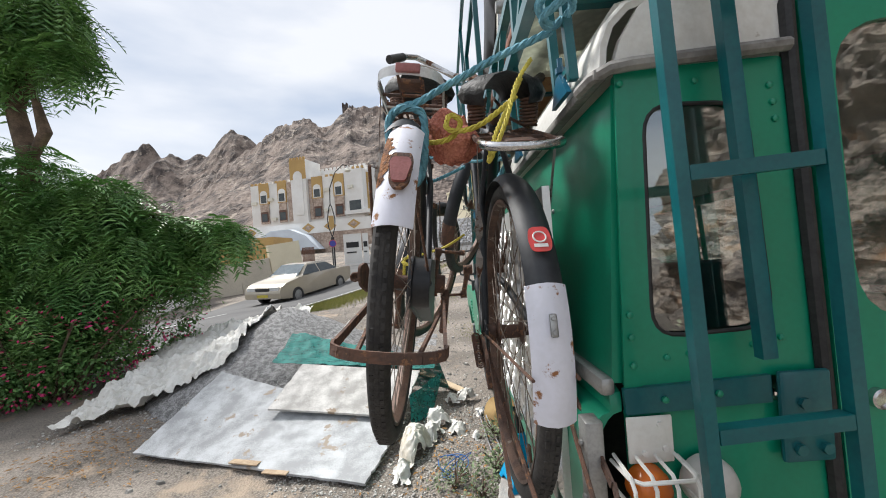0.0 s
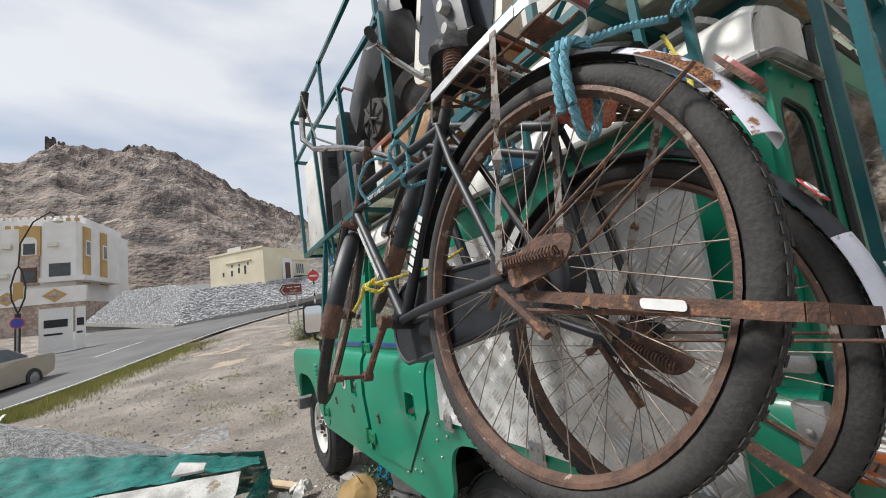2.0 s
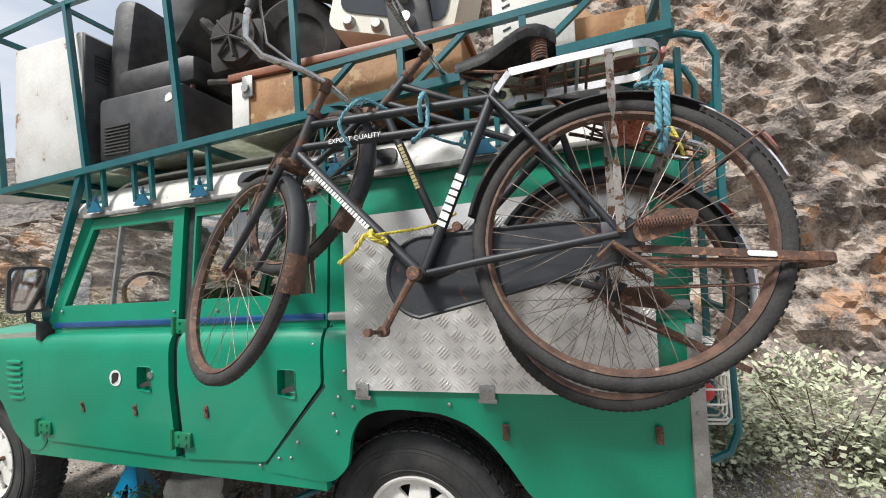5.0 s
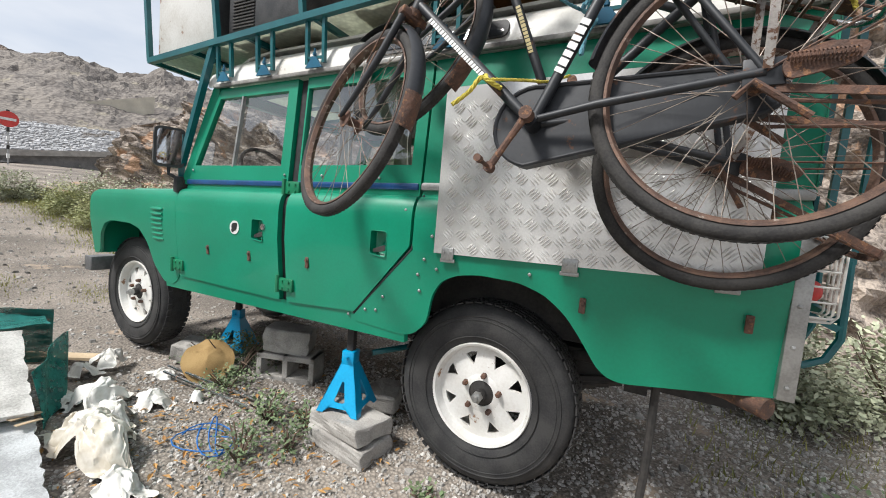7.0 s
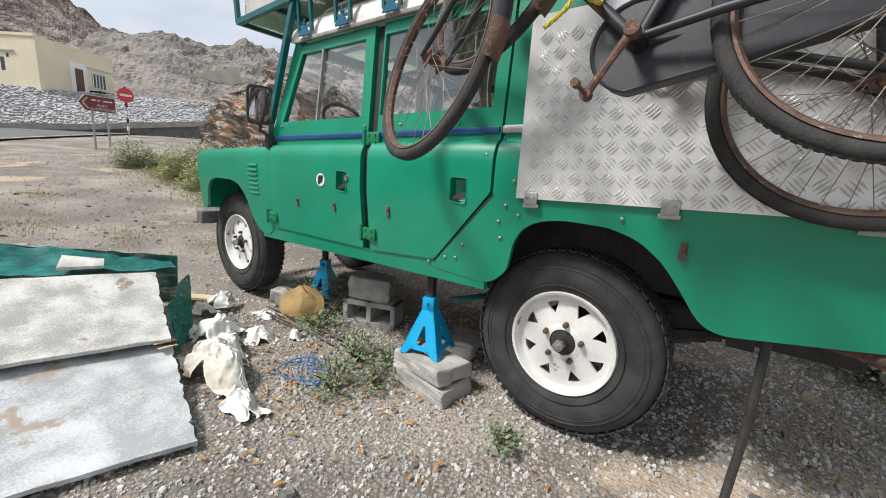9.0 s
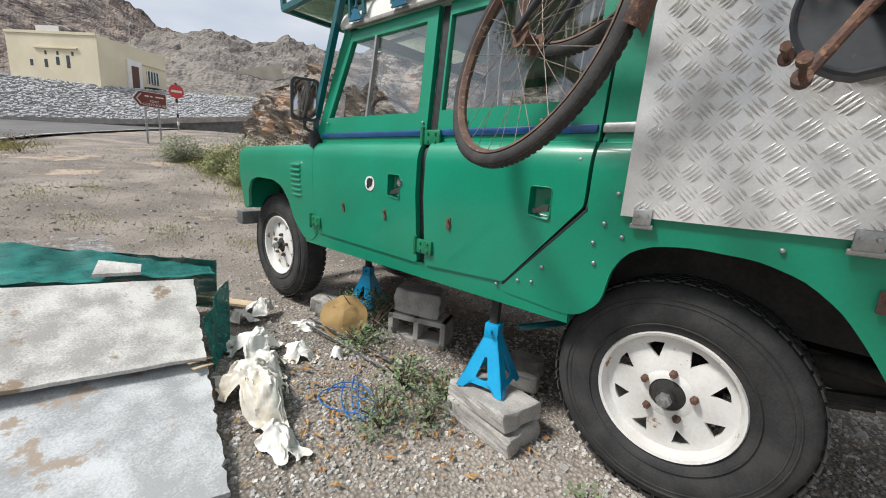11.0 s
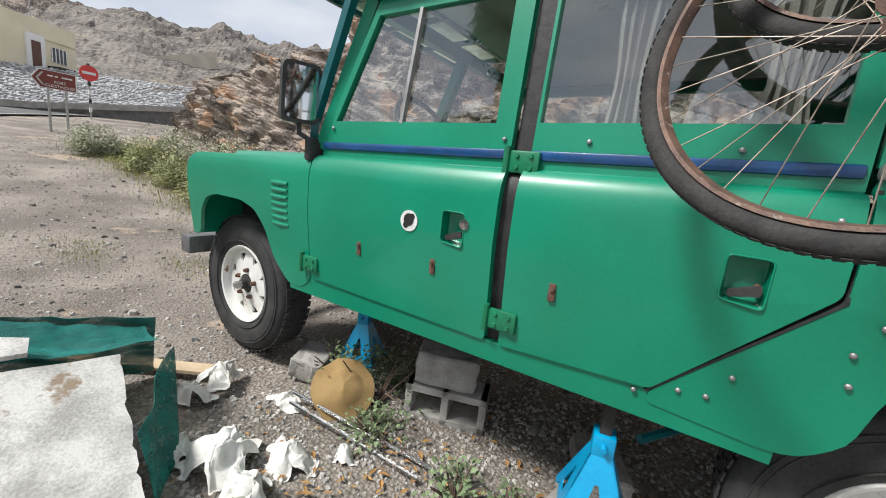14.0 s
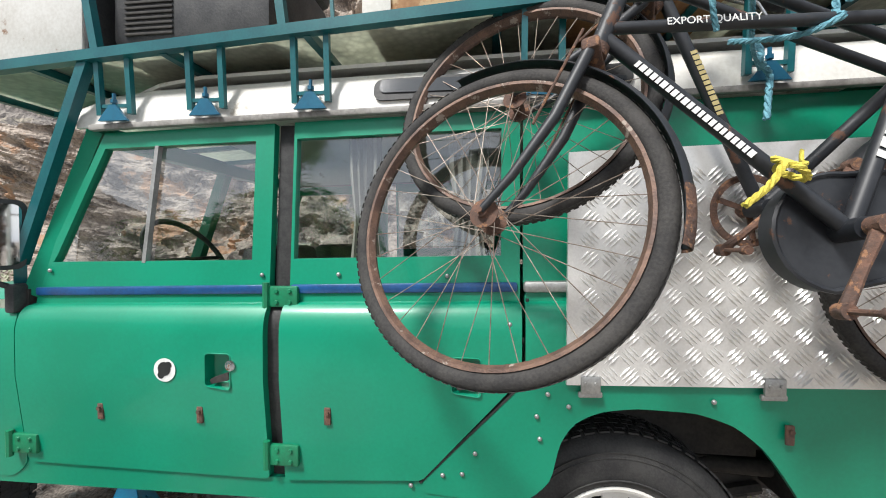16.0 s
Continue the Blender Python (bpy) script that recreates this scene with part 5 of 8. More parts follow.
    for s in (0, 1):
        bm = bmesh.new()
        tube(bm, [hb[s][-2].lerp(hb[s][-1], 0.2), hb[s][-1] + (hb[s][-1] - hb[s][-2]).normalized() * 0.012], 0.0155, 10)
        add("grip", bm, VINYL, "black rubber grip", m=turn @ tw)
        bm = bmesh.new()
        tube(bm, [hb[s][1], hb[s][2] + Vector((0, -0.04, -0.01)), hb[s][3] + Vector((0, -0.10, -0.03)), hb[s][-1] + Vector((0, 0.02, -0.045))], 0.0045, 6)
        add("brake_lever", bm, CHROME, m=turn @ tw)
    # lettering on the tubes, on the left flank
    for text, size, p, q, mt in words:
        p, q = Vector(p), Vector(q)
        y_ax = Vector((-1, 0, 0)).cross((q - p).normalized())
        x_ax = (q - p).normalized()
        m = Matrix.Translation((p + q) / 2 + Vector((-0.0162, 0, 0))) @ Matrix((x_ax, y_ax, Vector((-1, 0, 0)))).transposed().to_4x4()
        if text:
            ob = text_mesh("lettering", text, size, Matrix(), mt, b)
        else:
            bm = bmesh.new()
            span, k = (q - p).length, 0
            x = -span / 2
            while x < span / 2:
                w = size * (0.38, 0.55, 0.45, 0.5)[k % 4]
                prism(bm, [(x, -size * 0.36), (x + w, -size * 0.36), (x + w * 1.12, size * 0.36), (x + w * 0.12, size * 0.36)], lambda a, c, d: Vector((a, c, d)), 0.0006)
                x += w + size * 0.16
                k += 1
            ob = part("decal", bm, mt, b, "worn maker's mark as plain bars")
        ob.matrix_world = place @ m
    return b


def bike_place(rear, front, lean):
    """Pose of a bicycle whose hubs are at rear and front, leaning inwards by degrees."""
    rear, front = Vector(rear), Vector(front)
    y = (front - rear).normalized()
    x = y.cross(Vector((0, 0, 1))).normalized()
    z = x.cross(y)
    return Matrix.Translation(rear) @ Matrix((x, y, z)).transposed().to_4x4() @ Matrix.Rotation(radians(lean), 4, "Y")


bike1 = bicycle("old black roadster bicycle with white mudguard tail, roped to the rack", bike_place((-0.334, -0.742, 1.539), (-0.339, 0.407, 1.497), 7.4), -24,
                [("EXPORT QUALITY", 0.022, (0, 0.86, 0.385), (0, 0.55, 0.375), DECAL_WHITE),
                 ("", 0.021, (0, 0.86, 0.30), (0, 0.66, 0.095), DECAL_WHITE), ("", 0.036, (0, 0.44, 0.075), (0, 0.38, 0.205), DECAL_WHITE)], bar_tilt=-78, tail_span=(125, 164))
bike2 = bicycle("second black bicycle with red mudguard sticker, tied behind the first", bike_place((-0.083, -0.74, 1.40), (-0.09, 0.355, 1.82), 1.5), -27,
                [("", 0.022, (0, 0.80, 0.255), (0, 0.68, 0.125), DECAL_GOLD)], chain_case=False, sticker=False, tail_span=(136, 169))


# ---- roof rack and its load ----
rack = thing("roof_rack", "teal-painted welded steel roof rack with high side rails", "roof rack")


def rz(y):
    return 2.062 + (1.75 - y) * 0.062


def steel(name, pts, w=0.025, parent=None, label="", d=None):
    bm = bmesh.new()
    for p, q in zip(pts, pts[1:]):
        bar(bm, p, q, w, d or w)
    return part(name, bm, TEAL, parent or rack, label, smooth=False)


for x in (0.035, XR - 0.035):
    steel("lower_rail", [(x, 2.42, rz(2.42)), (x, -0.98, rz(-0.98))], 0.034)
    steel("middle_rail", [(x, 2.53, 2.95), (x, 1.9, 3.0), (x, 0.45, 3.02)], 0.025)
    steel("top_rail", [(x, 2.60, 3.39), (x, 0.5, 3.44)], 0.025)
    steel("corner_post", [(x, 2.42, rz(2.42)), (x, 2.60, 3.39)], 0.028)
    for y0, y1 in ((1.73, 1.90), (1.07, 1.19), (0.42, 0.46)):
        steel("post", [(x, y0, rz(y0)), (x, y1, 3.01)], 0.027)
    for y1 in (1.55, 0.5):
        steel("post", [(x, y1, 3.0), (x, y1 + 0.03, 3.43)], 0.025)
    steel("rear_rail", [(x, 0.44, rz(0.44) + 0.19), (x, -0.98, rz(-0.98) + 0.17)], 0.027)
    for y in (-0.05, -0.52, -0.97):
        steel("post", [(x, y, rz(y)), (x, y, rz(y) + 0.19)], 0.025)
    for y in (0.18, -0.30, -0.75):
        steel("brace", [(x, y + 0.2, rz(y)), (x, y - 0.02, rz(y) + 0.18)], 0.02)
for y, z in ((2.42, rz(2.42)), (2.53, 2.95), (2.60, 3.39), (-0.98, rz(-0.98)), (-0.98, rz(-0.98) + 0.17)):
    steel("cross_rail", [(0.035, y, z), (XR - 0.035, y, z)], 0.027)
for y in (2.0, 1.5, 1.0, 0.4, -0.2, -0.7):
    steel("floor_bar", [(0.04, y, rz(y) - 0.005), (XR - 0.04, y, rz(y) - 0.005)], 0.028)
for x in (0.45, 0.83, 1.21):
    steel("floor_rail", [(x, 2.4, rz(2.4) - 0.008), (x, -0.95, rz(-0.95) - 0.008)], 0.025)
bm = bmesh.new()
vs = [bm.verts.new(p) for p in ((0.045, 2.42, rz(2.42) + 0.012), (XR - 0.045, 2.42, rz(2.42) + 0.012), (XR - 0.045, -0.95, rz(-0.95) + 0.012), (0.045, -0.95, rz(-0.95) + 0.012))]
bm.faces.new(vs)
bmesh.ops.solidify(bm, geom=bm.faces[:], thickness=0.004)
part("rack_floor", bm, mat("dull_tread_sheet", (0.66, 0.68, 0.58), (0.5, 0.52, 0.44), 0.5, 0.1, 6, 40, 0.5, kind="cells"), rack, "dull metal sheet floor")
# paired uprights on gutter brackets
for y0, y1 in ((1.745, 1.63), (1.41, 1.295), (1.045, 0.935), (0.32, 0.21), (-0.30, -0.41), (-0.80, -0.90)):
    for x, s in ((0.045, 1), (XR - 0.045, -1)):
        for y in (y0, y1):
            steel("leg", [(x + s * 0.0, y, rz(y)), (x + s * 0.012, y, 1.875 + tilt_roof(y))], 0.018)
        ym = (y0 + y1) / 2
        steel("leg_tie", [(x + s * 0.01, y0, 1.905 + tilt_roof(y0)), (x + s * 0.01, y1, 1.905 + tilt_roof(y0))], 0.012)
        bm = bmesh.new()
        prism(bm, [(ym - 0.055, 1.852), (ym + 0.055, 1.852), (ym + 0.012, 1.905), (ym - 0.012, 1.905)], lambda p, q, d, x=x, s=s: Vector((x + s * 0.006 - s * d, p, q)), 0.01)
        tube(bm, [(x + s * 0.004, ym, 1.90), (x + s * 0.004, ym, 1.945)], 0.006, 6)
        lathe(bm, [(0.0, 0), (0.011, 0), (0.011, 0.012), (0, 0.012)], (x + s * 0.004, ym, 1.912), (0, 0, 1), 6)
        part("gutter_bracket", bm, mat("blue_teal_bracket", (0.01, 0.12, 0.2), (0.008, 0.09, 0.16), 0.35, 0, 9, 90, 0.1) if "blue_teal_bracket" not in bpy.data.materials else bpy.data.materials["blue_teal_bracket"], rack, "blue gutter clamp with bolt").location.z = tilt_roof(ym)
for x, s in ((0.045, 1), (XR - 0.045, -1)):
    steel("front_strut", [(x, 1.78, rz(1.78)), (x + s * 0.0, 2.06, 1.36), (x + s * 0.03, 2.10, 1.20)], 0.034)

# ladder on the back
lad = thing("rear_ladder", "teal steel ladder fixed to the vehicle's back", "ladder")
LY = -1.116


def lean(x, z):
    return x + 0.039 * (1.62 - z)


for x in (0.126, 0.345):
    bm = bmesh.new()
    bend = [(-0.90, 2.225), (-1.03, 2.235), (-1.09, 2.21), (-1.125, 2.14), (LY, 2.0), (LY, 1.2), (LY - 0.01, 0.92), (-1.10, 0.85), (-1.05, 0.82), (-0.99, 0.82)]
    tube(bm, [(lean(x, z), y, z) for y, z in bend[:4]] + [(lean(x, 2.04), LY - 0.004, 2.04)], 0.012, 8)
    bar(bm, (lean(x, 2.06), LY - 0.004, 2.06), (lean(x, 1.15), LY, 1.15), 0.020, 0.020, (0, 1, 0))
    tube(bm, [(lean(x, z), y, z) for y, z in [(LY, 1.16)] + bend[6:]], 0.012, 8)
    part("rail", bm, TEAL, lad)
for z in (1.99, 1.698, 1.312, 0.98):
    steel("rung", [(lean(0.126, z) + 0.012, LY, z - 0.003), (lean(0.345, z) - 0.012, LY, z + 0.006)], 0.022, lad)
UY = -1.05
steel("upright", [(lean(0.268, 2.25), UY, 2.25), (lean(0.276, 1.395), UY, 1.395)], 0.02, lad, "thick teal upright with a cut-off foot", 0.024)
bm = bmesh.new()
box(bm, (0.335, -1.012, 1.195), (0.425, -1.0, 1.355), 0.006)
part("fixing_plate", bm, TEAL, lad)
for x, z in ((0.372, 1.30), (0.36, 1.22), (0.405, 1.22)):
    bm = bmesh.new()
    lathe(bm, [(0.010, 0), (0.010, -0.008), (0.0, -0.008)], (x, -1.012, z), (0, 1, 0), 6)
    part("bolt", bm, TEAL, lad)
steel("lower_tie", [(lean(0.126, 0.95), LY, 0.95), (lean(0.126, 0.95), -1.0, 1.0)], 0.02, lad)

# load on the rack
f0 = rz(2.0) + 0.02
cab = thing("metal_cabinet", "scratched white sheet-steel cabinet lying on the rack", "cabinet")
bm = bmesh.new()
box(bm, (0.07, 1.83, rz(2.1) + 0.03), (0.62, 2.40, 2.86), 0.01)
part("body", bm, STEEL_BOX, cab)
bm = bmesh.new()
box(bm, (0.075, 1.812, rz(2.1) + 0.05), (0.60, 1.828, 2.84), 0.004)
for k in range(8):
    box(bm, (0.12, 1.806, 2.6 + 0.02 * k), (0.3, 1.813, 2.608 + 0.02 * k))
part("back_panel", bm, PLASTIC_BLACK, cab, "dark vented back panel")
tv = thing("speaker_box", "dusty black plastic loudspeaker box", "speaker")
bm = bmesh.new()
box(bm, (0.09, 1.15, rz(1.4) + 0.03), (0.58, 1.74, 2.47), 0.03)
part("body", bm, PLASTIC_BLACK, tv)
bm = bmesh.new()
for k in range(9):
    box(bm, (0.083, 1.50, 2.15 + 0.018 * k), (0.092, 1.68, 2.159 + 0.018 * k), 0.002)
part("vent", bm, DARK, tv)
bm = bmesh.new()
prism(bm, fillet([(1.20, 2.38), (1.255, 2.37), (1.25, 2.41), (1.21, 2.42)], 0.02), lambda p, q, d: Vector((0.0885 - d, p, q)), 0.001)
part("torn_label", bm, DECAL_WHITE, tv)
seat = thing("salvaged_chair", "torn black vinyl vehicle chair standing on the rack", "chair")
bm = bmesh.new()
box(bm, (0.18, 1.62, 2.55), (0.62, 1.80, 3.26), 0.06, Matrix.Translation((0, 0.5, -0.4)) @ Matrix.Rotation(radians(9), 4, "X"))
part("backrest", bm, VINYL, seat)
bm = bmesh.new()
box(bm, (0.16, 1.15, 2.50), (0.64, 1.72, 2.66), 0.05)
part("cushion", bm, VINYL, seat)
bm = bmesh.new()
for x in (0.2, 0.58):
    tube(bm, [(x, 1.6, 2.5), (x, 1.62, rz(1.6) + 0.02)], 0.012, 6)
    tube(bm, [(x, 1.2, 2.5), (x, 1.22, rz(1.2) + 0.02)], 0.012, 6)
part("seat_base", bm, RUST, seat)
scoot = thing("motor_scooter", "stripped dark motor scooter lying on its side", "scooter")
bm = bmesh.new()
lathe(bm, [(0.0, -0.03), (0.12, -0.03), (0.13, -0.045), (0.20, -0.05), (0.225, -0.02), (0.228, 0.0), (0.225, 0.02), (0.20, 0.05), (0.13, 0.045), (0.0, 0.03)], (0.32, 0.60, 2.66), (1, 0.35, 0.1), 40)
part("wheel", bm, RUBBER, scoot)
bm = bmesh.new()
rows = []
for k in range(16):
    t = k / 15
    c = Vector((0.30 + 0.02 * math.sin(4 * t), 1.32 - 1.05 * t, 2.84 + 0.30 * math.sin(math.pi * t) + 0.1 * t))
    rows.append([bm.verts.new(c + Vector((0.20 * math.cos(a) * (0.7 + 0.4 * t), 0.05 * math.sin(3 * a), 0.22 * math.sin(a) + 0.03 * math.sin(5 * a + 9 * t)))) for a in [2 * math.pi * j / 16 for j in range(16)]])
for p, q in zip(rows, rows[1:]):
    for j in range(16):
        bm.faces.new((p[j], p[(j + 1) % 16], q[(j + 1) % 16], q[j]))
part("fairing", bm, PLASTIC_BLACK, scoot, "broken dark plastic fairing")
bm = bmesh.new()
box(bm, (0.15, 0.70, 2.50), (0.45, 1.05, 2.75), 0.05)
lathe(bm, [(0, -0.05), (0.12, -0.05), (0.13, 0), (0.12, 0.05), (0, 0.05)], (0.17, 0.86, 2.64), (1, 0.1, 0), 24)
for k in range(7):
    a = 2 * math.pi * k / 7
    tube(bm, [(0.105, 0.86, 2.64), (0.105, 0.86 + 0.11 * math.cos(a), 2.64 + 0.11 * math.sin(a))], 0.008, 6)
tube(bm, [(0.25, 1.25, 2.95), (0.2, 1.05, 2.75), (0.22, 0.8, 2.62)], 0.03, 8)
tube(bm, [(0.22, 1.1, 2.5), (0.18, 0.9, 2.45), (0.2, 0.6, 2.48)], 0.02, 8)
for x in (0.2, 0.42):
    tube(bm, [(x, 0.9, 2.52), (x, 0.92, 2.40)], 0.02, 8)
part("engine", bm, DARK, scoot, "dirty engine block and belt housing")
bm = bmesh.new()
tube(bm, [(0.28, 1.95, 3.34), (0.30, 1.80, 3.38), (0.36, 1.66, 3.28), (0.44, 1.6, 3.2), (0.5, 1.5, 3.38), (0.55, 1.36, 3.40)], 0.011, 8)
tube(bm, [(0.44, 1.6, 3.2), (0.42, 1.45, 2.9)], 0.016, 8)
part("handlebar", bm, RUST, scoot)
chest = thing("wooden_chest", "old stained plywood chest with red-brown lid", "chest")
bm = bmesh.new()
box(bm, (0.10, -0.28, rz(0.3) + 0.02), (0.58, 0.84, 2.395), 0.006)
part("body", bm, WOOD, chest)
bm = bmesh.new()
box(bm, (0.085, -0.295, 2.40), (0.60, 0.855, 2.435), 0.006)
part("lid", bm, WOOD_RED, chest)
bm = bmesh.new()
box(bm, (0.092, 0.74, rz(0.8) + 0.03), (0.099, 0.835, 2.39), 0.002)
part("edge_strip", bm, WHITE, chest)
bm = bmesh.new()
box(bm, (0.082, 0.71, 2.31), (0.094, 0.77, 2.41), 0.006)
lathe(bm, [(0, 0), (0.02, 0), (0.02, -0.012), (0, -0.012)], (0.084, 0.745, 2.35), (1, 0, 0), 12)
part("clasp", bm, GALV, chest, "tarnished metal clasp")
wash = thing("plastic_appliance", "cream plastic appliance body with dark window and knobs", "appliance")
bm = bmesh.new()
prism(bm, fillet([(-0.28, -0.32), (0.28, -0.32), (0.28, 0.32), (-0.28, 0.32)], 0.06), lambda p, q, d: Vector((d, p, q)), 0.5)
bd = part("body", bm, CREAM, wash)
bm = bmesh.new()
prism(bm, fillet([(-0.24, -0.24), (0.24, -0.24), (0.24, 0.28), (-0.24, 0.28)], 0.06), lambda p, q, d: Vector((-0.006 + d, p, q)), 0.004)
part("window", bm, bpy.data.materials["dark_tinted_glass"], wash)
for k in range(3):
    bm = bmesh.new()
    lathe(bm, [(0, -0.03), (0.02, -0.03), (0.03, 0), (0, 0)], (0, 0.18 - 0.13 * k, -0.285), (1, 0, 0), 16)
    part("knob", bm, GALV, wash)
wash.matrix_world = pose(0.16, -0.02, 2.80, 14, 0, 8)
pan = thing("control_panel", "black panel with grey knobs leaning among the load", "panel")
bm = bmesh.new()
box(bm, (0.10, -0.52, 2.36), (0.14, -0.34, 2.95), 0.01, Matrix.Rotation(radians(-8), 4, "X") @ Matrix.Translation((0, 0.02, -0.07)))
part("plate", bm, PLASTIC_BLACK, pan)
for k in range(4):
    bm = bmesh.new()
    lathe(bm, [(0, -0.04), (0.022, -0.04), (0.03, 0), (0, 0)], Matrix.Rotation(radians(-8), 4, "X") @ Vector((0.10, -0.41, 2.79 - 0.11 * k)), (1, 0, 0), 16)
    part("knob", bm, GALV, pan)
frz = thing("appliance_casing", "white sheet-metal appliance casing with black vents", "casing")
bm = bmesh.new()
box(bm, (0.12, -0.70, rz(-0.5) + 0.02), (0.17, -0.40, 2.80), 0.008)
part("sheet", bm, WHITE, frz)
bm = bmesh.new()
for k in range(12):
    bar(bm, (0.118, -0.44, 2.35 + 0.03 * k), (0.118, -0.47, 2.36 + 0.03 * k), 0.006, 0.003, (1, 0, 0))
part("vent_slots", bm, SEAL, frz)
tub = thing("plastic_basin", "tan plastic basin upturned on the load", "basin")
bm = bmesh.new()
lathe(bm, [(0.0, 0.16), (0.17, 0.15), (0.20, 0.02), (0.24, 0.0), (0.245, 0.01), (0.20, 0.03)], (0.50, -0.62, 2.42), (0.2, -0.3, 1), 32)
part("bowl", bm, mat("tan_plastic", (0.55, 0.33, 0.17), (0.48, 0.28, 0.14), 0.45, 0, 5, 60, 0.05), tub)
crate = thing("wooden_crate", "brown wooden crate with white printed edge", "crate")
bm = bmesh.new()
box(bm, (0.20, -0.95, rz(-0.8) + 0.02), (0.9, -0.42, 2.42), 0.01)
part("body", bm, WOOD, crate)


# ---- ropes ----
def rope(label, pts, r, material, category="rope"):
    """A laid rope: three strands round a path."""
    path = []
    P = [Vector(p) for p in pts]
    for i in range(len(P) - 1):
        a, b, c, d = P[max(0, i - 1)], P[i], P[i + 1], P[min(len(P) - 1, i + 2)]
        for k in range(8):
            t = k / 8
            path.append(0.5 * ((2 * b) + (c - a) * t + (2 * a - 5 * b + 4 * c - d) * t * t + (3 * b - a - 3 * c + d) * t ** 3))
    path.append(P[-1])
    fine, step = [], 0.006
    for a, b in zip(path, path[1:]):
        n = max(1, int((b - a).length / step))
        fine += [a.lerp(b, k / n) for k in range(n)]
    bm = bmesh.new()
    dist = 0
    tr = [[], [], []]
    for i, p in enumerate(fine):
        q = fine[min(i + 1, len(fine) - 1)]
        w = (q - p) if (q - p).length > 1e-6 else (p - fine[i - 1])
        s, u = frame_of(w)
        for j in range(3):
            an = dist / (r * 7) * 2 * math.pi + j * 2.094
            tr[j].append(p + r * 0.5 * (math.cos(an) * s + math.sin(an) * u))
        dist += w.length
    for t in tr:
        tube(bm, t, r * 0.56, 5)
    return whole("rope", bm, material, label, category)


rope("light blue laid rope from the rack to the bicycle mudguard", [(0.03, -0.87, 2.05), (-0.10, -0.865, 2.0), (-0.20, -0.86, 1.955), (-0.262, -0.856, 1.927), (-0.30, -0.854, 1.919), (-0.326, -0.852, 1.89), (-0.328, -0.85, 1.83), (-0.325, -0.848, 1.79)], 0.0085, ROPE_BLUE)
rope("light blue rope looped over the rear wheel", [(-0.322, -0.868, 1.80), (-0.327, -0.868, 1.86), (-0.318, -0.870, 1.900), (-0.287, -0.872, 1.912), (-0.255, -0.870, 1.900), (-0.250, -0.868, 1.86), (-0.256, -0.866, 1.80), (-0.27, -0.864, 1.76), (-0.30, -0.862, 1.755), (-0.322, -0.868, 1.80)], 0.0085, ROPE_BLUE)
rope("light blue rope wound round the top tubes", [(-0.325, -0.25, 1.90), (-0.345, -0.255, 1.95), (-0.32, -0.26, 1.985), (-0.29, -0.26, 1.96), (-0.29, -0.255, 1.90), (-0.31, -0.25, 1.88), (-0.26, -0.2, 1.87), (-0.12, -0.15, 1.93)], 0.007, ROPE_BLUE)
rope("light blue rope tied between frame and rack leg", [(-0.32, -0.02, 1.86), (-0.345, -0.0, 1.93), (-0.32, -0.06, 2.0), (-0.26, -0.12, 1.98), (-0.10, -0.22, 1.93), (0.03, -0.32, 1.92)], 0.006, ROPE_BLUE)
rope("frayed light blue knot hanging from the rack", [(0.03, -0.30, 2.0), (0.0, -0.30, 1.96), (-0.02, -0.29, 1.92), (0.01, -0.33, 1.90), (-0.02, -0.31, 1.84), (-0.03, -0.30, 1.76)], 0.009, ROPE_BLUE)
rope("blue knot on the rack's rear corner", [(0.02, -0.90, 2.04), (-0.01, -0.93, 2.07), (0.03, -0.94, 2.10), (0.06, -0.92, 2.07), (0.03, -0.89, 2.05), (0.0, -0.92, 2.05), (0.05, -0.95, 2.08), (0.25, -0.98, 2.22)], 0.009, ROPE_BLUE)
rope("yellow rope knotted at the bicycle's bottom bracket", [(-0.36, -0.10, 1.60), (-0.40, -0.12, 1.575), (-0.37, -0.15, 1.56), (-0.34, -0.12, 1.58), (-0.39, -0.10, 1.585), (-0.40, -0.07, 1.545), (-0.41, -0.02, 1.505)], 0.007, ROPE_YELLOW)
rope("yellow rope running to the second bicycle", [(-0.37, -0.12, 1.585), (-0.30, -0.20, 1.60), (-0.22, -0.25, 1.62), (-0.15, -0.3, 1.66)], 0.005, ROPE_YELLOW)
rope("yellow rope tying the second carrier to the rack", [(-0.02, -0.88, 1.99), (-0.06, -0.91, 1.93), (-0.09, -0.94, 1.85), (-0.13, -0.95, 1.77), (-0.11, -0.93, 1.83), (-0.06, -0.88, 1.92), (-0.04, -0.87, 1.96)], 0.005, ROPE_YELLOW)
rope("yellow rope round the red netting bundle", [(-0.26, -0.84, 1.845), (-0.22, -0.875, 1.835), (-0.19, -0.88, 1.845), (-0.175, -0.885, 1.87), (-0.195, -0.885, 1.885), (-0.205, -0.89, 1.86), (-0.18, -0.89, 1.85), (-0.13, -0.90, 1.86), (-0.05, -0.88, 1.92)], 0.006, ROPE_YELLOW)
bm = bmesh.new()
bmesh.ops.create_icosphere(bm, subdivisions=4, radius=0.052)
for v in bm.verts:
    v.co = v.co * (1 + 0.5 * fbm(v.co.x * 22, v.co.y * 22, v.co.z * 22, 3))
    v.co = Vector((v.co.x * 1.2 - 0.19, v.co.y * 0.9 - 0.80, v.co.z * 1.1 + 1.862))
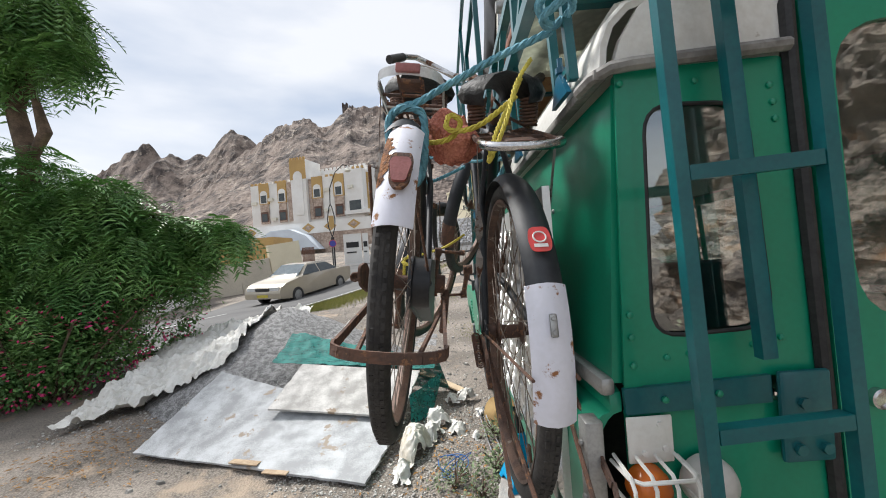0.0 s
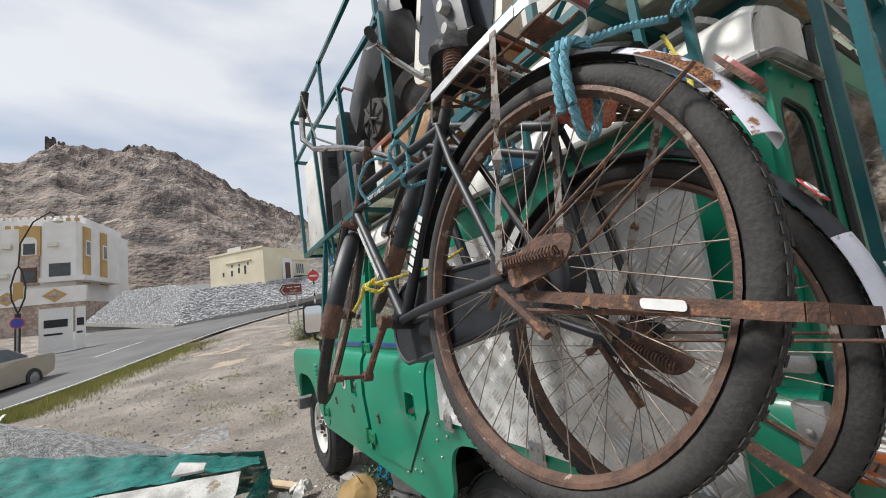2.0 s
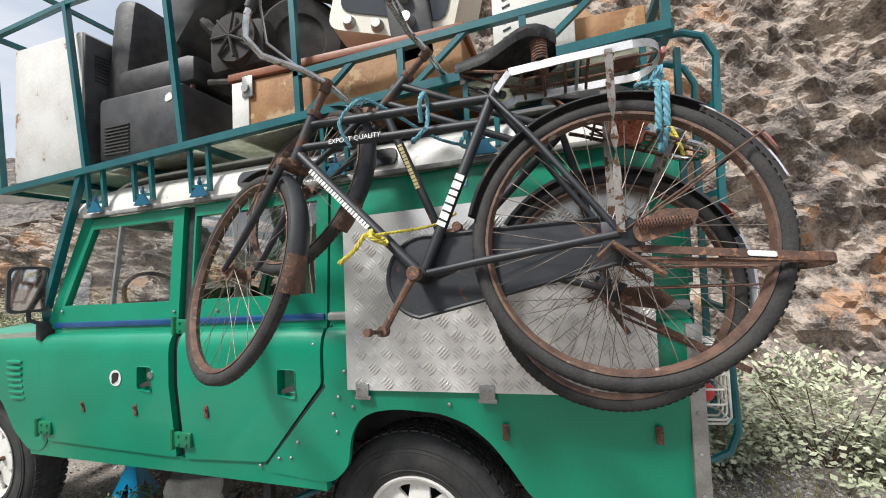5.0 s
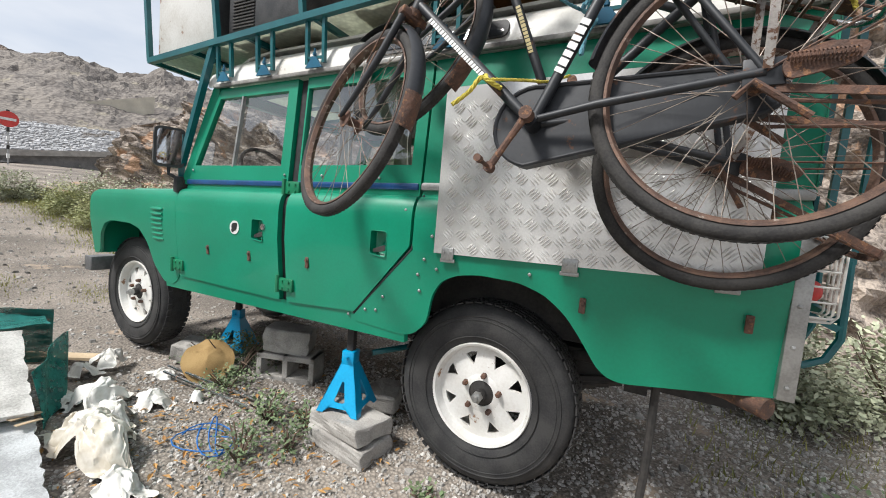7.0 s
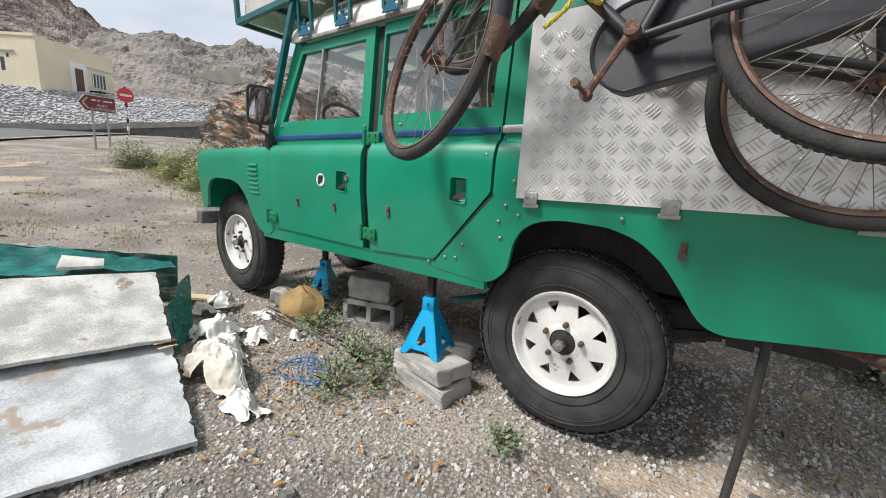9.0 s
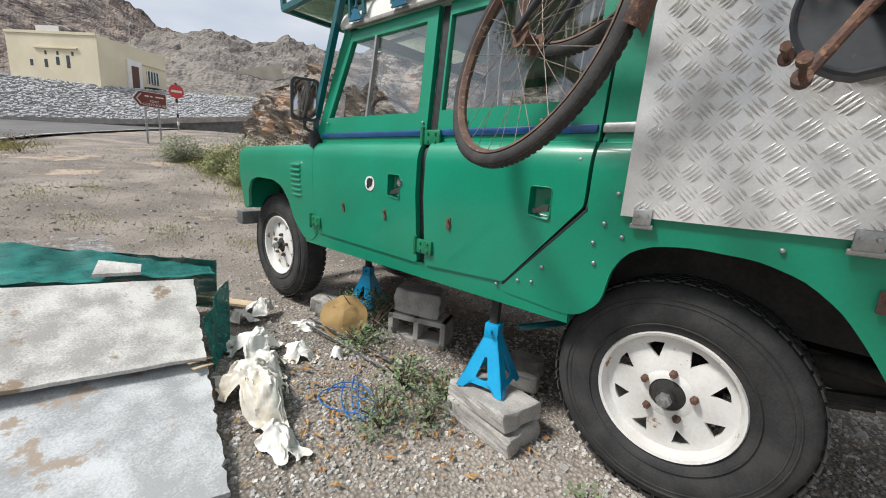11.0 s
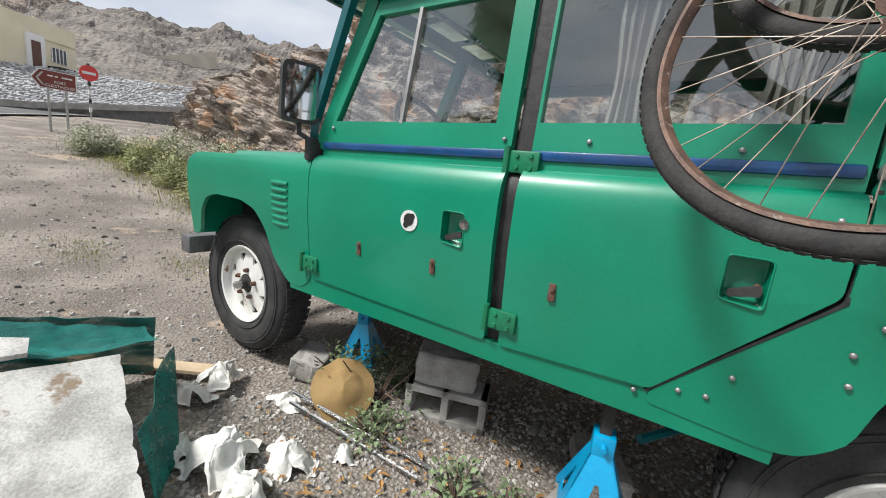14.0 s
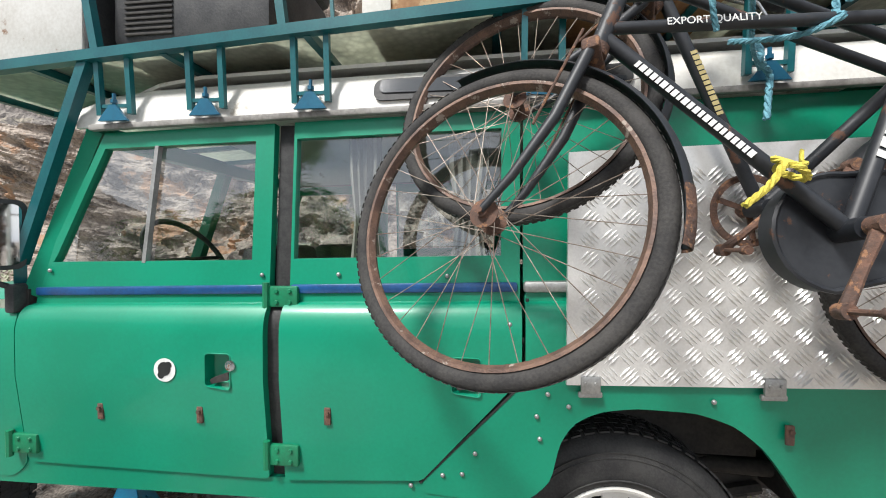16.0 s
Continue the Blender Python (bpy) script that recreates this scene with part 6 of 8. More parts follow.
whole("rag", bm, mat("faded_red_netting", (0.62, 0.24, 0.16), (0.40, 0.12, 0.08), 0.85, 0, 20, 160, 0.9, kind="cells"), "crumpled faded red netting rag under the saddle", "rag")


# ---- loose things on the ground ----
def axle_stand(label, m):
    """A four-footed pressed-steel stand: each side a plate with a three-cornered window and an arched foot."""
    st = thing("axle_stand", label, "jack stand", "axle stands under the vehicle")
    h, b, t = 0.235, 0.115, 0.034
    for k in range(4):
        bm = bmesh.new()
        turn = Matrix.Rotation(radians(90 * k), 4, "Z")

        def at(u, z, d):
            return turn @ Vector((u, -(b + (t - b) * z / h) + d, z))

        def wide(z):
            return b + (t - b) * z / h

        ol = [(-wide(0), 0), (-wide(0) + 0.036, 0), (-0.058, 0.028), (0.058, 0.028), (wide(0) - 0.036, 0), (wide(0), 0), (wide(0.12), 0.12), (t, h), (-t, h), (-wide(0.12), 0.12)]
        hole = [(-0.030, 0.060), (-0.022, 0.054), (-0.012, 0.052), (0.012, 0.052), (0.022, 0.054), (0.030, 0.060), (0.020, 0.095), (0.006, 0.150), (-0.006, 0.150), (-0.020, 0.095)]
        rings = [[bm.verts.new(at(u, z, d)) for u, z in ring] for ring, d in ((ol, 0), (hole, 0), (hole, 0.005), (ol, 0.005))]
        for p, q in zip(rings, rings[1:] + rings[:1]):
            for j in range(10):
                bm.faces.new((p[j], p[(j + 1) % 10], q[(j + 1) % 10], q[j]))
        bmesh.ops.recalc_face_normals(bm, faces=bm.faces)
        part("leg_plate", bm, BLUE_JACK, st, "bright blue pressed-steel side with a window", smooth=False)
    bm = bmesh.new()
    box(bm, (-0.036, -0.034, 0.225), (0.036, 0.034, 0.300), 0.006)
    part("collar", bm, BLUE_JACK, st)
    bm = bmesh.new()
    tube(bm, [(-0.06, 0, 0.268), (0.055, 0, 0.268)], 0.009, 8)
    lathe(bm, [(0.0, -0.004), (0.016, -0.004), (0.016, 0.004), (0.0, 0.004)], (0.058, 0, 0.268), (1, 0, 0), 12)
    part("pawl_pin", bm, BLUE_JACK, st)
    bm = bmesh.new()
    box(bm, (-0.020, -0.018, 0.20), (0.020, 0.018, 0.42), 0.003)
    box(bm, (-0.022, -0.05, 0.415), (0.022, 0.05, 0.44), 0.005)
    for k in range(8):
        box(bm, (0.018, -0.016, 0.305 + 0.014 * k), (0.027, 0.016, 0.312 + 0.014 * k))
    part("ratchet_post", bm, DARK, st, "black toothed post")
    bm = bmesh.new()
    prism(bm, [(-0.022, 0.165), (0.022, 0.165), (0.018, 0.205), (-0.018, 0.205)], lambda u, z, d: Vector((b + (t - b) * z / h + 0.0015 + d, u, z)), 0.001)
    part("warning_label", bm, DECAL_BLACK, st, "small black label")
    st.matrix_world = m
    return st


axle_stand("bright blue axle stand on concrete blocks", pose(0.145, 0.715, 0.160, 0, 0, 12))
axle_stand("darker blue axle stand under the front chassis", pose(0.56, 2.16, 0.03, 0, 0, 20))
bm = bmesh.new()
tube(bm, [(0.20, 0.62, 0.45), (0.62, 0.30, 0.50)], 0.016, 8)
whole("steel_bar", bm, TEAL, "teal steel bar wedged under the chassis", "bar")


def block(label, size, m, cores=False):
    bm = bmesh.new()
    x, y, z = (v / 2 for v in size)
    if cores:
        for lo, hi in (((-x, -y, -z), (x, -y + 0.035, z)), ((-x, y - 0.035, -z), (x, y, z)), ((-x, -y, -z), (-x + 0.035, y, z)), ((x - 0.035, -y, -z), (x, y, z)), ((-0.018, -y, -z), (0.018, y, z))):
            box(bm, lo, hi, 0.004)
    else:
        box(bm, (-x, -y, -z), (x, y, z), 0.012)
        bmesh.ops.subdivide_edges(bm, edges=bm.edges[:], cuts=3, use_grid_fill=True)
        for v in bm.verts:
            v.co += Vector((1, 1, 1)) * 0.012 * fbm(v.co.x * 14 + x * 99, v.co.y * 14, v.co.z * 14, 3)
    ob = whole("concrete_block", bm, CONCRETE, label, "block", "concrete blocks under the vehicle", smooth=False)
    ob.matrix_world = m
    return ob


block("rough grey concrete block under the blue axle stand", (0.38, 0.22, 0.085), pose(0.105, 0.665, 0.115, 0, 2, 80))
block("cracked grey concrete block stained with black tar", (0.39, 0.22, 0.095), pose(0.095, 0.650, 0.025, 0, -2, 84))
block("hollow concrete block standing on the gravel", (0.40, 0.18, 0.17), pose(0.46, 1.47, 0.09, 90, 0, -70) @ Matrix.Rotation(0, 4, "Z"), True)
block("rough concrete block stacked on a hollow block", (0.30, 0.18, 0.16), pose(0.47, 1.50, 0.265, 0, 4, -62))
block("stone wedge behind the front tyre", (0.26, 0.18, 0.12), pose(0.30, 2.30, 0.05, 8, 0, 30))
block("flat stone block under the chassis", (0.34, 0.20, 0.10), pose(0.55, 0.75, 0.05, 0, 6, 20))


def panel_board(label, corners, thick, material, seed):
    """A warped, chipped board through four corners."""
    bm = bmesh.new()
    A, B, C, D = (Vector(c) for c in corners)
    n = 26
    rows = []
    for i in range(n + 1):
        u = i / n
        r = []
        for j in range(n + 1):
            v = j / n
            uu, vv = u, v
            if i in (0, n):
                vv = v
                uu = u + (0.007 if i == 0 else -0.007) * abs(fbm(v * 22 + seed, seed, 0, 3)) * 2
            if j in (0, n):
                vv = v + (0.007 if j == 0 else -0.007) * abs(fbm(u * 22, seed * 2, 0, 3)) * 2
            p = A.lerp(B, uu).lerp(D.lerp(C, uu), vv)
            r.append(bm.verts.new(p + Vector((0, 0, 0.010 * fbm(p.x * 0.8 + seed, p.y * 0.8)))))
        rows.append(r)
    for a, b in zip(rows, rows[1:]):
        for j in range(n):
            bm.faces.new((a[j], a[j + 1], b[j + 1], b[j]))
    bmesh.ops.recalc_face_normals(bm, faces=bm.faces)
    if sum(f.normal.z for f in bm.faces) < 0:
        bmesh.ops.reverse_faces(bm, faces=bm.faces[:])
    bmesh.ops.solidify(bm, geom=bm.faces[:], thickness=thick)
    return whole("wooden_board", bm, material, label, "board", "boards over the gravel heap", smooth=False)


panel_board("large weathered grey-white board lying on the dirt", [(-3.10, 1.745, 0.03), (-0.90, 1.02, 0.03), (-0.70, 1.80, 0.10), (-2.78, 2.62, 0.45)], 0.02, BOARD_GREY, 1)
panel_board("peeling white plywood board over the gravel heap", [(-1.96, 1.90, 0.272), (-0.72, 1.76, 0.165), (-0.58, 2.36, 0.375), (-1.82, 2.46, 0.51)], 0.022, BOARD_WHITE, 5)
panel_board("pale broken board propped behind the others", [(-1.02, 2.42, 0.470), (-0.82, 2.40, 0.455), (-0.80, 2.47, 0.480), (-0.97, 2.55, 0.512)], 0.02, BOARD_WHITE, 9)
def splinter(label, a, b, w, d):
    bm = bmesh.new()
    bar(bm, a, b, w, d)
    return whole("wood_splinter", bm, PLY_EDGE, label, "splinter", "broken plywood layers", smooth=False)


PLY_EDGE = mat("raw_plywood_edge", (0.52, 0.40, 0.27), (0.36, 0.26, 0.17), 0.85, 0, 9, 70, 0.3)
splinter("torn plywood layer at the board's corner", (-0.80, 1.765, 0.158), (-0.69, 1.80, 0.140), 0.03, 0.004)
splinter("torn plywood layer sticking out of the board", (-0.79, 1.73, 0.140), (-0.70, 1.75, 0.128), 0.02, 0.004)
splinter("thin plywood scrap at the board's edge", (-2.05, 1.42, 0.055), (-1.80, 1.36, 0.05), 0.06, 0.008)
splinter("broken plywood chip on the sand", (-1.72, 1.26, 0.04), (-1.52, 1.22, 0.035), 0.05, 0.008)

# gravel heap with a sheet and a net over it
def heap_z(x, y):
    d = math.hypot((x + 2.6) / 1.75, (y - 4.05) / 1.75)
    return 0.98 * max(0, 1 - d) ** 0.85 + ground_z(x, y) - 0.03


bm = bmesh.new()
rows = []
for i in range(70):
    y = 2.3 + 3.5 * i / 69
    rows.append([bm.verts.new((x, y, heap_z(x, y) + 0.02 * fbm(x * 6, y * 6) + 0.012 * fbm(x * 25, y * 25, 2, 2))) for x in [-4.4 + 3.9 * j / 69 for j in range(70)]])
for a, b in zip(rows, rows[1:]):
    for j in range(69):
        bm.faces.new((a[j], a[j + 1], b[j + 1], b[j]))
whole("gravel_heap", bm, GRAVEL, "heap of grey gravel half covered by sheets", "gravel heap")


def cloth(name, label, place, nu, nv, material, fold, category, seed=0, thick=0.004):
    bm = bmesh.new()
    rows = []
    for i in range(nu + 1):
        r = []
        for j in range(nv + 1):
            p = Vector(place(i / nu, j / nv))
            q = p * 2.2
            r.append(bm.verts.new(p + Vector((0.4 * fold * fbm(q.x + seed, q.y, 1), 0.4 * fold * fbm(q.x, q.y + seed, 7), fold * abs(fbm(q.x * 1.3 + seed, q.y * 1.3)) + 0.42 * fold * abs(fbm(q.x * 4, q.y * 4 + seed))))))
        rows.append(r)
    for a, b in zip(rows, rows[1:]):
        for j in range(nv):
            bm.faces.new((a[j], a[j + 1], b[j + 1], b[j]))
    bmesh.ops.recalc_face_normals(bm, faces=bm.faces)
    bmesh.ops.solidify(bm, geom=bm.faces[:], thickness=thick)
    return whole(name, bm, material, label, category)


def on_heap(x, y, lift):
    return (x, y, max(heap_z(x, y), ground_z(x, y)) + lift)


def tarp_at(u, v):
    a = Vector((-4.6, 2.5, 0.02)).lerp(Vector((-2.95, 3.0, 0.14)), v)
    b = Vector((-5.3, 5.5, 0.30)).lerp(Vector((-2.7, 5.5, 0.70)), v)
    p = a.lerp(b, u)
    return (p.x, p.y, max(p.z + ground_z(p.x, p.y) * 0.6, heap_z(p.x, p.y) + 0.03))


cloth("tarpaulin", "crumpled white plastic tarpaulin over the gravel heap", tarp_at, 110, 110, SHEET, 0.17, "tarpaulin", 3, 0.002)


def net_at(u, v):
    """Netting over the near side of the heap, from its crest down to the boards."""
    x = -2.15 + 1.72 * u
    y = 3.05 - 0.52 * u - (0.57 - 0.44 * u) * v
    crest = 0.70 - 0.29 * u
    return (x, y, crest - (0.17 - 0.12 * u) * v + 0.03 * math.sin(3.0 * u + 1) * (1 - v) - 0.03 * math.sin(math.pi * v))


cloth("shade_net", "green shade netting draped over the gravel and boards", net_at, 70, 30, NET, 0.035, "netting", 8, 0.0015)
def net_end(u, v):
    """The net's end, hanging from the board's corner to the ground."""
    a = Vector((-0.66, 1.98, 0.26)).lerp(Vector((-0.374, 2.447, 0.30)), u)
    b = Vector((-0.67, 1.86, 0.01)).lerp(Vector((-0.455, 2.16, 0.01)), u)
    return a.lerp(b, v) + Vector((0.014 * math.sin(8 * u + 2 * v), -0.014 * math.sin(6 * u), 0.012 * math.sin(9 * u) * (1 - v)))


cloth("shade_net", "hanging end of the green netting beside the board", net_end, 30, 24, NET, 0.015, "netting", 2, 0.0015)
cloth("shade_net", "far side of the green netting falling to the sand", lambda u, v: (-2.15 + 1.76 * u + 0.1 * v, 3.05 - 0.52 * u + 0.30 * v, (0.70 - 0.29 * u) * (1 - v) + 0.01), 50, 20, NET, 0.03, "netting", 12, 0.0015)


def bag(label, c, size, seed, material=None):
    """A crumpled film bag: a domed sheet with sharp folds."""
    def place(u, v):
        a, r = u * 2 * math.pi, v * (1 + 0.25 * math.sin(3 * u * 2 * math.pi + seed) + 0.12 * math.sin(7 * u * 2 * math.pi))
        return (c[0] + size[0] * r * math.cos(a), c[1] + size[1] * r * math.sin(a), c[2] + size[2] * 1.3 * max(0, 1 - min(1, r) ** 2.4))
    bm = bmesh.new()
    nu, nv = 72, 26
    rows = []
    for j in range(nv + 1):
        r = []
        for i in range(nu):
            p = Vector(place(i / nu, j / nv))
            q = p * 9 + Vector((seed, 0, 0))
            f = 0.045 * abs(fbm(q.x, q.y, p.z * 6, 3)) - 0.02 + 0.016 * abs(fbm(q.x * 2.4, q.y * 2.4, p.z * 15, 2))
            r.append(bm.verts.new(p + Vector((0.035 * fbm(q.x, q.y, 5), 0.035 * fbm(q.x, q.y, 9), max(f, -p.z + c[2] - 0.0)))))
        rows.append(r)
    for x, y in zip(rows, rows[1:]):
        for i in range(nu):
            bm.faces.new((x[i], x[(i + 1) % nu], y[(i + 1) % nu], y[i]))
    bmesh.ops.recalc_face_normals(bm, faces=bm.faces)
    return whole("plastic_bag", bm, material or SHEET, label, "plastic bag", "rubbish bags on the ground")


DIRTY_FILM = mat("translucent_dirty_plastic", (0.70, 0.67, 0.60), (0.52, 0.47, 0.38), 0.35, 0, 8, 40, 0.3, spots=(0.42, 0.29, 0.14), spot_size=8, spot_at=0.66)
bag("crumpled translucent plastic bag full of dry leaves", (-0.60, 1.52, 0.02), (0.13, 0.26, 0.13), 1, DIRTY_FILM)
bag("torn white plastic sack on the gravel", (-0.66, 1.18, 0.0), (0.07, 0.17, 0.05), 4)
bag("white plastic bag crumpled on the dirt", (-0.42, 1.92, 0.02), (0.13, 0.12, 0.10), 7)
bag("white plastic bag wound with blue cord", (-0.46, 1.70, 0.02), (0.09, 0.13, 0.09), 31)
bag("torn strip of white plastic", (-0.23, 1.78, 0.0), (0.07, 0.12, 0.06), 11)
bag("white plastic bag near the front wheel", (-0.13, 2.50, 0.02), (0.10, 0.08, 0.07), 14)
bag("flattened white plastic bag", (-0.27, 2.48, 0.01), (0.07, 0.10, 0.05), 17)
bag("scrap of white plastic", (0.0, 2.12, 0.0), (0.05, 0.10, 0.03), 21)
bag("small torn scrap of white plastic", (-0.08, 1.62, 0.0), (0.03, 0.05, 0.035), 25)
bag("dirty white plastic scrap under the net", (-0.50, 2.15, 0.0), (0.07, 0.12, 0.05), 28)
bm = bmesh.new()
lathe(bm, [(0.0, 0.035), (0.06, 0.033), (0.085, 0.02), (0.11, 0.006), (0.15, 0.0), (0.155, 0.004), (0.112, 0.012), (0.088, 0.026), (0.062, 0.038), (0.0, 0.040)], (0.16, 1.90, 0.10), (-0.45, -0.55, 0.70), 32)
for v in bm.verts:
    v.co += Vector((0, 0, 0.02 * fbm(v.co.x * 9, v.co.y * 9)))
whole("straw_hat", bm, mat("tan_felt", (0.36, 0.24, 0.10), (0.28, 0.18, 0.07), 0.9, 0, 9, 140, 0.4), "dusty tan brimmed hat lying in the weeds", "hat")
for a, b in (((0.02, 2.10, 0.06), (0.10, 1.25, 0.02)), ((-0.03, 2.05, 0.05), (0.02, 1.32, 0.015))):
    bm = bmesh.new()
    tube(bm, [a, b], 0.009, 8)
    whole("metal_tube", bm, CHROME, "thin bare metal tube lying on the gravel", "tube", "metal tubes on the ground")
bm = bmesh.new()
bar(bm, (-0.85, 3.75, 0.02), (-0.12, 2.62, 0.03), 0.09, 0.018)
whole("plank", bm, mat("raw_pale_wood", (0.56, 0.44, 0.29), (0.45, 0.34, 0.22), 0.8, 0, 8, 60, 0.3), "pale raw timber plank on the sand", "plank")
bm = bmesh.new()
tube(bm, [(0.11, -0.66, 0.68), (0.12, -0.66, 0.34), (0.09, -0.64, 0.0)], 0.014, 8)
whole("prop_stick", bm, DARK, "dark metal rod standing under the rear overhang", "rod")
bm = bmesh.new()
for k in range(3):
    tube(bm, [(-0.30 + 0.10 * math.cos(a * 0.5 + k) + 0.03 * k, 1.2 + 0.16 * math.sin(a * 0.43 + 2 * k), 0.012 + 0.004 * k) for a in range(16)], 0.0035, 5)
whole("blue_cord", bm, mat("blue_cord_fibre", (0.02, 0.14, 0.42), (0.015, 0.1, 0.3), 0.7, 0, 20, 90, 0.2), "tangled thin blue cord on the gravel", "cord")


# ---- scattered stones, leaves and weeds ----
def scatter(name, count, where, size, material, label, category, leaf=False, squash=0.6):
    """Many small bodies in one mesh."""
    rng = random.Random(len(name) * 31 + count)
    verts, faces = [], []
    for _ in range(count):
        x, y = where(rng)
        s = size[0] + (size[1] - size[0]) * rng.random() ** 2.5
        z = ground_at(x, y)
        i0 = len(verts)
        if leaf:
            a, t = rng.random() * 6.28, rng.uniform(-0.5, 0.5)
            c, d = math.cos(a), math.sin(a)
            zz = z + 0.012 + 0.01 * rng.random()
            verts += [(x - c * s, y - d * s, zz), (x + d * s * 0.35, y - c * s * 0.35, zz + s * 0.25), (x + c * s, y + d * s, zz + s * t * 0.6), (x - d * s * 0.35, y + c * s * 0.35, zz + s * 0.2)]
            faces.append((i0, i0 + 1, i0 + 2, i0 + 3))
        else:
            for k in range(5):
                a = k * 1.257 + rng.uniform(-0.4, 0.4)
                r = s * rng.uniform(0.7, 1.15)
                verts.append((x + r * math.cos(a), y + r * math.sin(a), z - 0.3 * s))
            for k in range(5):
                a = k * 1.257 + rng.uniform(-0.3, 0.3)
                r = s * rng.uniform(0.35, 0.8)
                verts.append((x + r * math.cos(a), y + r * math.sin(a), z + s * squash * rng.uniform(0.6, 1.2)))
            for k in range(5):
                faces.append((i0 + k, i0 + (k + 1) % 5, i0 + 5 + (k + 1) % 5, i0 + 5 + k))
            faces.append(tuple(i0 + 5 + k for k in range(5)))
    me = bpy.data.meshes.new(name)
    me.from_pydata(verts, [], faces)
    me.materials.append(material)
    return tagged(new(name, me), label, category, kind="stuff")


def near_car(r):
    return (r.uniform(-1.6, 2.6), r.uniform(-2.2, 2.3))


scatter("gravel_stones", 42000, near_car, (0.0035, 0.017), STONE_BITS, "loose grey gravel round the vehicle", "gravel")
scatter("gravel_stones", 26000, lambda r: (r.uniform(-5, 6), 2.3 + 14 * r.random() ** 1.5), (0.004, 0.022), STONE_BITS, "loose stones over the dirt lot", "stones")
scatter("rubble", 700, lambda r: (r.uniform(-3, 3), r.uniform(-2, 10)), (0.014, 0.045), STONE_BITS, "scattered rubble on the dirt", "rubble")
DRY = mat("dry_leaf", (0.42, 0.24, 0.08), (0.30, 0.15, 0.05), 0.8, 0, 20, 60, 0.1, per_piece=0.4)
scatter("dry_leaves", 420, lambda r: (r.gauss(-0.20, 0.35), r.gauss(1.15, 0.5)), (0.012, 0.03), DRY, "fallen dry leaves on the gravel", "leaves", True)
scatter("dry_leaves", 500, lambda r: (r.gauss(-3.6, 0.5), r.gauss(1.9, 0.4)), (0.014, 0.035), DRY, "fallen yellow leaves on the dirt", "leaves", True)

LEAF = mat("tree_leaf", (0.075, 0.19, 0.05), (0.16, 0.30, 0.085), 0.42, 0, 2, 40, 0.1, per_piece=0.5)
LEAF_WEED = mat("grey_green_weed", (0.11, 0.16, 0.075), (0.17, 0.22, 0.11), 0.7, 0, 4, 40, 0.1, per_piece=0.45)
LEAF_PALE = mat("pale_shrub_leaf", (0.33, 0.36, 0.24), (0.45, 0.46, 0.33), 0.75, 0, 3, 40, 0.1, per_piece=0.4)
LEAF_VERGE = mat("yellow_green_shrub_leaf", (0.26, 0.29, 0.12), (0.38, 0.38, 0.20), 0.75, 0, 3, 40, 0.1, per_piece=0.4)
FLOWER = mat("magenta_flower", (0.55, 0.03, 0.16), (0.42, 0.02, 0.10), 0.6, 0, 9, 40, 0.1, per_piece=0.3)
GRASS = mat("dry_yellow_green_grass", (0.22, 0.24, 0.06), (0.33, 0.31, 0.10), 0.8, 0, 4, 40, 0.1, per_piece=0.4)
BARK = mat("grey_brown_bark", (0.16, 0.11, 0.075), (0.08, 0.055, 0.04), 0.95, 0, 8, 50, 0.8)


def leaves_mesh(lobes, count, size, seed, droop=0.3, pinnate=False, shell=0.55):
    """Leaves in and on the shell of ellipsoid lobes, each a folded blade."""
    rng = random.Random(seed)
    verts, faces = [], []
    vol = [(a[3] * a[4] * a[5]) ** 0.75 for a in lobes]
    for _ in range(count):
        cx, cy, cz, rx, ry, rz_ = rng.choices(lobes, vol)[0]
        d = Vector((rng.gauss(0, 1), rng.gauss(0, 1), rng.gauss(0, 1))).normalized()
        k = (shell + (1 - shell) * rng.random()) * (1 + 0.35 * fbm(d.x * 2 + cx, d.y * 2 + cy, d.z * 2))
        p = Vector((cx + d.x * rx * k, cy + d.y * ry * k, cz + d.z * rz_ * k))
        if fbm(p.x * 1.8, p.y * 1.8, p.z * 1.8 + seed, 2) < -0.30:
            continue
        a = rng.random() * 6.28
        out = (d + Vector((math.cos(a), math.sin(a), -droop - rng.random() * droop))).normalized()
        sd = out.cross(Vector((rng.uniform(-0.5, 0.5), rng.uniform(-0.5, 0.5), 1))).normalized()
        s = size * rng.uniform(0.6, 1.3)
        if pinnate:
            for j in range(7):
                c = p + out * s * (j * 0.32) + Vector((0, 0, -0.03 * s * j * j))
                for t in (-1, 1):
                    e = (sd * t + out * 0.5).normalized()
                    i0 = len(verts)
                    w = out * s * 0.11
                    verts += [tuple(c), tuple(c + e * s * 0.45 + w), tuple(c + e * s * 0.95 - Vector((0, 0, 0.12 * s))), tuple(c + e * s * 0.42 - w)]
                    faces.append((i0, i0 + 1, i0 + 2, i0 + 3))
        else:
            i0 = len(verts)
            verts += [tuple(p), tuple(p + out * s * 0.5 + sd * s * 0.3), tuple(p + out * s), tuple(p + out * s * 0.5 - sd * s * 0.3)]
            faces.append((i0, i0 + 1, i0 + 2, i0 + 3))
    me = bpy.data.meshes.new("leaves")
    me.from_pydata(verts, [], faces)
    return me


def leaf_part(name, me, material, parent, label=""):
    me.materials.append(material)
    ob = new(name, me)
    ob.parent = parent
    return tagged(ob, label)


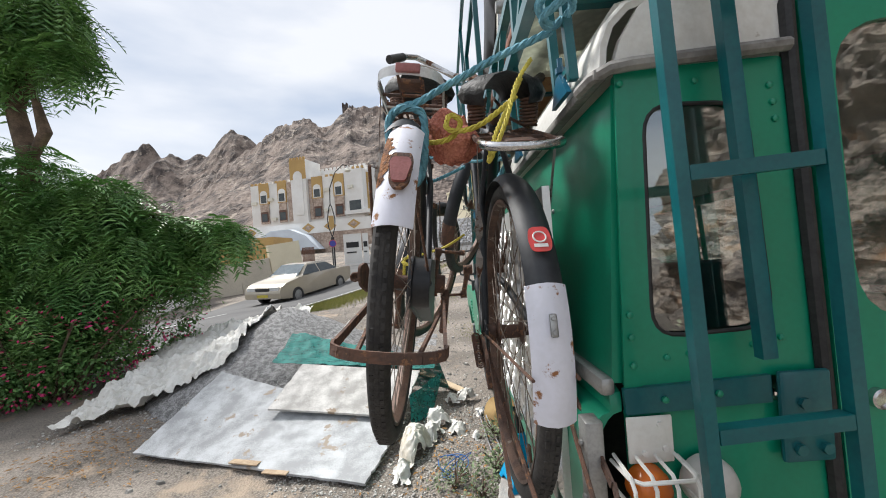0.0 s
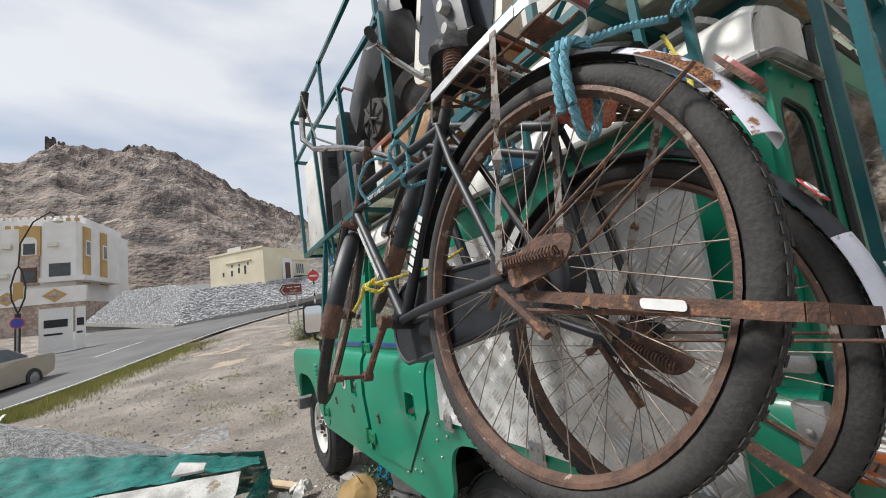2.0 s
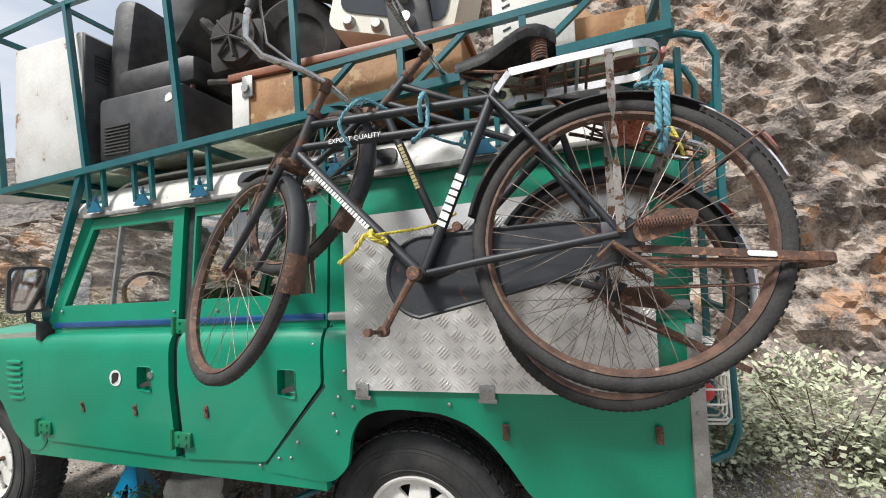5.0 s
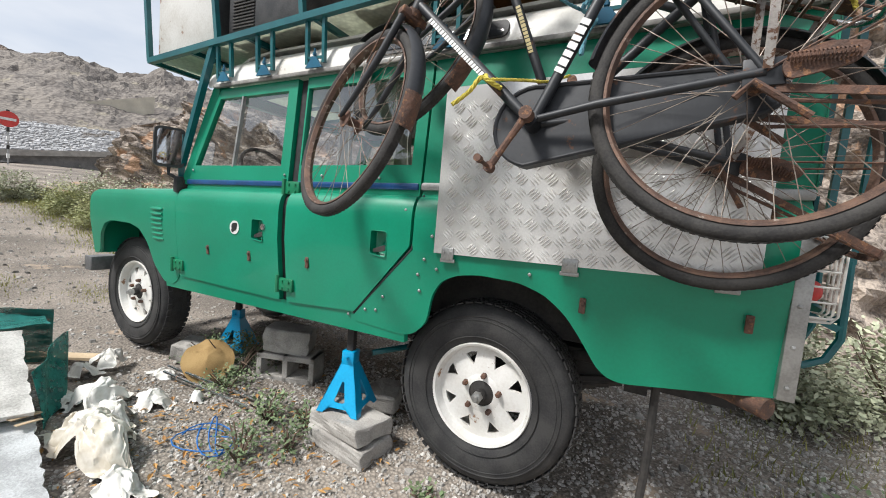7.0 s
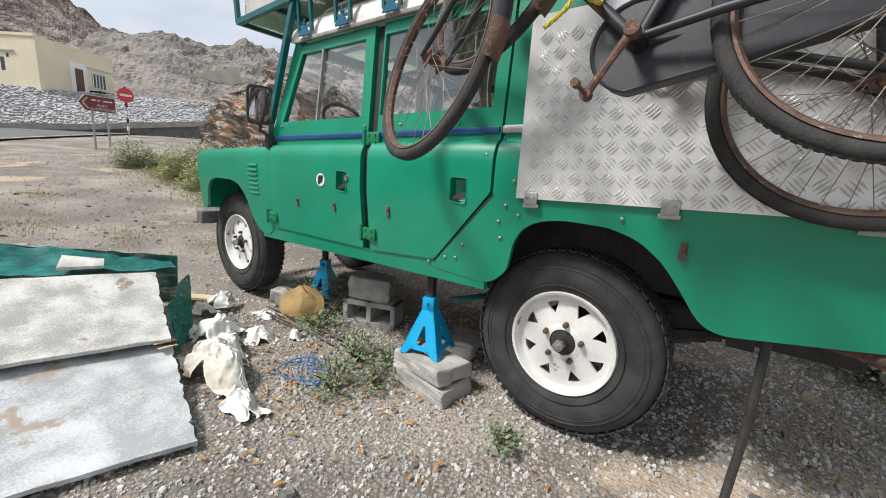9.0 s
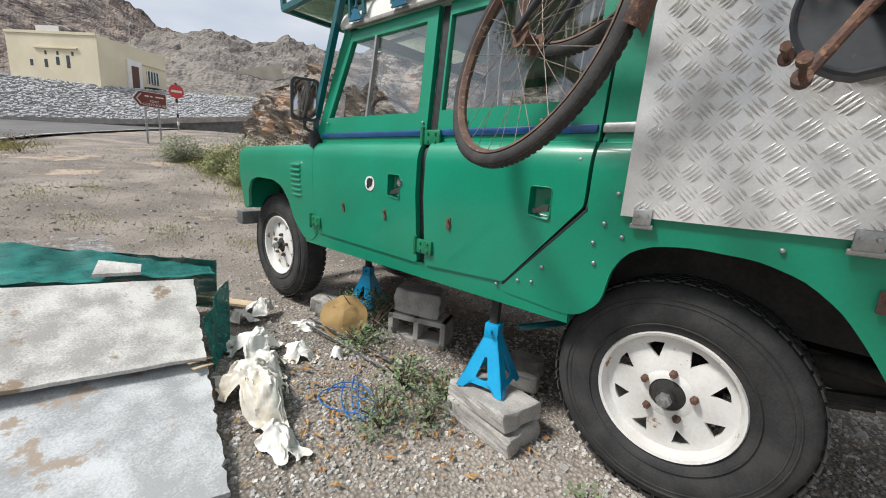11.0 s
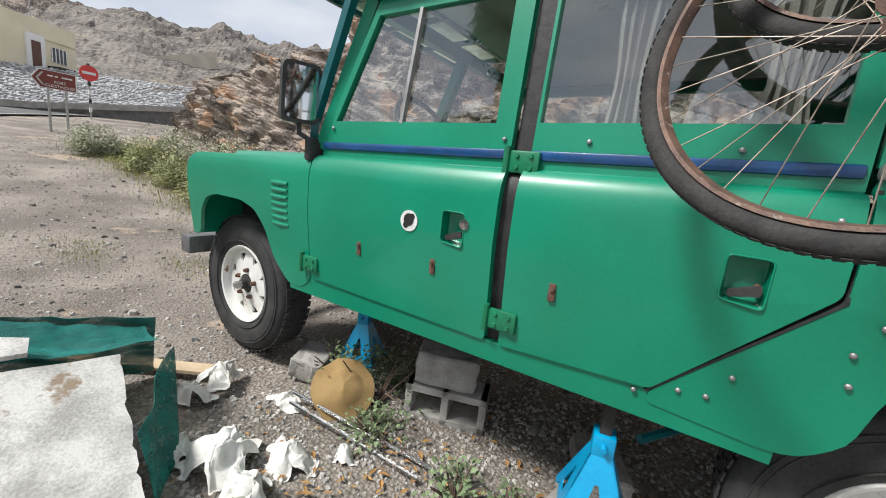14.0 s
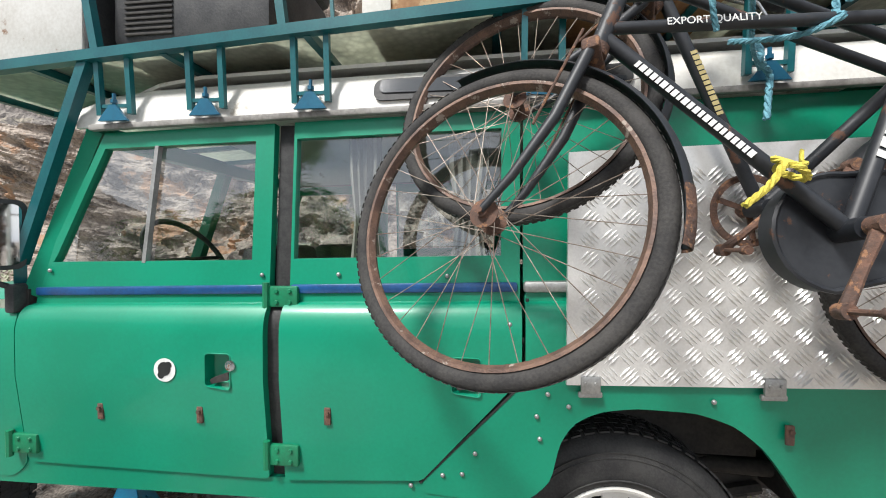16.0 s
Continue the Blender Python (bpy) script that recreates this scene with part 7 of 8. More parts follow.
def shrub(label, c, r, count, size, material, seed, flat=0.75, category="shrub"):
    sh = thing("shrub", label, category, "shrubs on the waste ground")
    z = ground_z(c[0], c[1])
    bm = bmesh.new()
    rng = random.Random(seed)
    for k in range(9):
        a = rng.random() * 6.28
        q = (c[0] + r * 0.6 * math.cos(a), c[1] + r * 0.6 * math.sin(a), z + r * rng.uniform(0.5, 1.1) * flat)
        tube(bm, [(c[0], c[1], z - 0.03), ((c[0] + q[0]) / 2, (c[1] + q[1]) / 2, z + r * 0.35), q], [0.008, 0.005, 0.003], 5)
    part("stem", bm, BARK, sh)
    leaf_part("leaves", leaves_mesh([(c[0], c[1], z + r * flat * 0.55, r, r, r * flat * 0.7), (c[0] + 0.5 * r, c[1] + 0.3 * r, z + r * 0.3, 0.6 * r, 0.6 * r, r * 0.4), (c[0] - 0.5 * r, c[1] - 0.2 * r, z + r * 0.3, 0.6 * r, 0.5 * r, r * 0.4)], count, size, seed, 0.05, shell=0.25), material, sh)
    return sh


for c, r, n, s, mt, lab in (((0.30, 1.80), 0.30, 1500, 0.028, LEAF_WEED, "dusty green weed beside the front jack"), ((0.10, 1.62), 0.16, 420, 0.022, LEAF_WEED, "low green weed beside the hat"), ((0.33, 2.12), 0.22, 700, 0.026, LEAF_WEED, "dusty weed behind the front tyre"), ((0.10, 0.95), 0.12, 300, 0.022, LEAF_WEED, "small upright weed beside the blocks"), ((0.02, 1.15), 0.16, 260, 0.03, LEAF_WEED, "small green weed in the gravel"), ((-0.28, 0.98), 0.17, 380, 0.022, LEAF_WEED, "low green weed among dry leaves"),
                            ((-0.10, 0.86), 0.12, 160, 0.025, LEAF_WEED, "low weed beside the blocks"), ((-0.08, 0.12), 0.09, 120, 0.028, LEAF_WEED, "small weed at the rear tyre"), ((0.35, -1.6), 0.4, 700, 0.03, LEAF_WEED, "sparse green weeds behind the vehicle")):
    shrub(lab, c, r, n, s, mt, int(c[0] * 100 + c[1] * 37) % 997)
for i, (c, r) in enumerate((((2.3, -1.5), 0.6), ((2.1, -2.3), 0.65), ((1.7, -3.4), 0.7), ((3.0, 0.2), 0.6), ((2.9, 4.6), 0.6), ((3.2, 6.2), 0.8), ((3.3, 7.6), 0.85), ((3.5, 9.0), 0.9), ((3.2, 11.0), 0.8), ((2.4, 12.8), 0.6))):
    shrub("pale grey-green desert shrub at the foot of the rocks", c, r, 7000, 0.05, LEAF_PALE, 300 + i, 0.95)
for i, (c, r) in enumerate((((2.65, 10.6), 0.70), ((2.6, 9.0), 0.68), ((2.45, 7.6), 0.55))):
    shrub("yellow-green grassy shrub on the verge before the rocks", c, r, 6000, 0.045, LEAF_VERGE, 340 + i, 0.8)
shrub("brown dry bush at the roadside", (-0.7, 15.0), 0.6, 800, 0.04, mat("dry_brush", (0.26, 0.2, 0.12), (0.34, 0.27, 0.17), 0.9, 0, 5, 40, 0.1, per_piece=0.4), 71)


def tufts(label, count, where, hgt, material):
    rng = random.Random(count)
    verts, faces = [], []
    for _ in range(count):
        x, y = where(rng)
        z = ground_at(x, y)
        a, h = rng.random() * 6.28, hgt * rng.uniform(0.4, 1.2)
        i0 = len(verts)
        lx, ly = rng.uniform(-0.5, 0.5) * h, rng.uniform(-0.5, 0.5) * h
        verts += [(x - 0.006 * math.cos(a), y - 0.006 * math.sin(a), z - 0.02), (x + 0.006 * math.cos(a), y + 0.006 * math.sin(a), z - 0.02), (x + lx, y + ly, z + h)]
        faces.append((i0, i0 + 1, i0 + 2))
    me = bpy.data.meshes.new("grass")
    me.from_pydata(verts, [], faces)
    me.materials.append(material)
    return tagged(new("grass", me), label, "grass", kind="stuff")


CL = [(-0.55, 6.6), (0.15, 5.7), (-1.9, 6.2), (0.75, 4.6), (-0.9, 8.4), (-0.2, 8.9)]
tufts("sparse tufts of yellow-green grass on the dirt", 2600, lambda r: (lambda c: (c[0] + r.gauss(0, 0.16), c[1] + r.gauss(0, 0.30)))(r.choice(CL)), 0.035, GRASS)
tufts("yellow-green verge grass along the road", 16000, lambda r: (lambda y: (road_edge(y) + 0.25 + abs(r.gauss(0, 0.55)), y))(r.uniform(9, 17)), 0.16, GRASS)
tufts("green grass at the foot of the rock slope", 22000, lambda r: (lambda y: (1.58 + 0.09 * y + r.gauss(0, 0.33) + 0.9 * r.random() ** 2, y))(r.uniform(4.5, 15)), 0.08, GRASS)
tufts("thin weeds behind the vehicle", 2600, lambda r: (r.uniform(0.4, 3.2), r.uniform(-4.5, -0.9)), 0.07, GRASS)

# the roadside tree and the flowering bush below it
tree = thing("tree", "large neem-like tree with drooping green foliage and gnarled trunk", "tree", at=(0, 0, 0))
bm = bmesh.new()
tube(bm, [(-7.4, 4.6, -0.6), (-7.3, 4.7, 1.0), (-7.15, 4.8, 2.4), (-7.2, 5.0, 3.6), (-7.5, 5.1, 4.6), (-7.3, 5.2, 5.6), (-6.9, 5.3, 6.4)], [0.24, 0.2, 0.17, 0.15, 0.14, 0.12, 0.08], 12)
tube(bm, [(-7.15, 4.8, 2.4), (-6.4, 5.0, 2.7), (-5.4, 5.3, 2.6), (-4.5, 5.6, 2.35)], [0.11, 0.08, 0.05, 0.02], 9)
tube(bm, [(-7.3, 4.7, 1.2), (-6.6, 4.6, 1.9), (-5.9, 4.7, 2.0)], [0.11, 0.07, 0.03], 9)
tube(bm, [(-7.45, 5.1, 4.6), (-7.0, 5.0, 5.3), (-6.5, 4.9, 5.8)], [0.09, 0.06, 0.02], 9)
tube(bm, [(-7.2, 5.0, 3.6), (-6.9, 5.0, 4.1), (-7.1, 5.0, 5.0)], [0.07, 0.10, 0.03], 9)
part("trunk", bm, BARK, tree)
lobes = [(-7.4, 5.0, 2.3, 1.5, 1.3, 1.45), (-6.2, 5.0, 1.8, 1.2, 1.0, 0.95), (-5.4, 5.3, 2.25, 0.85, 0.7, 0.5), (-4.35, 5.6, 2.2, 0.45, 0.4, 0.32), (-6.3, 5.0, 2.85, 0.9, 0.7, 0.45), (-5.1, 5.4, 1.75, 0.55, 0.5, 0.45), (-7.0, 4.6, 1.0, 1.3, 1.0, 0.8),
         (-7.0, 5.0, 6.2, 0.8, 0.7, 0.55), (-6.5, 5.0, 5.4, 0.4, 0.4, 0.35), (-7.6, 5.0, 5.4, 0.5, 0.5, 0.6), (-8.6, 4.5, 2.2, 1.3, 1.2, 1.3)]
leaf_part("crown", leaves_mesh(lobes, 15000, 0.17, 5, 0.5, True, 0.3), LEAF, tree, "drooping feathery green leaves")
bush = thing("flowering_bush", "dark green bougainvillea bush with magenta flowers", "bush")
bl = [(-6.3, 4.0, 0.45, 1.2, 0.8, 0.75), (-5.5, 4.7, 0.75, 0.6, 0.6, 0.8), (-7.4, 3.6, 0.4, 1.1, 0.8, 0.8), (-5.1, 5.3, 0.9, 0.4, 0.4, 0.7)]
leaf_part("foliage", leaves_mesh(bl, 24000, 0.06, 6, 0.2, False, 0.4), LEAF, bush)
tagged(leaf_part("flowers", leaves_mesh(bl, 2600, 0.06, 7, 0.1, False, 1.0), FLOWER, bush, "magenta flowers"), "magenta flowers", kind="stuff")
bm = bmesh.new()
for k in range(14):
    a = k * 0.9
    tube(bm, [(-6.3 + 0.1 * k % 0.5, 4.1, -0.4), (-6.2 + 0.7 * math.cos(a), 4.2 + 0.5 * math.sin(a), 0.5), (-6.1 + 1.1 * math.cos(a), 4.3 + 0.8 * math.sin(a), 1.0)], [0.02, 0.014, 0.006], 5)
part("stem", bm, BARK, bush)


# ---- rocks and hills ----
ROCK = mat("fractured_brown_rock", (0.43, 0.36, 0.30), (0.10, 0.084, 0.075), 0.9, 0, 2.4, 26, 1.0, spots=(0.40, 0.25, 0.16), spot_size=1.1, spot_at=0.57, bump_size=0.07)
HILL = mat("bare_brown_hillside", (0.255, 0.20, 0.165), (0.055, 0.044, 0.040), 0.95, 0, 0.11, 0.9, 1.0, spots=(0.30, 0.245, 0.195), spot_size=0.16, spot_at=0.585, bump_size=2.2)
SCREE = mat("dark_scree", (0.22, 0.195, 0.17), (0.115, 0.10, 0.09), 0.95, 0, 0.25, 2.5, 1.0, kind="cells", spots=(0.25, 0.22, 0.17), spot_size=0.3, spot_at=0.6, bump_size=0.3)


def cliff_top(y):
    return 9.0 - 4.9 * smooth_step(1.5, 6.0, y) - 1.2 * smooth_step(6.0, 9.0, y) - 2.9 * smooth_step(10.0, 14.0, y)


def rock_surface(name, label, us, vs, place, amp, seed, material):
    bm = bmesh.new()
    rows = []
    for u in us:
        r = []
        for v in vs:
            p = Vector(place(u, v))
            q = p * 0.55 + Vector((seed, 0, 0))
            cell = noise.voronoi(Vector((p.x * 1.1 + p.z * 0.5, p.y * 0.9, p.z * 1.7 - p.y * 0.6)))[0]
            cell2 = noise.voronoi(p * 3.1)[0]
            cell3 = noise.voronoi(Vector((p.y * 3.0 + p.z * 4.0, p.z * 9.0 - p.y * 5.0, p.x * 3.0)))[0]
            k = amp * (0.9 * noise.fractal(q, 1.0, 2.0, 5) + 0.45 * (cell[1] - cell[0]) + 0.26 * (cell2[1] - cell2[0]) + 0.16 * (cell3[1] - cell3[0]) + 0.10 * noise.fractal(p * 5.0, 1.0, 2.0, 3))
            r.append(bm.verts.new(p + Vector((-k, 0.3 * k, 0.25 * k))))
        rows.append(r)
    for a, b in zip(rows, rows[1:]):
        for j in range(len(vs) - 1):
            bm.faces.new((a[j], a[j + 1], b[j + 1], b[j]))
    return whole(name, bm, material, label, "rock face", kind="structure", smooth=False)


rock_surface("rock_face", "fractured brown and cream rock face beside the lot", [-9 + 26 * k / 470 for k in range(471)], [k / 150 for k in range(151)],
             lambda y, v: (3.5 + 0.35 * v * cliff_top(y) + 0.05 * abs(y) - (0.06 * (y - 12) if y > 12 else 0), y, ground_z(3.5, y) - 0.3 + v * (cliff_top(y) + 0.3)), 0.75, 3, ROCK)
rock_surface("rock_top", "rocky ground above the face", [-9 + 26 * k / 60 for k in range(61)], [k / 30 for k in range(31)],
             lambda y, v: (3.5 + 0.35 * cliff_top(y) + 0.05 * abs(y) - (0.06 * (y - 12) if y > 12 else 0) + 14 * v, y, ground_z(3.5, y) + cliff_top(y) + 2.2 * v - 0.05), 0.75, 3, ROCK)


def ridge(name, label, prof, y_base, y_crest, z_base, amp, material, n=170, m=46, seed=0, sharp=1.0):
    """A hill whose crest follows (x, z) pairs; it rises from y_base and falls away behind."""
    xs = [p[0] for p in prof]
    bm = bmesh.new()
    rows = []
    for i in range(n + 1):
        x = xs[0] + (xs[-1] - xs[0]) * i / n
        zc = float(np.interp(x, xs, [p[1] for p in prof]))
        r = []
        for j in range(m + 1):
            v = j / m * 1.25
            up = v if v <= 1 else 1 - (v - 1) * 2.2
            y = y_base + (y_crest - y_base) * v
            xx = x * (y / y_crest) if v <= 1 else x
            s = amp * 0.022
            q = Vector((xx / amp * 0.22 + seed, y / amp * 0.22, 0))
            k = noise.ridged_multi_fractal(q, 0.9, 2.1, 6, 1.0, 2.0) - 1.0
            z = z_base + (zc - z_base) * max(0, up) ** 0.9
            z += amp * 0.55 * k * (0.35 + min(1, up)) * (1 if v < 0.97 else 0.45)
            k2 = noise.ridged_multi_fractal(Vector((xx / amp * 0.9 + 3, y / amp * 0.6, seed)), 0.9, 2.0, 4, 1.0, 2.0) - 1.0
            z += amp * 0.22 * k2 * (0.3 + min(1, max(0, up)))
            r.append(bm.verts.new((xx, y, z)))
        rows.append(r)
    for a, b in zip(rows, rows[1:]):
        for j in range(m):
            bm.faces.new((a[j], b[j], b[j + 1], a[j + 1]))
    return whole(name, bm, material, label, "hill", kind="structure", smooth=False)


ridge("backdrop_hill", "bare brown rocky hill above the houses", [(-180, 40), (-140, 66), (-105, 84), (-92, 90), (-84, 91), (-74, 86), (-58, 95), (-44, 94), (-27, 98), (-8, 95), (2, 90), (20, 79), (41, 67), (60, 57), (85, 46), (130, 30)], 78, 260, 4, 11, HILL, 320, 90, 2)
ridge("backdrop_mountain", "jagged grey-brown mountains in the distance", [(-760, 60), (-520, 75), (-400, 85), (-330, 112), (-294, 124), (-262, 106), (-240, 112), (-209, 133), (-188, 118), (-160, 100), (-120, 80), (0, 50)], 290, 400, 5, 22, HILL, 260, 44, 5)
ridge("backdrop_scree", "dark scree hillside behind the guesthouse", [(4, 8), (12, 14), (22, 19.5), (30, 22.5), (38, 21.5), (46, 25), (54, 24.5), (70, 28), (110, 30), (190, 30)], 38, 90, 4.4, 2.2, SCREE, 260, 60, 9)

for x, y, z, w, hh in ((-59, 258, 92, 3.5, 9), (-55, 258, 92, 2.5, 7.5), (-27, 259, 94, 3, 7)):
    ft = thing("watch_tower", "small ruined stone watch tower on the ridge", "tower", "towers on the ridge")
    bm = bmesh.new()
    box(bm, (x - w / 2, y - w / 2, z), (x + w / 2, y + w / 2, z + hh))
    for k in (-1, 1):
        box(bm, (x + k * w * 0.34 - w * 0.14, y - w / 2, z + hh), (x + k * w * 0.34 + w * 0.14, y + w / 2, z + hh + w * 0.3))
    part("masonry", bm, HILL, ft, smooth=False)

# ---- walls, houses and street furniture ----
CREAM_WALL = mat("cream_render", (0.74, 0.67, 0.50), (0.66, 0.59, 0.43), 0.9, 0, 0.7, 25, 0.2, spots=(0.5, 0.42, 0.3), spot_size=1.0, spot_at=0.68)
GREY_WALL = mat("stained_cream_wall", (0.58, 0.53, 0.43), (0.44, 0.40, 0.33), 0.9, 0, 0.8, 20, 0.3, spots=(0.33, 0.29, 0.24), spot_size=1.3, spot_at=0.64)
WHITE_WALL = mat("white_render", (0.78, 0.77, 0.74), (0.68, 0.66, 0.62), 0.85, 0, 0.5, 20, 0.1)
TAN = mat("ochre_render", (0.50, 0.33, 0.13), (0.43, 0.28, 0.11), 0.9, 0, 0.6, 20, 0.1)
STONEWORK = mat("brown_stone_cladding", (0.50, 0.40, 0.33), (0.30, 0.225, 0.18), 0.9, 0, 1.0, 3.0, 0.6, kind="cells", bump_size=0.05)
PITCHING = mat("pitched_stone", (0.47, 0.47, 0.475), (0.34, 0.34, 0.345), 0.9, 0, 2, 30, 0.5, per_piece=0.5, spots=(0.2, 0.18, 0.16), spot_size=0.4, spot_at=0.62)
WINDOW_DARK = mat("dark_window_glass", (0.03, 0.04, 0.045), (0.05, 0.06, 0.06), 0.1, 0, 2, 20, 0)
BROWN_WOOD = mat("brown_shutter", (0.12, 0.05, 0.03), (0.09, 0.04, 0.025), 0.6, 0, 5, 30, 0.1)

big = thing("hotel_building", "white and ochre three-storey building with crenellated roofline", "building")


def bx(name, lo, hi, material, parent, label="", bevel=0.0):
    bm = bmesh.new()
    box(bm, lo, hi, bevel)
    return part(name, bm, material, parent, label, smooth=False)


bx("main_block", (-31.7, 62, 4.0), (-12.8, 76, 15.0), WHITE_WALL, big)
bx("right_block", (-15.6, 61.9, 4.0), (-12.75, 76, 15.7), WHITE_WALL, big)
bx("tower", (-24.0, 61.2, 4.0), (-21.5, 66, 18.3), WHITE_WALL, big, "white stair tower with an ochre crown")
bx("tower_crown", (-24.05, 61.14, 15.0), (-21.45, 61.3, 18.32), TAN, big, "ochre crown of the tower")
bx("rear_block", (-21.5, 66, 4.0), (-13.5, 76, 17.0), WHITE_WALL, big)
bm = bmesh.new()
prism(bm, [(-23.5, 9.0), (-22.0, 9.0), (-22.0, 15.4)] + [(-22.75 + 0.75 * math.cos(radians(t)), 15.4 + 0.95 * math.sin(radians(t))) for t in range(0, 181, 18)] + [(-23.5, 15.4)], lambda a, b, d: Vector((a, 61.06 + d, b)), 0.2)
part("arched_panel", bm, WHITE_WALL, big)
for x0, x1 in ((-30.1, -28.4), (-26.8, -25.3), (-20.9, -19.2), (-17.4, -15.7)):
    bx("ochre_panel", (x0, 61.75, 11.55), (x1, 62.1, 15.2), TAN, big)
    xm = (x0 + x1) / 2
    bx("stone_infill", (x0 + 0.1, 61.76, 8.2), (x1 - 0.1, 61.95, 11.6), STONEWORK, big)
    bm = bmesh.new()
    prism(bm, [(xm - 0.62, 13.3)] + [(xm + 0.62 * math.cos(radians(t)), 13.3 + 0.62 * math.sin(radians(t))) for t in range(0, 181, 20)], lambda a, b, d: Vector((a, 61.7 + d, b)), 0.06)
    part("arch", bm, WHITE_WALL, big, "white blind arch over the window")
    for z0, z1 in ((11.7, 13.1), (8.5, 9.9)):
        fr = bx("window_frame", (xm - 0.62, 61.68, z0), (xm + 0.62, 61.9, z1 + 0.35), WHITE_WALL if z0 > 10 else BROWN_WOOD, big)
        bx("pane", (xm - 0.48, 61.66, z0 + 0.1), (xm + 0.48, 61.7, z1), WINDOW_DARK, fr)
for x0, x1 in ((-25.1, -24.1), (-21.4, -20.9)):
    bx("stone_strip", (x0, 61.8, 8.2), (x1, 62.05, 14.9), STONEWORK, big)
for x, z in ((-28.0, 12.0), (-27.6, 8.6), (-18.4, 12.6), (-14.6, 12.6), (-31.0, 11.6), (-18.6, 9.2)):
    bx("air_conditioner", (x - 0.40, 61.5, z), (x + 0.40, 62.0, z + 0.5), CREAM, big)
for k in range(27):
    x = -31.6 + 0.72 * k
    if not -24.1 < x < -21.4:
        bx("merlon", (x, 61.95, 15.0 if x < -15.6 else 15.7), (x + 0.34, 62.25, 15.38 if x < -15.6 else 16.1), WHITE_WALL if (k // 3) % 2 else TAN, big)
for k in range(5):
    bx("merlon", (-24.0 + 0.55 * k, 61.2, 18.3), (-23.72 + 0.55 * k, 61.5, 18.7), TAN, big)
for k in range(11):
    bx("merlon", (-21.4 + 0.72 * k, 66, 17.0), (-21.06 + 0.72 * k, 66.3, 17.4), WHITE_WALL, big)
for y0, y1 in ((63.4, 65.0), (67.6, 69.2)):
    bx("ochre_panel", (-12.78, y0, 8.2), (-12.6, y1, 15.3), TAN, big)
    fr = bx("window_frame", (-12.62, y0 + 0.3, 11.6), (-12.52, y1 - 0.3, 13.6), WHITE_WALL, big)
    bx("pane", (-12.53, y0 + 0.42, 11.8), (-12.50, y1 - 0.42, 13.4), WINDOW_DARK, fr)
bal = bx("balcony", (-15.4, 60.9, 8.3), (-11.6, 70, 8.9), WHITE_WALL, big)
bx("balcony_opening", (-15.0, 61.85, 8.9), (-13.2, 61.95, 10.6), WINDOW_DARK, big)
bx("podium", (-34, 58.5, 1.5), (-10.6, 64, 5.6), STONEWORK, big, "brown stone retaining podium")
bx("podium_wall", (-34, 58.4, 5.6), (-10.5, 58.8, 7.4), WHITE_WALL, big)
for x in (-29.5, -20.0, -16.6, -13.0):
    bm = bmesh.new()
    prism(bm, [(x - 1.0, 6.5), (x, 5.75), (x + 1.0, 6.5), (x, 7.25)], lambda a, b, d: Vector((a, 58.36 + d, b)), 0.06)
    part("diamond", bm, TAN, big)
    bm = bmesh.new()
    prism(bm, [(x - 0.55, 6.5), (x, 6.08), (x + 0.55, 6.5), (x, 6.92)], lambda a, b, d: Vector((a, 58.32 + d, b)), 0.06)
    part("diamond_stone", bm, STONEWORK, big)
bm = bmesh.new()
prism(bm, [(-29.6, 3.0), (-17.6, 3.0), (-19.5, 5.2), (-22.0, 6.4), (-25.0, 6.4), (-27.5, 5.0)], lambda a, b, d: Vector((a, 56.6 + d, b)), 1.8)
part("stairs", bm, mat("pale_blue_render", (0.62, 0.68, 0.74), (0.55, 0.6, 0.66), 0.85, 0, 0.6, 20, 0.1), big, "pale blue double stair")

big.matrix_world = Matrix.Translation((-12.8, 62, 0)) @ Matrix.Rotation(radians(-14), 4, "Z") @ Matrix.Diagonal((1.13, 1, 1, 1)) @ Matrix.Translation((12.8, -62, 0))

# guesthouse: a plan square to its corner
hs = thing("guesthouse", "cream flat-roofed single-storey house above the stone slope", "house")
C0, LX, RX = Vector((3.8, 32.0)), Vector((-3.46, 5.0)), Vector((3.97, 2.5))
lu, ru = LX.normalized(), RX.normalized()


def on_wall(side, a, z, off):
    """A place on the left (0) or right (1) wall, a metres from the corner."""
    d, nrm = (lu, Vector((-lu.y, lu.x)) * 1) if side == 0 else (ru, Vector((ru.y, -ru.x)))
    if side == 0:
        nrm = Vector((-ru.x, -ru.y))
    else:
        nrm = Vector((-lu.x, -lu.y))
    p = C0 + d * a + nrm * off
    return Vector((p.x, p.y, z))


bm = bmesh.new()
q = [C0, C0 + RX * 1.02, C0 + RX * 1.02 + LX, C0 + LX]
prism(bm, [tuple(p) for p in q], lambda a, b, d: Vector((a, b, 3.6 + d)), 3.35)
part("wall", bm, CREAM_WALL, hs)


def wall_box(name, side, a0, a1, z0, z1, thick, material, label=""):
    bm = bmesh.new()
    vs = [bm.verts.new(on_wall(side, a, z, o)) for o in (-0.02, thick) for a, z in ((a0, z0), (a1, z0), (a1, z1), (a0, z1))]
    for f in ((3, 2, 1, 0), (4, 5, 6, 7), (0, 1, 5, 4), (1, 2, 6, 5), (2, 3, 7, 6), (3, 0, 4, 7)):
        bm.faces.new([vs[k] for k in f])
    bmesh.ops.recalc_face_normals(bm, faces=bm.faces)
    return part(name, bm, material, hs, label, smooth=False)


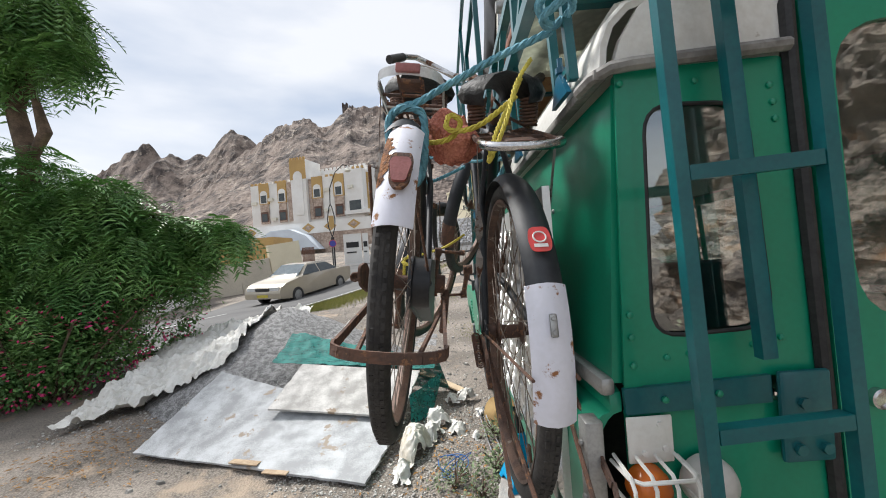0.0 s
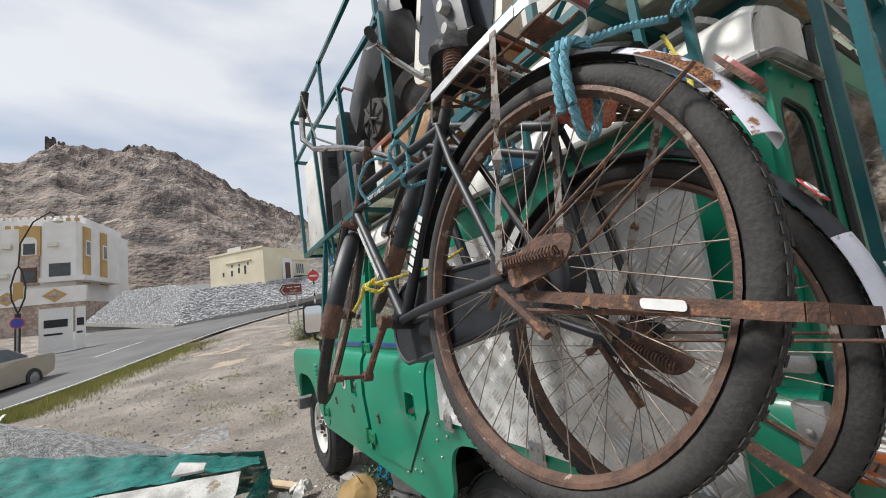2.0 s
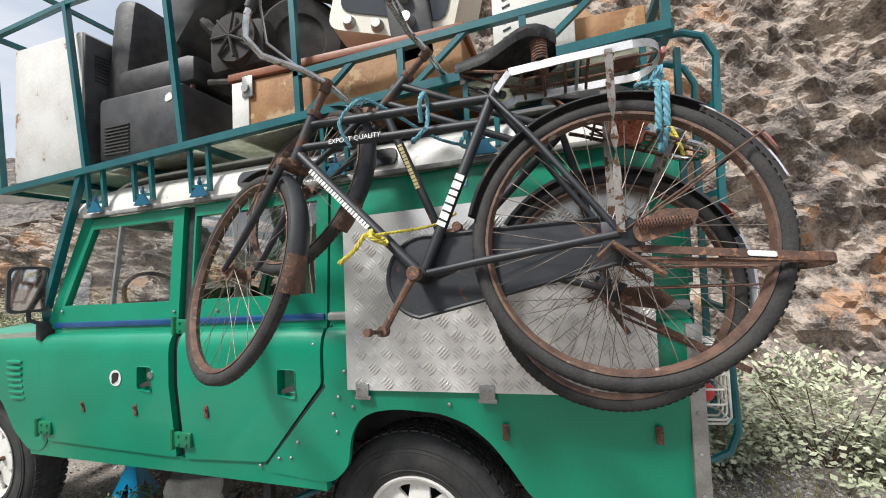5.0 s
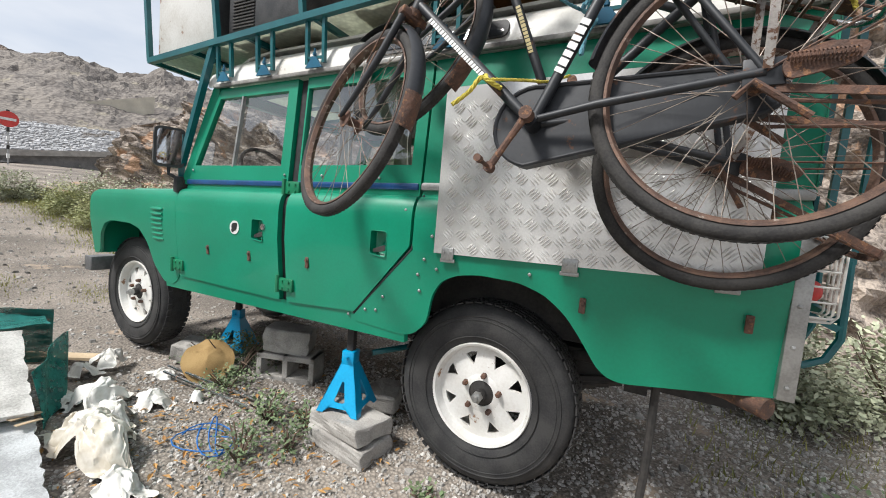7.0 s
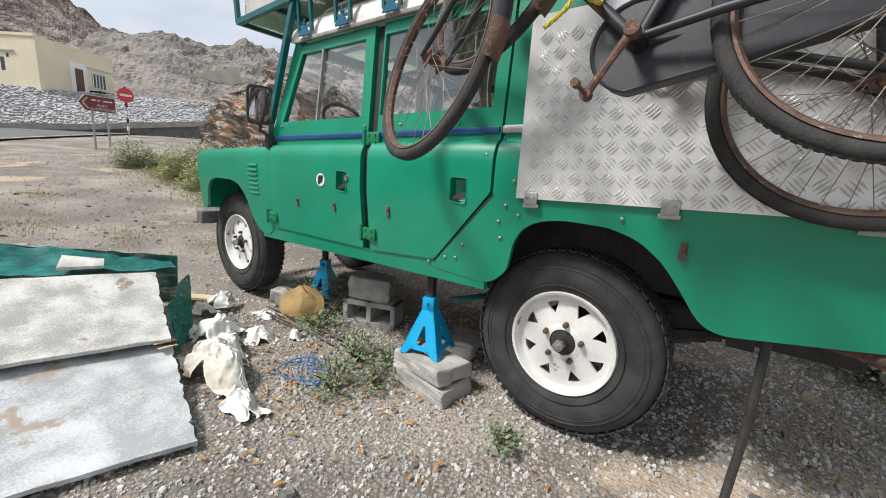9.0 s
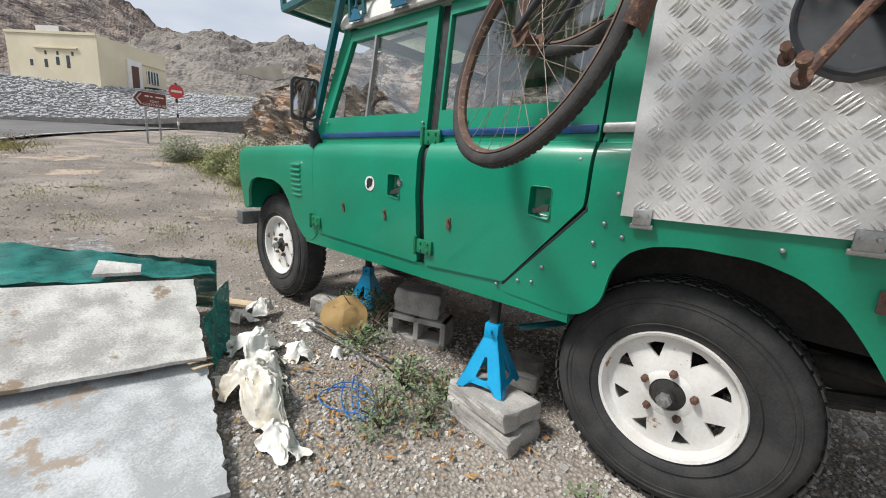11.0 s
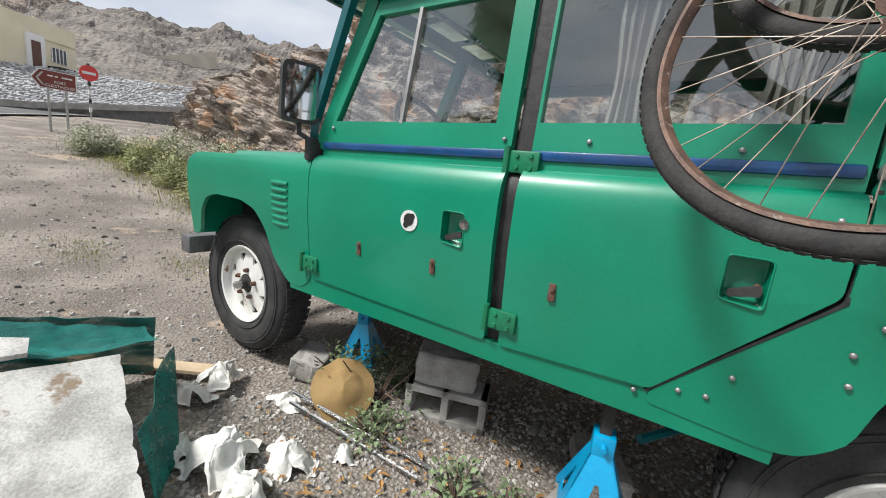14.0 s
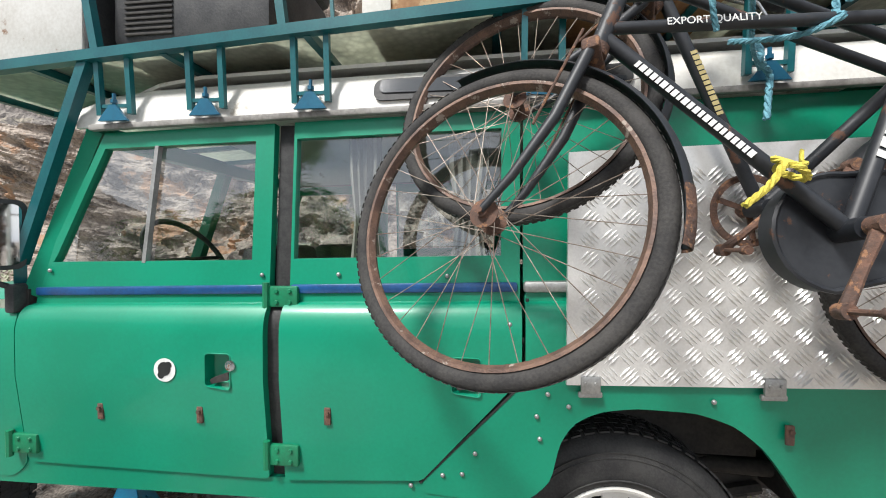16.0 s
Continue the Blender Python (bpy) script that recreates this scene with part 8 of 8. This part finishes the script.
wall_box("parapet", 0, -0.0, 6.1, 6.9, 7.05, 0.05, CREAM_WALL)
wall_box("ledge", 1, 2.2, 4.75, 6.0, 6.1, 0.08, CREAM_WALL)
wall_box("ledge", 0, 1.3, 4.2, 6.1, 6.18, 0.08, CREAM_WALL)
for a, z, h, w in ((1.9, 5.05, 0.7, 0.22), (2.6, 5.2, 0.45, 0.22), (3.4, 5.05, 0.45, 0.22), (4.4, 5.1, 0.35, 0.2), (1.6, 5.75, 0.22, 0.14), (2.6, 5.75, 0.22, 0.14), (3.4, 5.75, 0.22, 0.14)):
    wall_box("window", 0, a, a + w, z, z + h, 0.01, WINDOW_DARK)
wall_box("door_surround", 1, 1.75, 2.75, 4.0, 6.1, 0.12, WHITE_WALL, "white pointed door surround")
wall_box("door", 1, 2.0, 2.5, 4.0, 5.75, 0.14, BROWN_WOOD)
wf = wall_box("window_grille", 1, 3.2, 4.15, 4.9, 5.7, 0.02, WINDOW_DARK)
for k in range(5):
    wall_box("grille_bar", 1, 3.2 + 0.22 * k, 3.25 + 0.22 * k, 4.9, 5.7, 0.05, WHITE_WALL)
wall_box("parked_vehicle", 1, 2.95, 4.5, 4.0, 4.62, 0.7, SEAL)
wall_box("roof_tank_wall", 0, 2.4, 3.9, 7.0, 7.35, 0.02, WHITE_WALL)
bm = bmesh.new()
tube(bm, [on_wall(1, 2.6, 6.9, -0.4), on_wall(1, 2.6, 8.6, -0.4)], 0.03, 6)
part("aerial_pole", bm, GALV, hs)

# pitched stone slope below the house: bedding and single stones
SB = [(-9.5, 47, 2.7), (-5.5, 39, 2.1), (-1.9, 29.5, 1.5), (4.6, 28.6, 2.15), (10.9, 28.0, 3.1), (17, 25, 3.6)]
ST = [(-7, 51, 5.8), (-2.6, 43, 5.4), (-0.8, 33.0, 4.05), (5, 32.2, 4.25), (11.2, 32.4, 4.8), (19, 31, 5.3)]


def along(line, t):
    k = min(len(line) - 2, int(t * (len(line) - 1)))
    return Vector(line[k]).lerp(Vector(line[k + 1]), t * (len(line) - 1) - k)


bm = bmesh.new()
rows = []
for i in range(61):
    a, b = along(SB, i / 60), along(ST, i / 60)
    rows.append([bm.verts.new(a + Vector((0, 0, -1.5)))] + [bm.verts.new(a.lerp(b, j / 8)) for j in range(9)] + [bm.verts.new(b + Vector((0.6, 3.5, 0.15))), bm.verts.new(b + Vector((3, 18, 1.5)))])
for a, b in zip(rows, rows[1:]):
    for j in range(11):
        bm.faces.new((a[j], b[j], b[j + 1], a[j + 1]))
slope = whole("stone_slope", bm, mat("mortar_bed", (0.2, 0.195, 0.19), (0.13, 0.128, 0.125), 0.95, 0, 3, 30, 0.5), "embankment of pitched grey stones", "embankment", kind="structure")
rng = random.Random(4)
verts, faces = [], []
for i in range(260):
    for j in range(19):
        t = (i + (j % 2) * 0.5 + rng.uniform(-0.5, 0.5)) / 261
        v = min(0.99, max(0.01, (j + 0.5 + rng.uniform(-0.6, 0.6)) / 19))
        a, b = along(SB, min(1, max(0, t))), along(ST, min(1, max(0, t)))
        p = a.lerp(b, v)
        e = (along(SB, min(1, t + 0.01)) - along(SB, max(0, t - 0.01))).normalized()
        u = (b - a).normalized()
        nrm = e.cross(u).normalized()
        if nrm.y > 0:
            nrm = -nrm
        w, hh = rng.uniform(0.05, 0.14), rng.uniform(0.04, 0.12)
        i0 = len(verts)
        for o, k in ((0.0, 1.0), (0.06, 0.62)):
            for s, r in ((-1, -1), (1, -0.8), (0.9, 1), (-0.8, 0.9)):
                verts.append(tuple(p + e * s * w * k * rng.uniform(0.85, 1.15) + u * r * hh * k + nrm * o))
        faces += [(i0 + 4, i0 + 5, i0 + 6, i0 + 7)] + [(i0 + k, i0 + (k + 1) % 4, i0 + 4 + (k + 1) % 4, i0 + 4 + k) for k in range(4)]
me = bpy.data.meshes.new("pitching_stones")
me.from_pydata(verts, [], faces)
me.materials.append(PITCHING)
ps = new("pitching_stones", me)
ps.parent = slope
tagged(ps, kind="stuff")
bm = bmesh.new()
for k in range(40):
    a, b = along(SB, k / 40), along(SB, (k + 1) / 40)
    bar(bm, a + Vector((0, -0.25, 0.0)), b + Vector((0, -0.25, 0.0)), 0.16, 0.3)
whole("kerb", bm, KERB, "concrete kerb at the foot of the slope", "kerb", kind="structure")
bm = bmesh.new()
for a, b in (((14.8, 50, 6.2), (19, 50, 7.8)), ((19, 50, 7.8), (24.3, 50, 9.8))):
    vs = [bm.verts.new(p) for p in (a, b, (b[0], b[1], b[2] + 1.9), (a[0], a[1], a[2] + 1.9), (a[0], a[1] + 0.4, a[2] + 1.9), (b[0], b[1] + 0.4, b[2] + 1.9))]
    bm.faces.new(vs[:4])
    bm.faces.new((vs[3], vs[2], vs[5], vs[4]))
whole("wall_hillside", bm, GREY_WALL, "weathered cream retaining wall on the hillside", "wall", kind="structure")

# roadside wall and gate houses
def long_wall(name, pts, hgt, thick, material, label, base=None):
    bm = bmesh.new()
    for (x0, y0), (x1, y1) in zip(pts, pts[1:]):
        n = 6
        for k in range(n):
            a = (x0 + (x1 - x0) * k / n, y0 + (y1 - y0) * k / n)
            b = (x0 + (x1 - x0) * (k + 1) / n, y0 + (y1 - y0) * (k + 1) / n)
            za = ground_z(*a) + hgt / 2 - 0.2
            zb = ground_z(*b) + hgt / 2 - 0.2
            bar(bm, (*a, za), (*b, zb), thick, hgt + 0.4)
    return whole(name, bm, material, label, "wall", kind="structure", smooth=False)


long_wall("wall_roadside", [(-20, 15.0), (-14.6, 18.6), (-10.8, 22.0)], 1.75, 0.25, GREY_WALL, "low stained cream roadside wall")
long_wall("wall_gate", [(-10.8, 22.0), (-9.4, 23.3)], 2.5, 0.35, CREAM_WALL, "taller cream gate wall")
long_wall("wall_low", [(-9.3, 23.6), (-8.9, 25.5)], 0.6, 0.3, CREAM_WALL, "low cream kerb wall beside the gate")
gt = thing("metal_gate", "dark brown slatted metal gate", "gate")
for k in range(12):
    bx("slat", (-9.9 + 0.07 * k, 24.9, 0.6), (-9.86 + 0.07 * k, 24.95, 2.4), BROWN_WOOD, gt)
shed = thing("white_house", "white roadside house with a red shutter", "house")
bx("wall", (-19, 15.2, -0.6), (-13.4, 19.4, 3.3), WHITE_WALL, shed)
bx("roof_edge", (-19.1, 15.1, 3.3), (-13.3, 19.5, 3.45), GREY_WALL, shed)
bx("shutter", (-14.9, 15.14, 0.5), (-13.8, 15.2, 1.7), mat("red_shutter", (0.4, 0.02, 0.06), (0.3, 0.02, 0.05), 0.5, 0, 4, 30, 0.1), shed, "dark red shutter")
bx("step", (-15.3, 14.6, -0.5), (-13.3, 15.15, 0.1), GREY_WALL, shed)
bx("ochre_house", (-19.5, 30, 0.3), (-14.0, 34, 3.6), TAN, thing("ochre_house", "low ochre house behind the wall", "house"))

lamp = thing("street_lamp", "black curved street lamp with a lantern frame", "street lamp")
bm = bmesh.new()
L0 = Vector((-8.0, 25.7, 0.8))
tube(bm, [L0, L0 + Vector((0, 0, 2.2))], 0.11, 10)
for s in (-1, 1):
    tube(bm, [L0 + Vector((0, 0, 2.2)), L0 + Vector((s * 0.22, 0, 2.9)), L0 + Vector((s * 0.26, 0, 3.5)), L0 + Vector((s * 0.1, 0, 4.3)), L0 + Vector((0, 0, 4.5))], 0.035, 8)
tube(bm, [L0 + Vector((0, 0, 4.5)), L0 + Vector((0.05, 0, 5.6)), L0 + Vector((0.5, 0, 6.7)), L0 + Vector((1.1, 0, 7.2)), L0 + Vector((1.4, 0, 7.05))], 0.035, 8)
part("post", bm, SEAL, lamp)
bx("sign_plate", tuple(L0 + Vector((-0.17, -0.03, 2.9))), tuple(L0 + Vector((0.17, 0.03, 3.7))), TAN, lamp, "ochre lantern plate")
bm = bmesh.new()
lathe(bm, [(0.0, 0.1), (0.12, 0.05), (0.24, -0.12), (0.1, -0.2), (0, -0.2)], L0 + Vector((1.4, 0, 6.85)), (0, 0, 1), 16)
part("lantern", bm, CREAM, lamp)


def disc_sign(label, base, h, r, face, ring=None, axis=(0, 1, 0), barred=False):
    sg = thing("road_sign", label, "road sign")
    b = Vector(base)
    bm = bmesh.new()
    tube(bm, [b, b + Vector((0, 0, h + r))], 0.035, 8)
    part("post", bm, GALV, sg)
    bm = bmesh.new()
    lathe(bm, [(0, -0.05), (r, -0.05), (r, -0.03), (0, -0.03)], b + Vector((0, 0, h)), axis, 32)
    part("disc", bm, face, sg)
    if ring:
        bm = bmesh.new()
        lathe(bm, [(r, -0.056), (r * 0.85, -0.058), (r * 0.85, -0.05), (r, -0.05)], b + Vector((0, 0, h)), axis, 32)
        part("ring", bm, ring, sg)
    if barred:
        bx("bar", tuple(b + Vector((-r * 0.72, -0.07, h - r * 0.16))), tuple(b + Vector((r * 0.72, -0.055, h + r * 0.16))), DECAL_WHITE, sg)
        for k in range(6):
            bx("post_band", tuple(b + Vector((-0.045, -0.045, 0.3 + 0.4 * k))), tuple(b + Vector((0.045, 0.045, 0.5 + 0.4 * k))), SEAL if k % 2 else DECAL_WHITE, sg)
    return sg


BLUE_SIGN = mat("blue_sign_face", (0.05, 0.06, 0.35), (0.04, 0.05, 0.28), 0.4, 0, 4, 30, 0)
disc_sign("red no-entry sign with a white bar", (6.0, 26.0, 1.8), 2.07, 0.36, RED_BRIGHT, barred=True)
disc_sign("blue round sign with a red ring on a thin post", (-3.7, 42.3, 2.2), 1.75, 0.30, BLUE_SIGN, RED_BRIGHT)
disc_sign("blue round no-parking sign on the lamp post", (-7.95, 25.5, 0.8), 1.75, 0.26, BLUE_SIGN, RED_BRIGHT)
gs = thing("direction_sign", "brown arrow sign to the fort guesthouse on two posts", "road sign")
for x, y in ((2.78, 18.12), (3.24, 18.3)):
    bm = bmesh.new()
    tube(bm, [(x, y, 1.0), (x, y, 2.88)], 0.035, 8)
    part("post", bm, GALV, gs)
BROWN_SIGN = mat("brown_sign_face", (0.16, 0.035, 0.03), (0.13, 0.03, 0.025), 0.4, 0, 4, 30, 0)
sm4 = Matrix.Translation((2.98, 18.12, 2.62)) @ Matrix.Rotation(math.atan2(0.18, 0.46) * 0.4, 4, "Z") @ Matrix.Rotation(radians(90), 4, "X")
for nm, k, off, mt in (("sign_edge", 1.0, 0.0, DECAL_WHITE), ("sign_face", 0.93, 0.008, BROWN_SIGN)):
    bm = bmesh.new()
    prism(bm, [(-0.62 * k, 0), (-0.42 * k, 0.27 * k), (0.5 * k, 0.27 * k), (0.5 * k, -0.27 * k), (-0.42 * k, -0.27 * k)], lambda a, b, d, off=off: sm4 @ Vector((a, b, 0.04 + off + d)), 0.012)
    part(nm, bm, mt, gs, smooth=False)
bm = bmesh.new()
for k in range(2):
    prism(bm, [(-0.50, 0), (-0.36, 0.19), (-0.30, 0.19), (-0.44, 0), (-0.30, -0.19), (-0.36, -0.19)], lambda a, b, d: sm4 @ Vector((a, b, 0.061 + d)), 0.003)
part("arrow", bm, DECAL_WHITE, gs)
for words, z in (("FORT", -0.06), ("GUESTHOUSE", -0.18)):
    t = text_mesh("lettering", words, 0.12, Matrix(), DECAL_WHITE, gs)
    t.matrix_world = sm4 @ Matrix.Translation((0.08, z, 0.063))
bm = bmesh.new()
for k, w in enumerate((0.16, 0.10, 0.20, 0.12)):
    x = -0.22 + 0.17 * k
    vs = [bm.verts.new(sm4 @ Vector(p)) for p in ((x, 0.09, 0.064), (x + w * 0.8, 0.09, 0.064), (x + w * 0.8, 0.135, 0.064), (x, 0.135, 0.064))]
    bm.faces.new(vs)
part("script_bars", bm, DECAL_WHITE, gs)
hb = thing("notice_boards", "white notice boards leaning beside the gate", "notice board")
for x, w in ((-7.6, 1.3), (-6.2, 0.4)):
    bd2 = bx("board", (x, 27.0, 1.0), (x + w, 27.08, 3.2), WHITE_WALL, hb)
    bx("print", (x + 0.15 * w, 26.98, 2.2), (x + 0.85 * w, 27.0, 2.6), SEAL, bd2)
    bx("print", (x + 0.15 * w, 26.98, 1.8), (x + 0.7 * w, 27.0, 1.9), SEAL, bd2)

# ---- the saloon car on the road ----
def saloon(label, m, paint):
    c = thing("car", label, "car")
    prof = [(-2.25, 0.40), (-2.32, 0.70), (-2.28, 0.94), (-1.50, 0.99), (-1.45, 1.001), (-0.95, 1.30), (-0.72, 1.405), (-0.2, 1.44), (0.40, 1.42), (1.18, 1.001), (1.22, 0.97), (1.9, 0.88), (2.2, 0.76), (2.30, 0.60), (2.27, 0.34), (1.78, 0.26), (-1.8, 0.28)]
    bm = bmesh.new()
    rows = []
    sect = [(-0.87, 0.0), (-0.742, 0.5), (-0.61, 1.0), (0.61, 1.0), (0.742, 0.5), (0.87, 0.0)]
    for a, b in prof:
        if b > 1.0:
            rows.append([bm.verts.new((x, a, 0.97 + (b - 0.97) * t)) for x, t in sect])
        else:
            rows.append([bm.verts.new((x * (0.97 if abs(a) > 2 else 1), a, b)) for x, t in sect])
    n = len(rows)
    for i in range(n):
        p, q = rows[i], rows[(i + 1) % n]
        for j in range(5):
            bm.faces.new((p[j], p[j + 1], q[j + 1], q[j]))
    for j in (0, 5):
        bm.faces.new([r[j] for r in rows])
    bmesh.ops.recalc_face_normals(bm, faces=bm.faces)
    part("body", bm, paint, c)
    for s in (-1, 1):
        for ol in ([(-1.25, 1.02), (-0.72, 1.34), (-0.12, 1.36), (-0.12, 1.02)], [(-0.04, 1.02), (-0.04, 1.36), (0.42, 1.37), (1.0, 1.02)]):
            bm = bmesh.new()
            prism(bm, ol, lambda a, b, d, s=s: Vector((s * (0.875 - 0.56 * (b - 0.97) + d), a, b)), 0.012)
            part("side_window", bm, WINDOW_DARK, c)
    for ol, y0, y1 in (((0.98, 1.41), 1.14, 0.47),):
        bm = bmesh.new()
        vs = [bm.verts.new(p) for p in ((-0.72, 1.16, 1.0), (0.72, 1.16, 1.0), (0.60, 0.49, 1.42), (-0.60, 0.49, 1.42))]
        bm.faces.new(vs)
        bmesh.ops.solidify(bm, geom=bm.faces[:], thickness=-0.015)
        part("windscreen", bm, mat("screen_glass", (0.2, 0.25, 0.27), (0.16, 0.2, 0.22), 0.08, 0, 2, 20, 0) if "screen_glass" not in bpy.data.materials else bpy.data.materials["screen_glass"], c)
    for s in (-1, 1):
        for y in (-1.38, 1.40):
            w = new("wheel")
            w.parent = c
            bm = bmesh.new()
            lathe(bm, [(0.20, -0.1), (0.29, -0.1), (0.315, -0.06), (0.315, 0.06), (0.29, 0.1), (0.20, 0.1)], (s * 0.80, y, 0.315), (1, 0, 0), 28)
            part("tyre", bm, TYRE, w)
            bm = bmesh.new()
            lathe(bm, [(0.21, -0.085), (0.16, -0.09), (0.05, -0.10), (0, -0.10)], (s * 0.80, y, 0.315), (s * -1, 0, 0), 20)
            part("rim", bm, GALV, w)
        bx("headlamp", (s * 0.55 - 0.2, 2.16, 0.62), (s * 0.55 + 0.2, 2.275, 0.76), DECAL_WHITE, c)
        bx("tail_lamp", (s * 0.6 - 0.2, -2.29, 0.7), (s * 0.6 + 0.2, -2.2, 0.88), RED_BRIGHT, c)
    bx("bumper", (-0.85, 2.2, 0.36), (0.85, 2.3, 0.54), paint, c)
    bx("number_plate", (-0.26, 2.3, 0.40), (0.26, 2.31, 0.50), ROPE_YELLOW, c)
    bx("grille", (-0.32, 2.24, 0.60), (0.32, 2.285, 0.74), SEAL, c)
    c.matrix_world = m
    return c


CHAMPAGNE = mat("champagne_car_paint", (0.46, 0.41, 0.32), (0.42, 0.37, 0.29), 0.25, 0.4, 2, 40, 0, coat=0.5)
saloon("champagne saloon car driving along the road", pose(-6.35, 15.1, 0.05, -4, 0, 160), CHAMPAGNE)
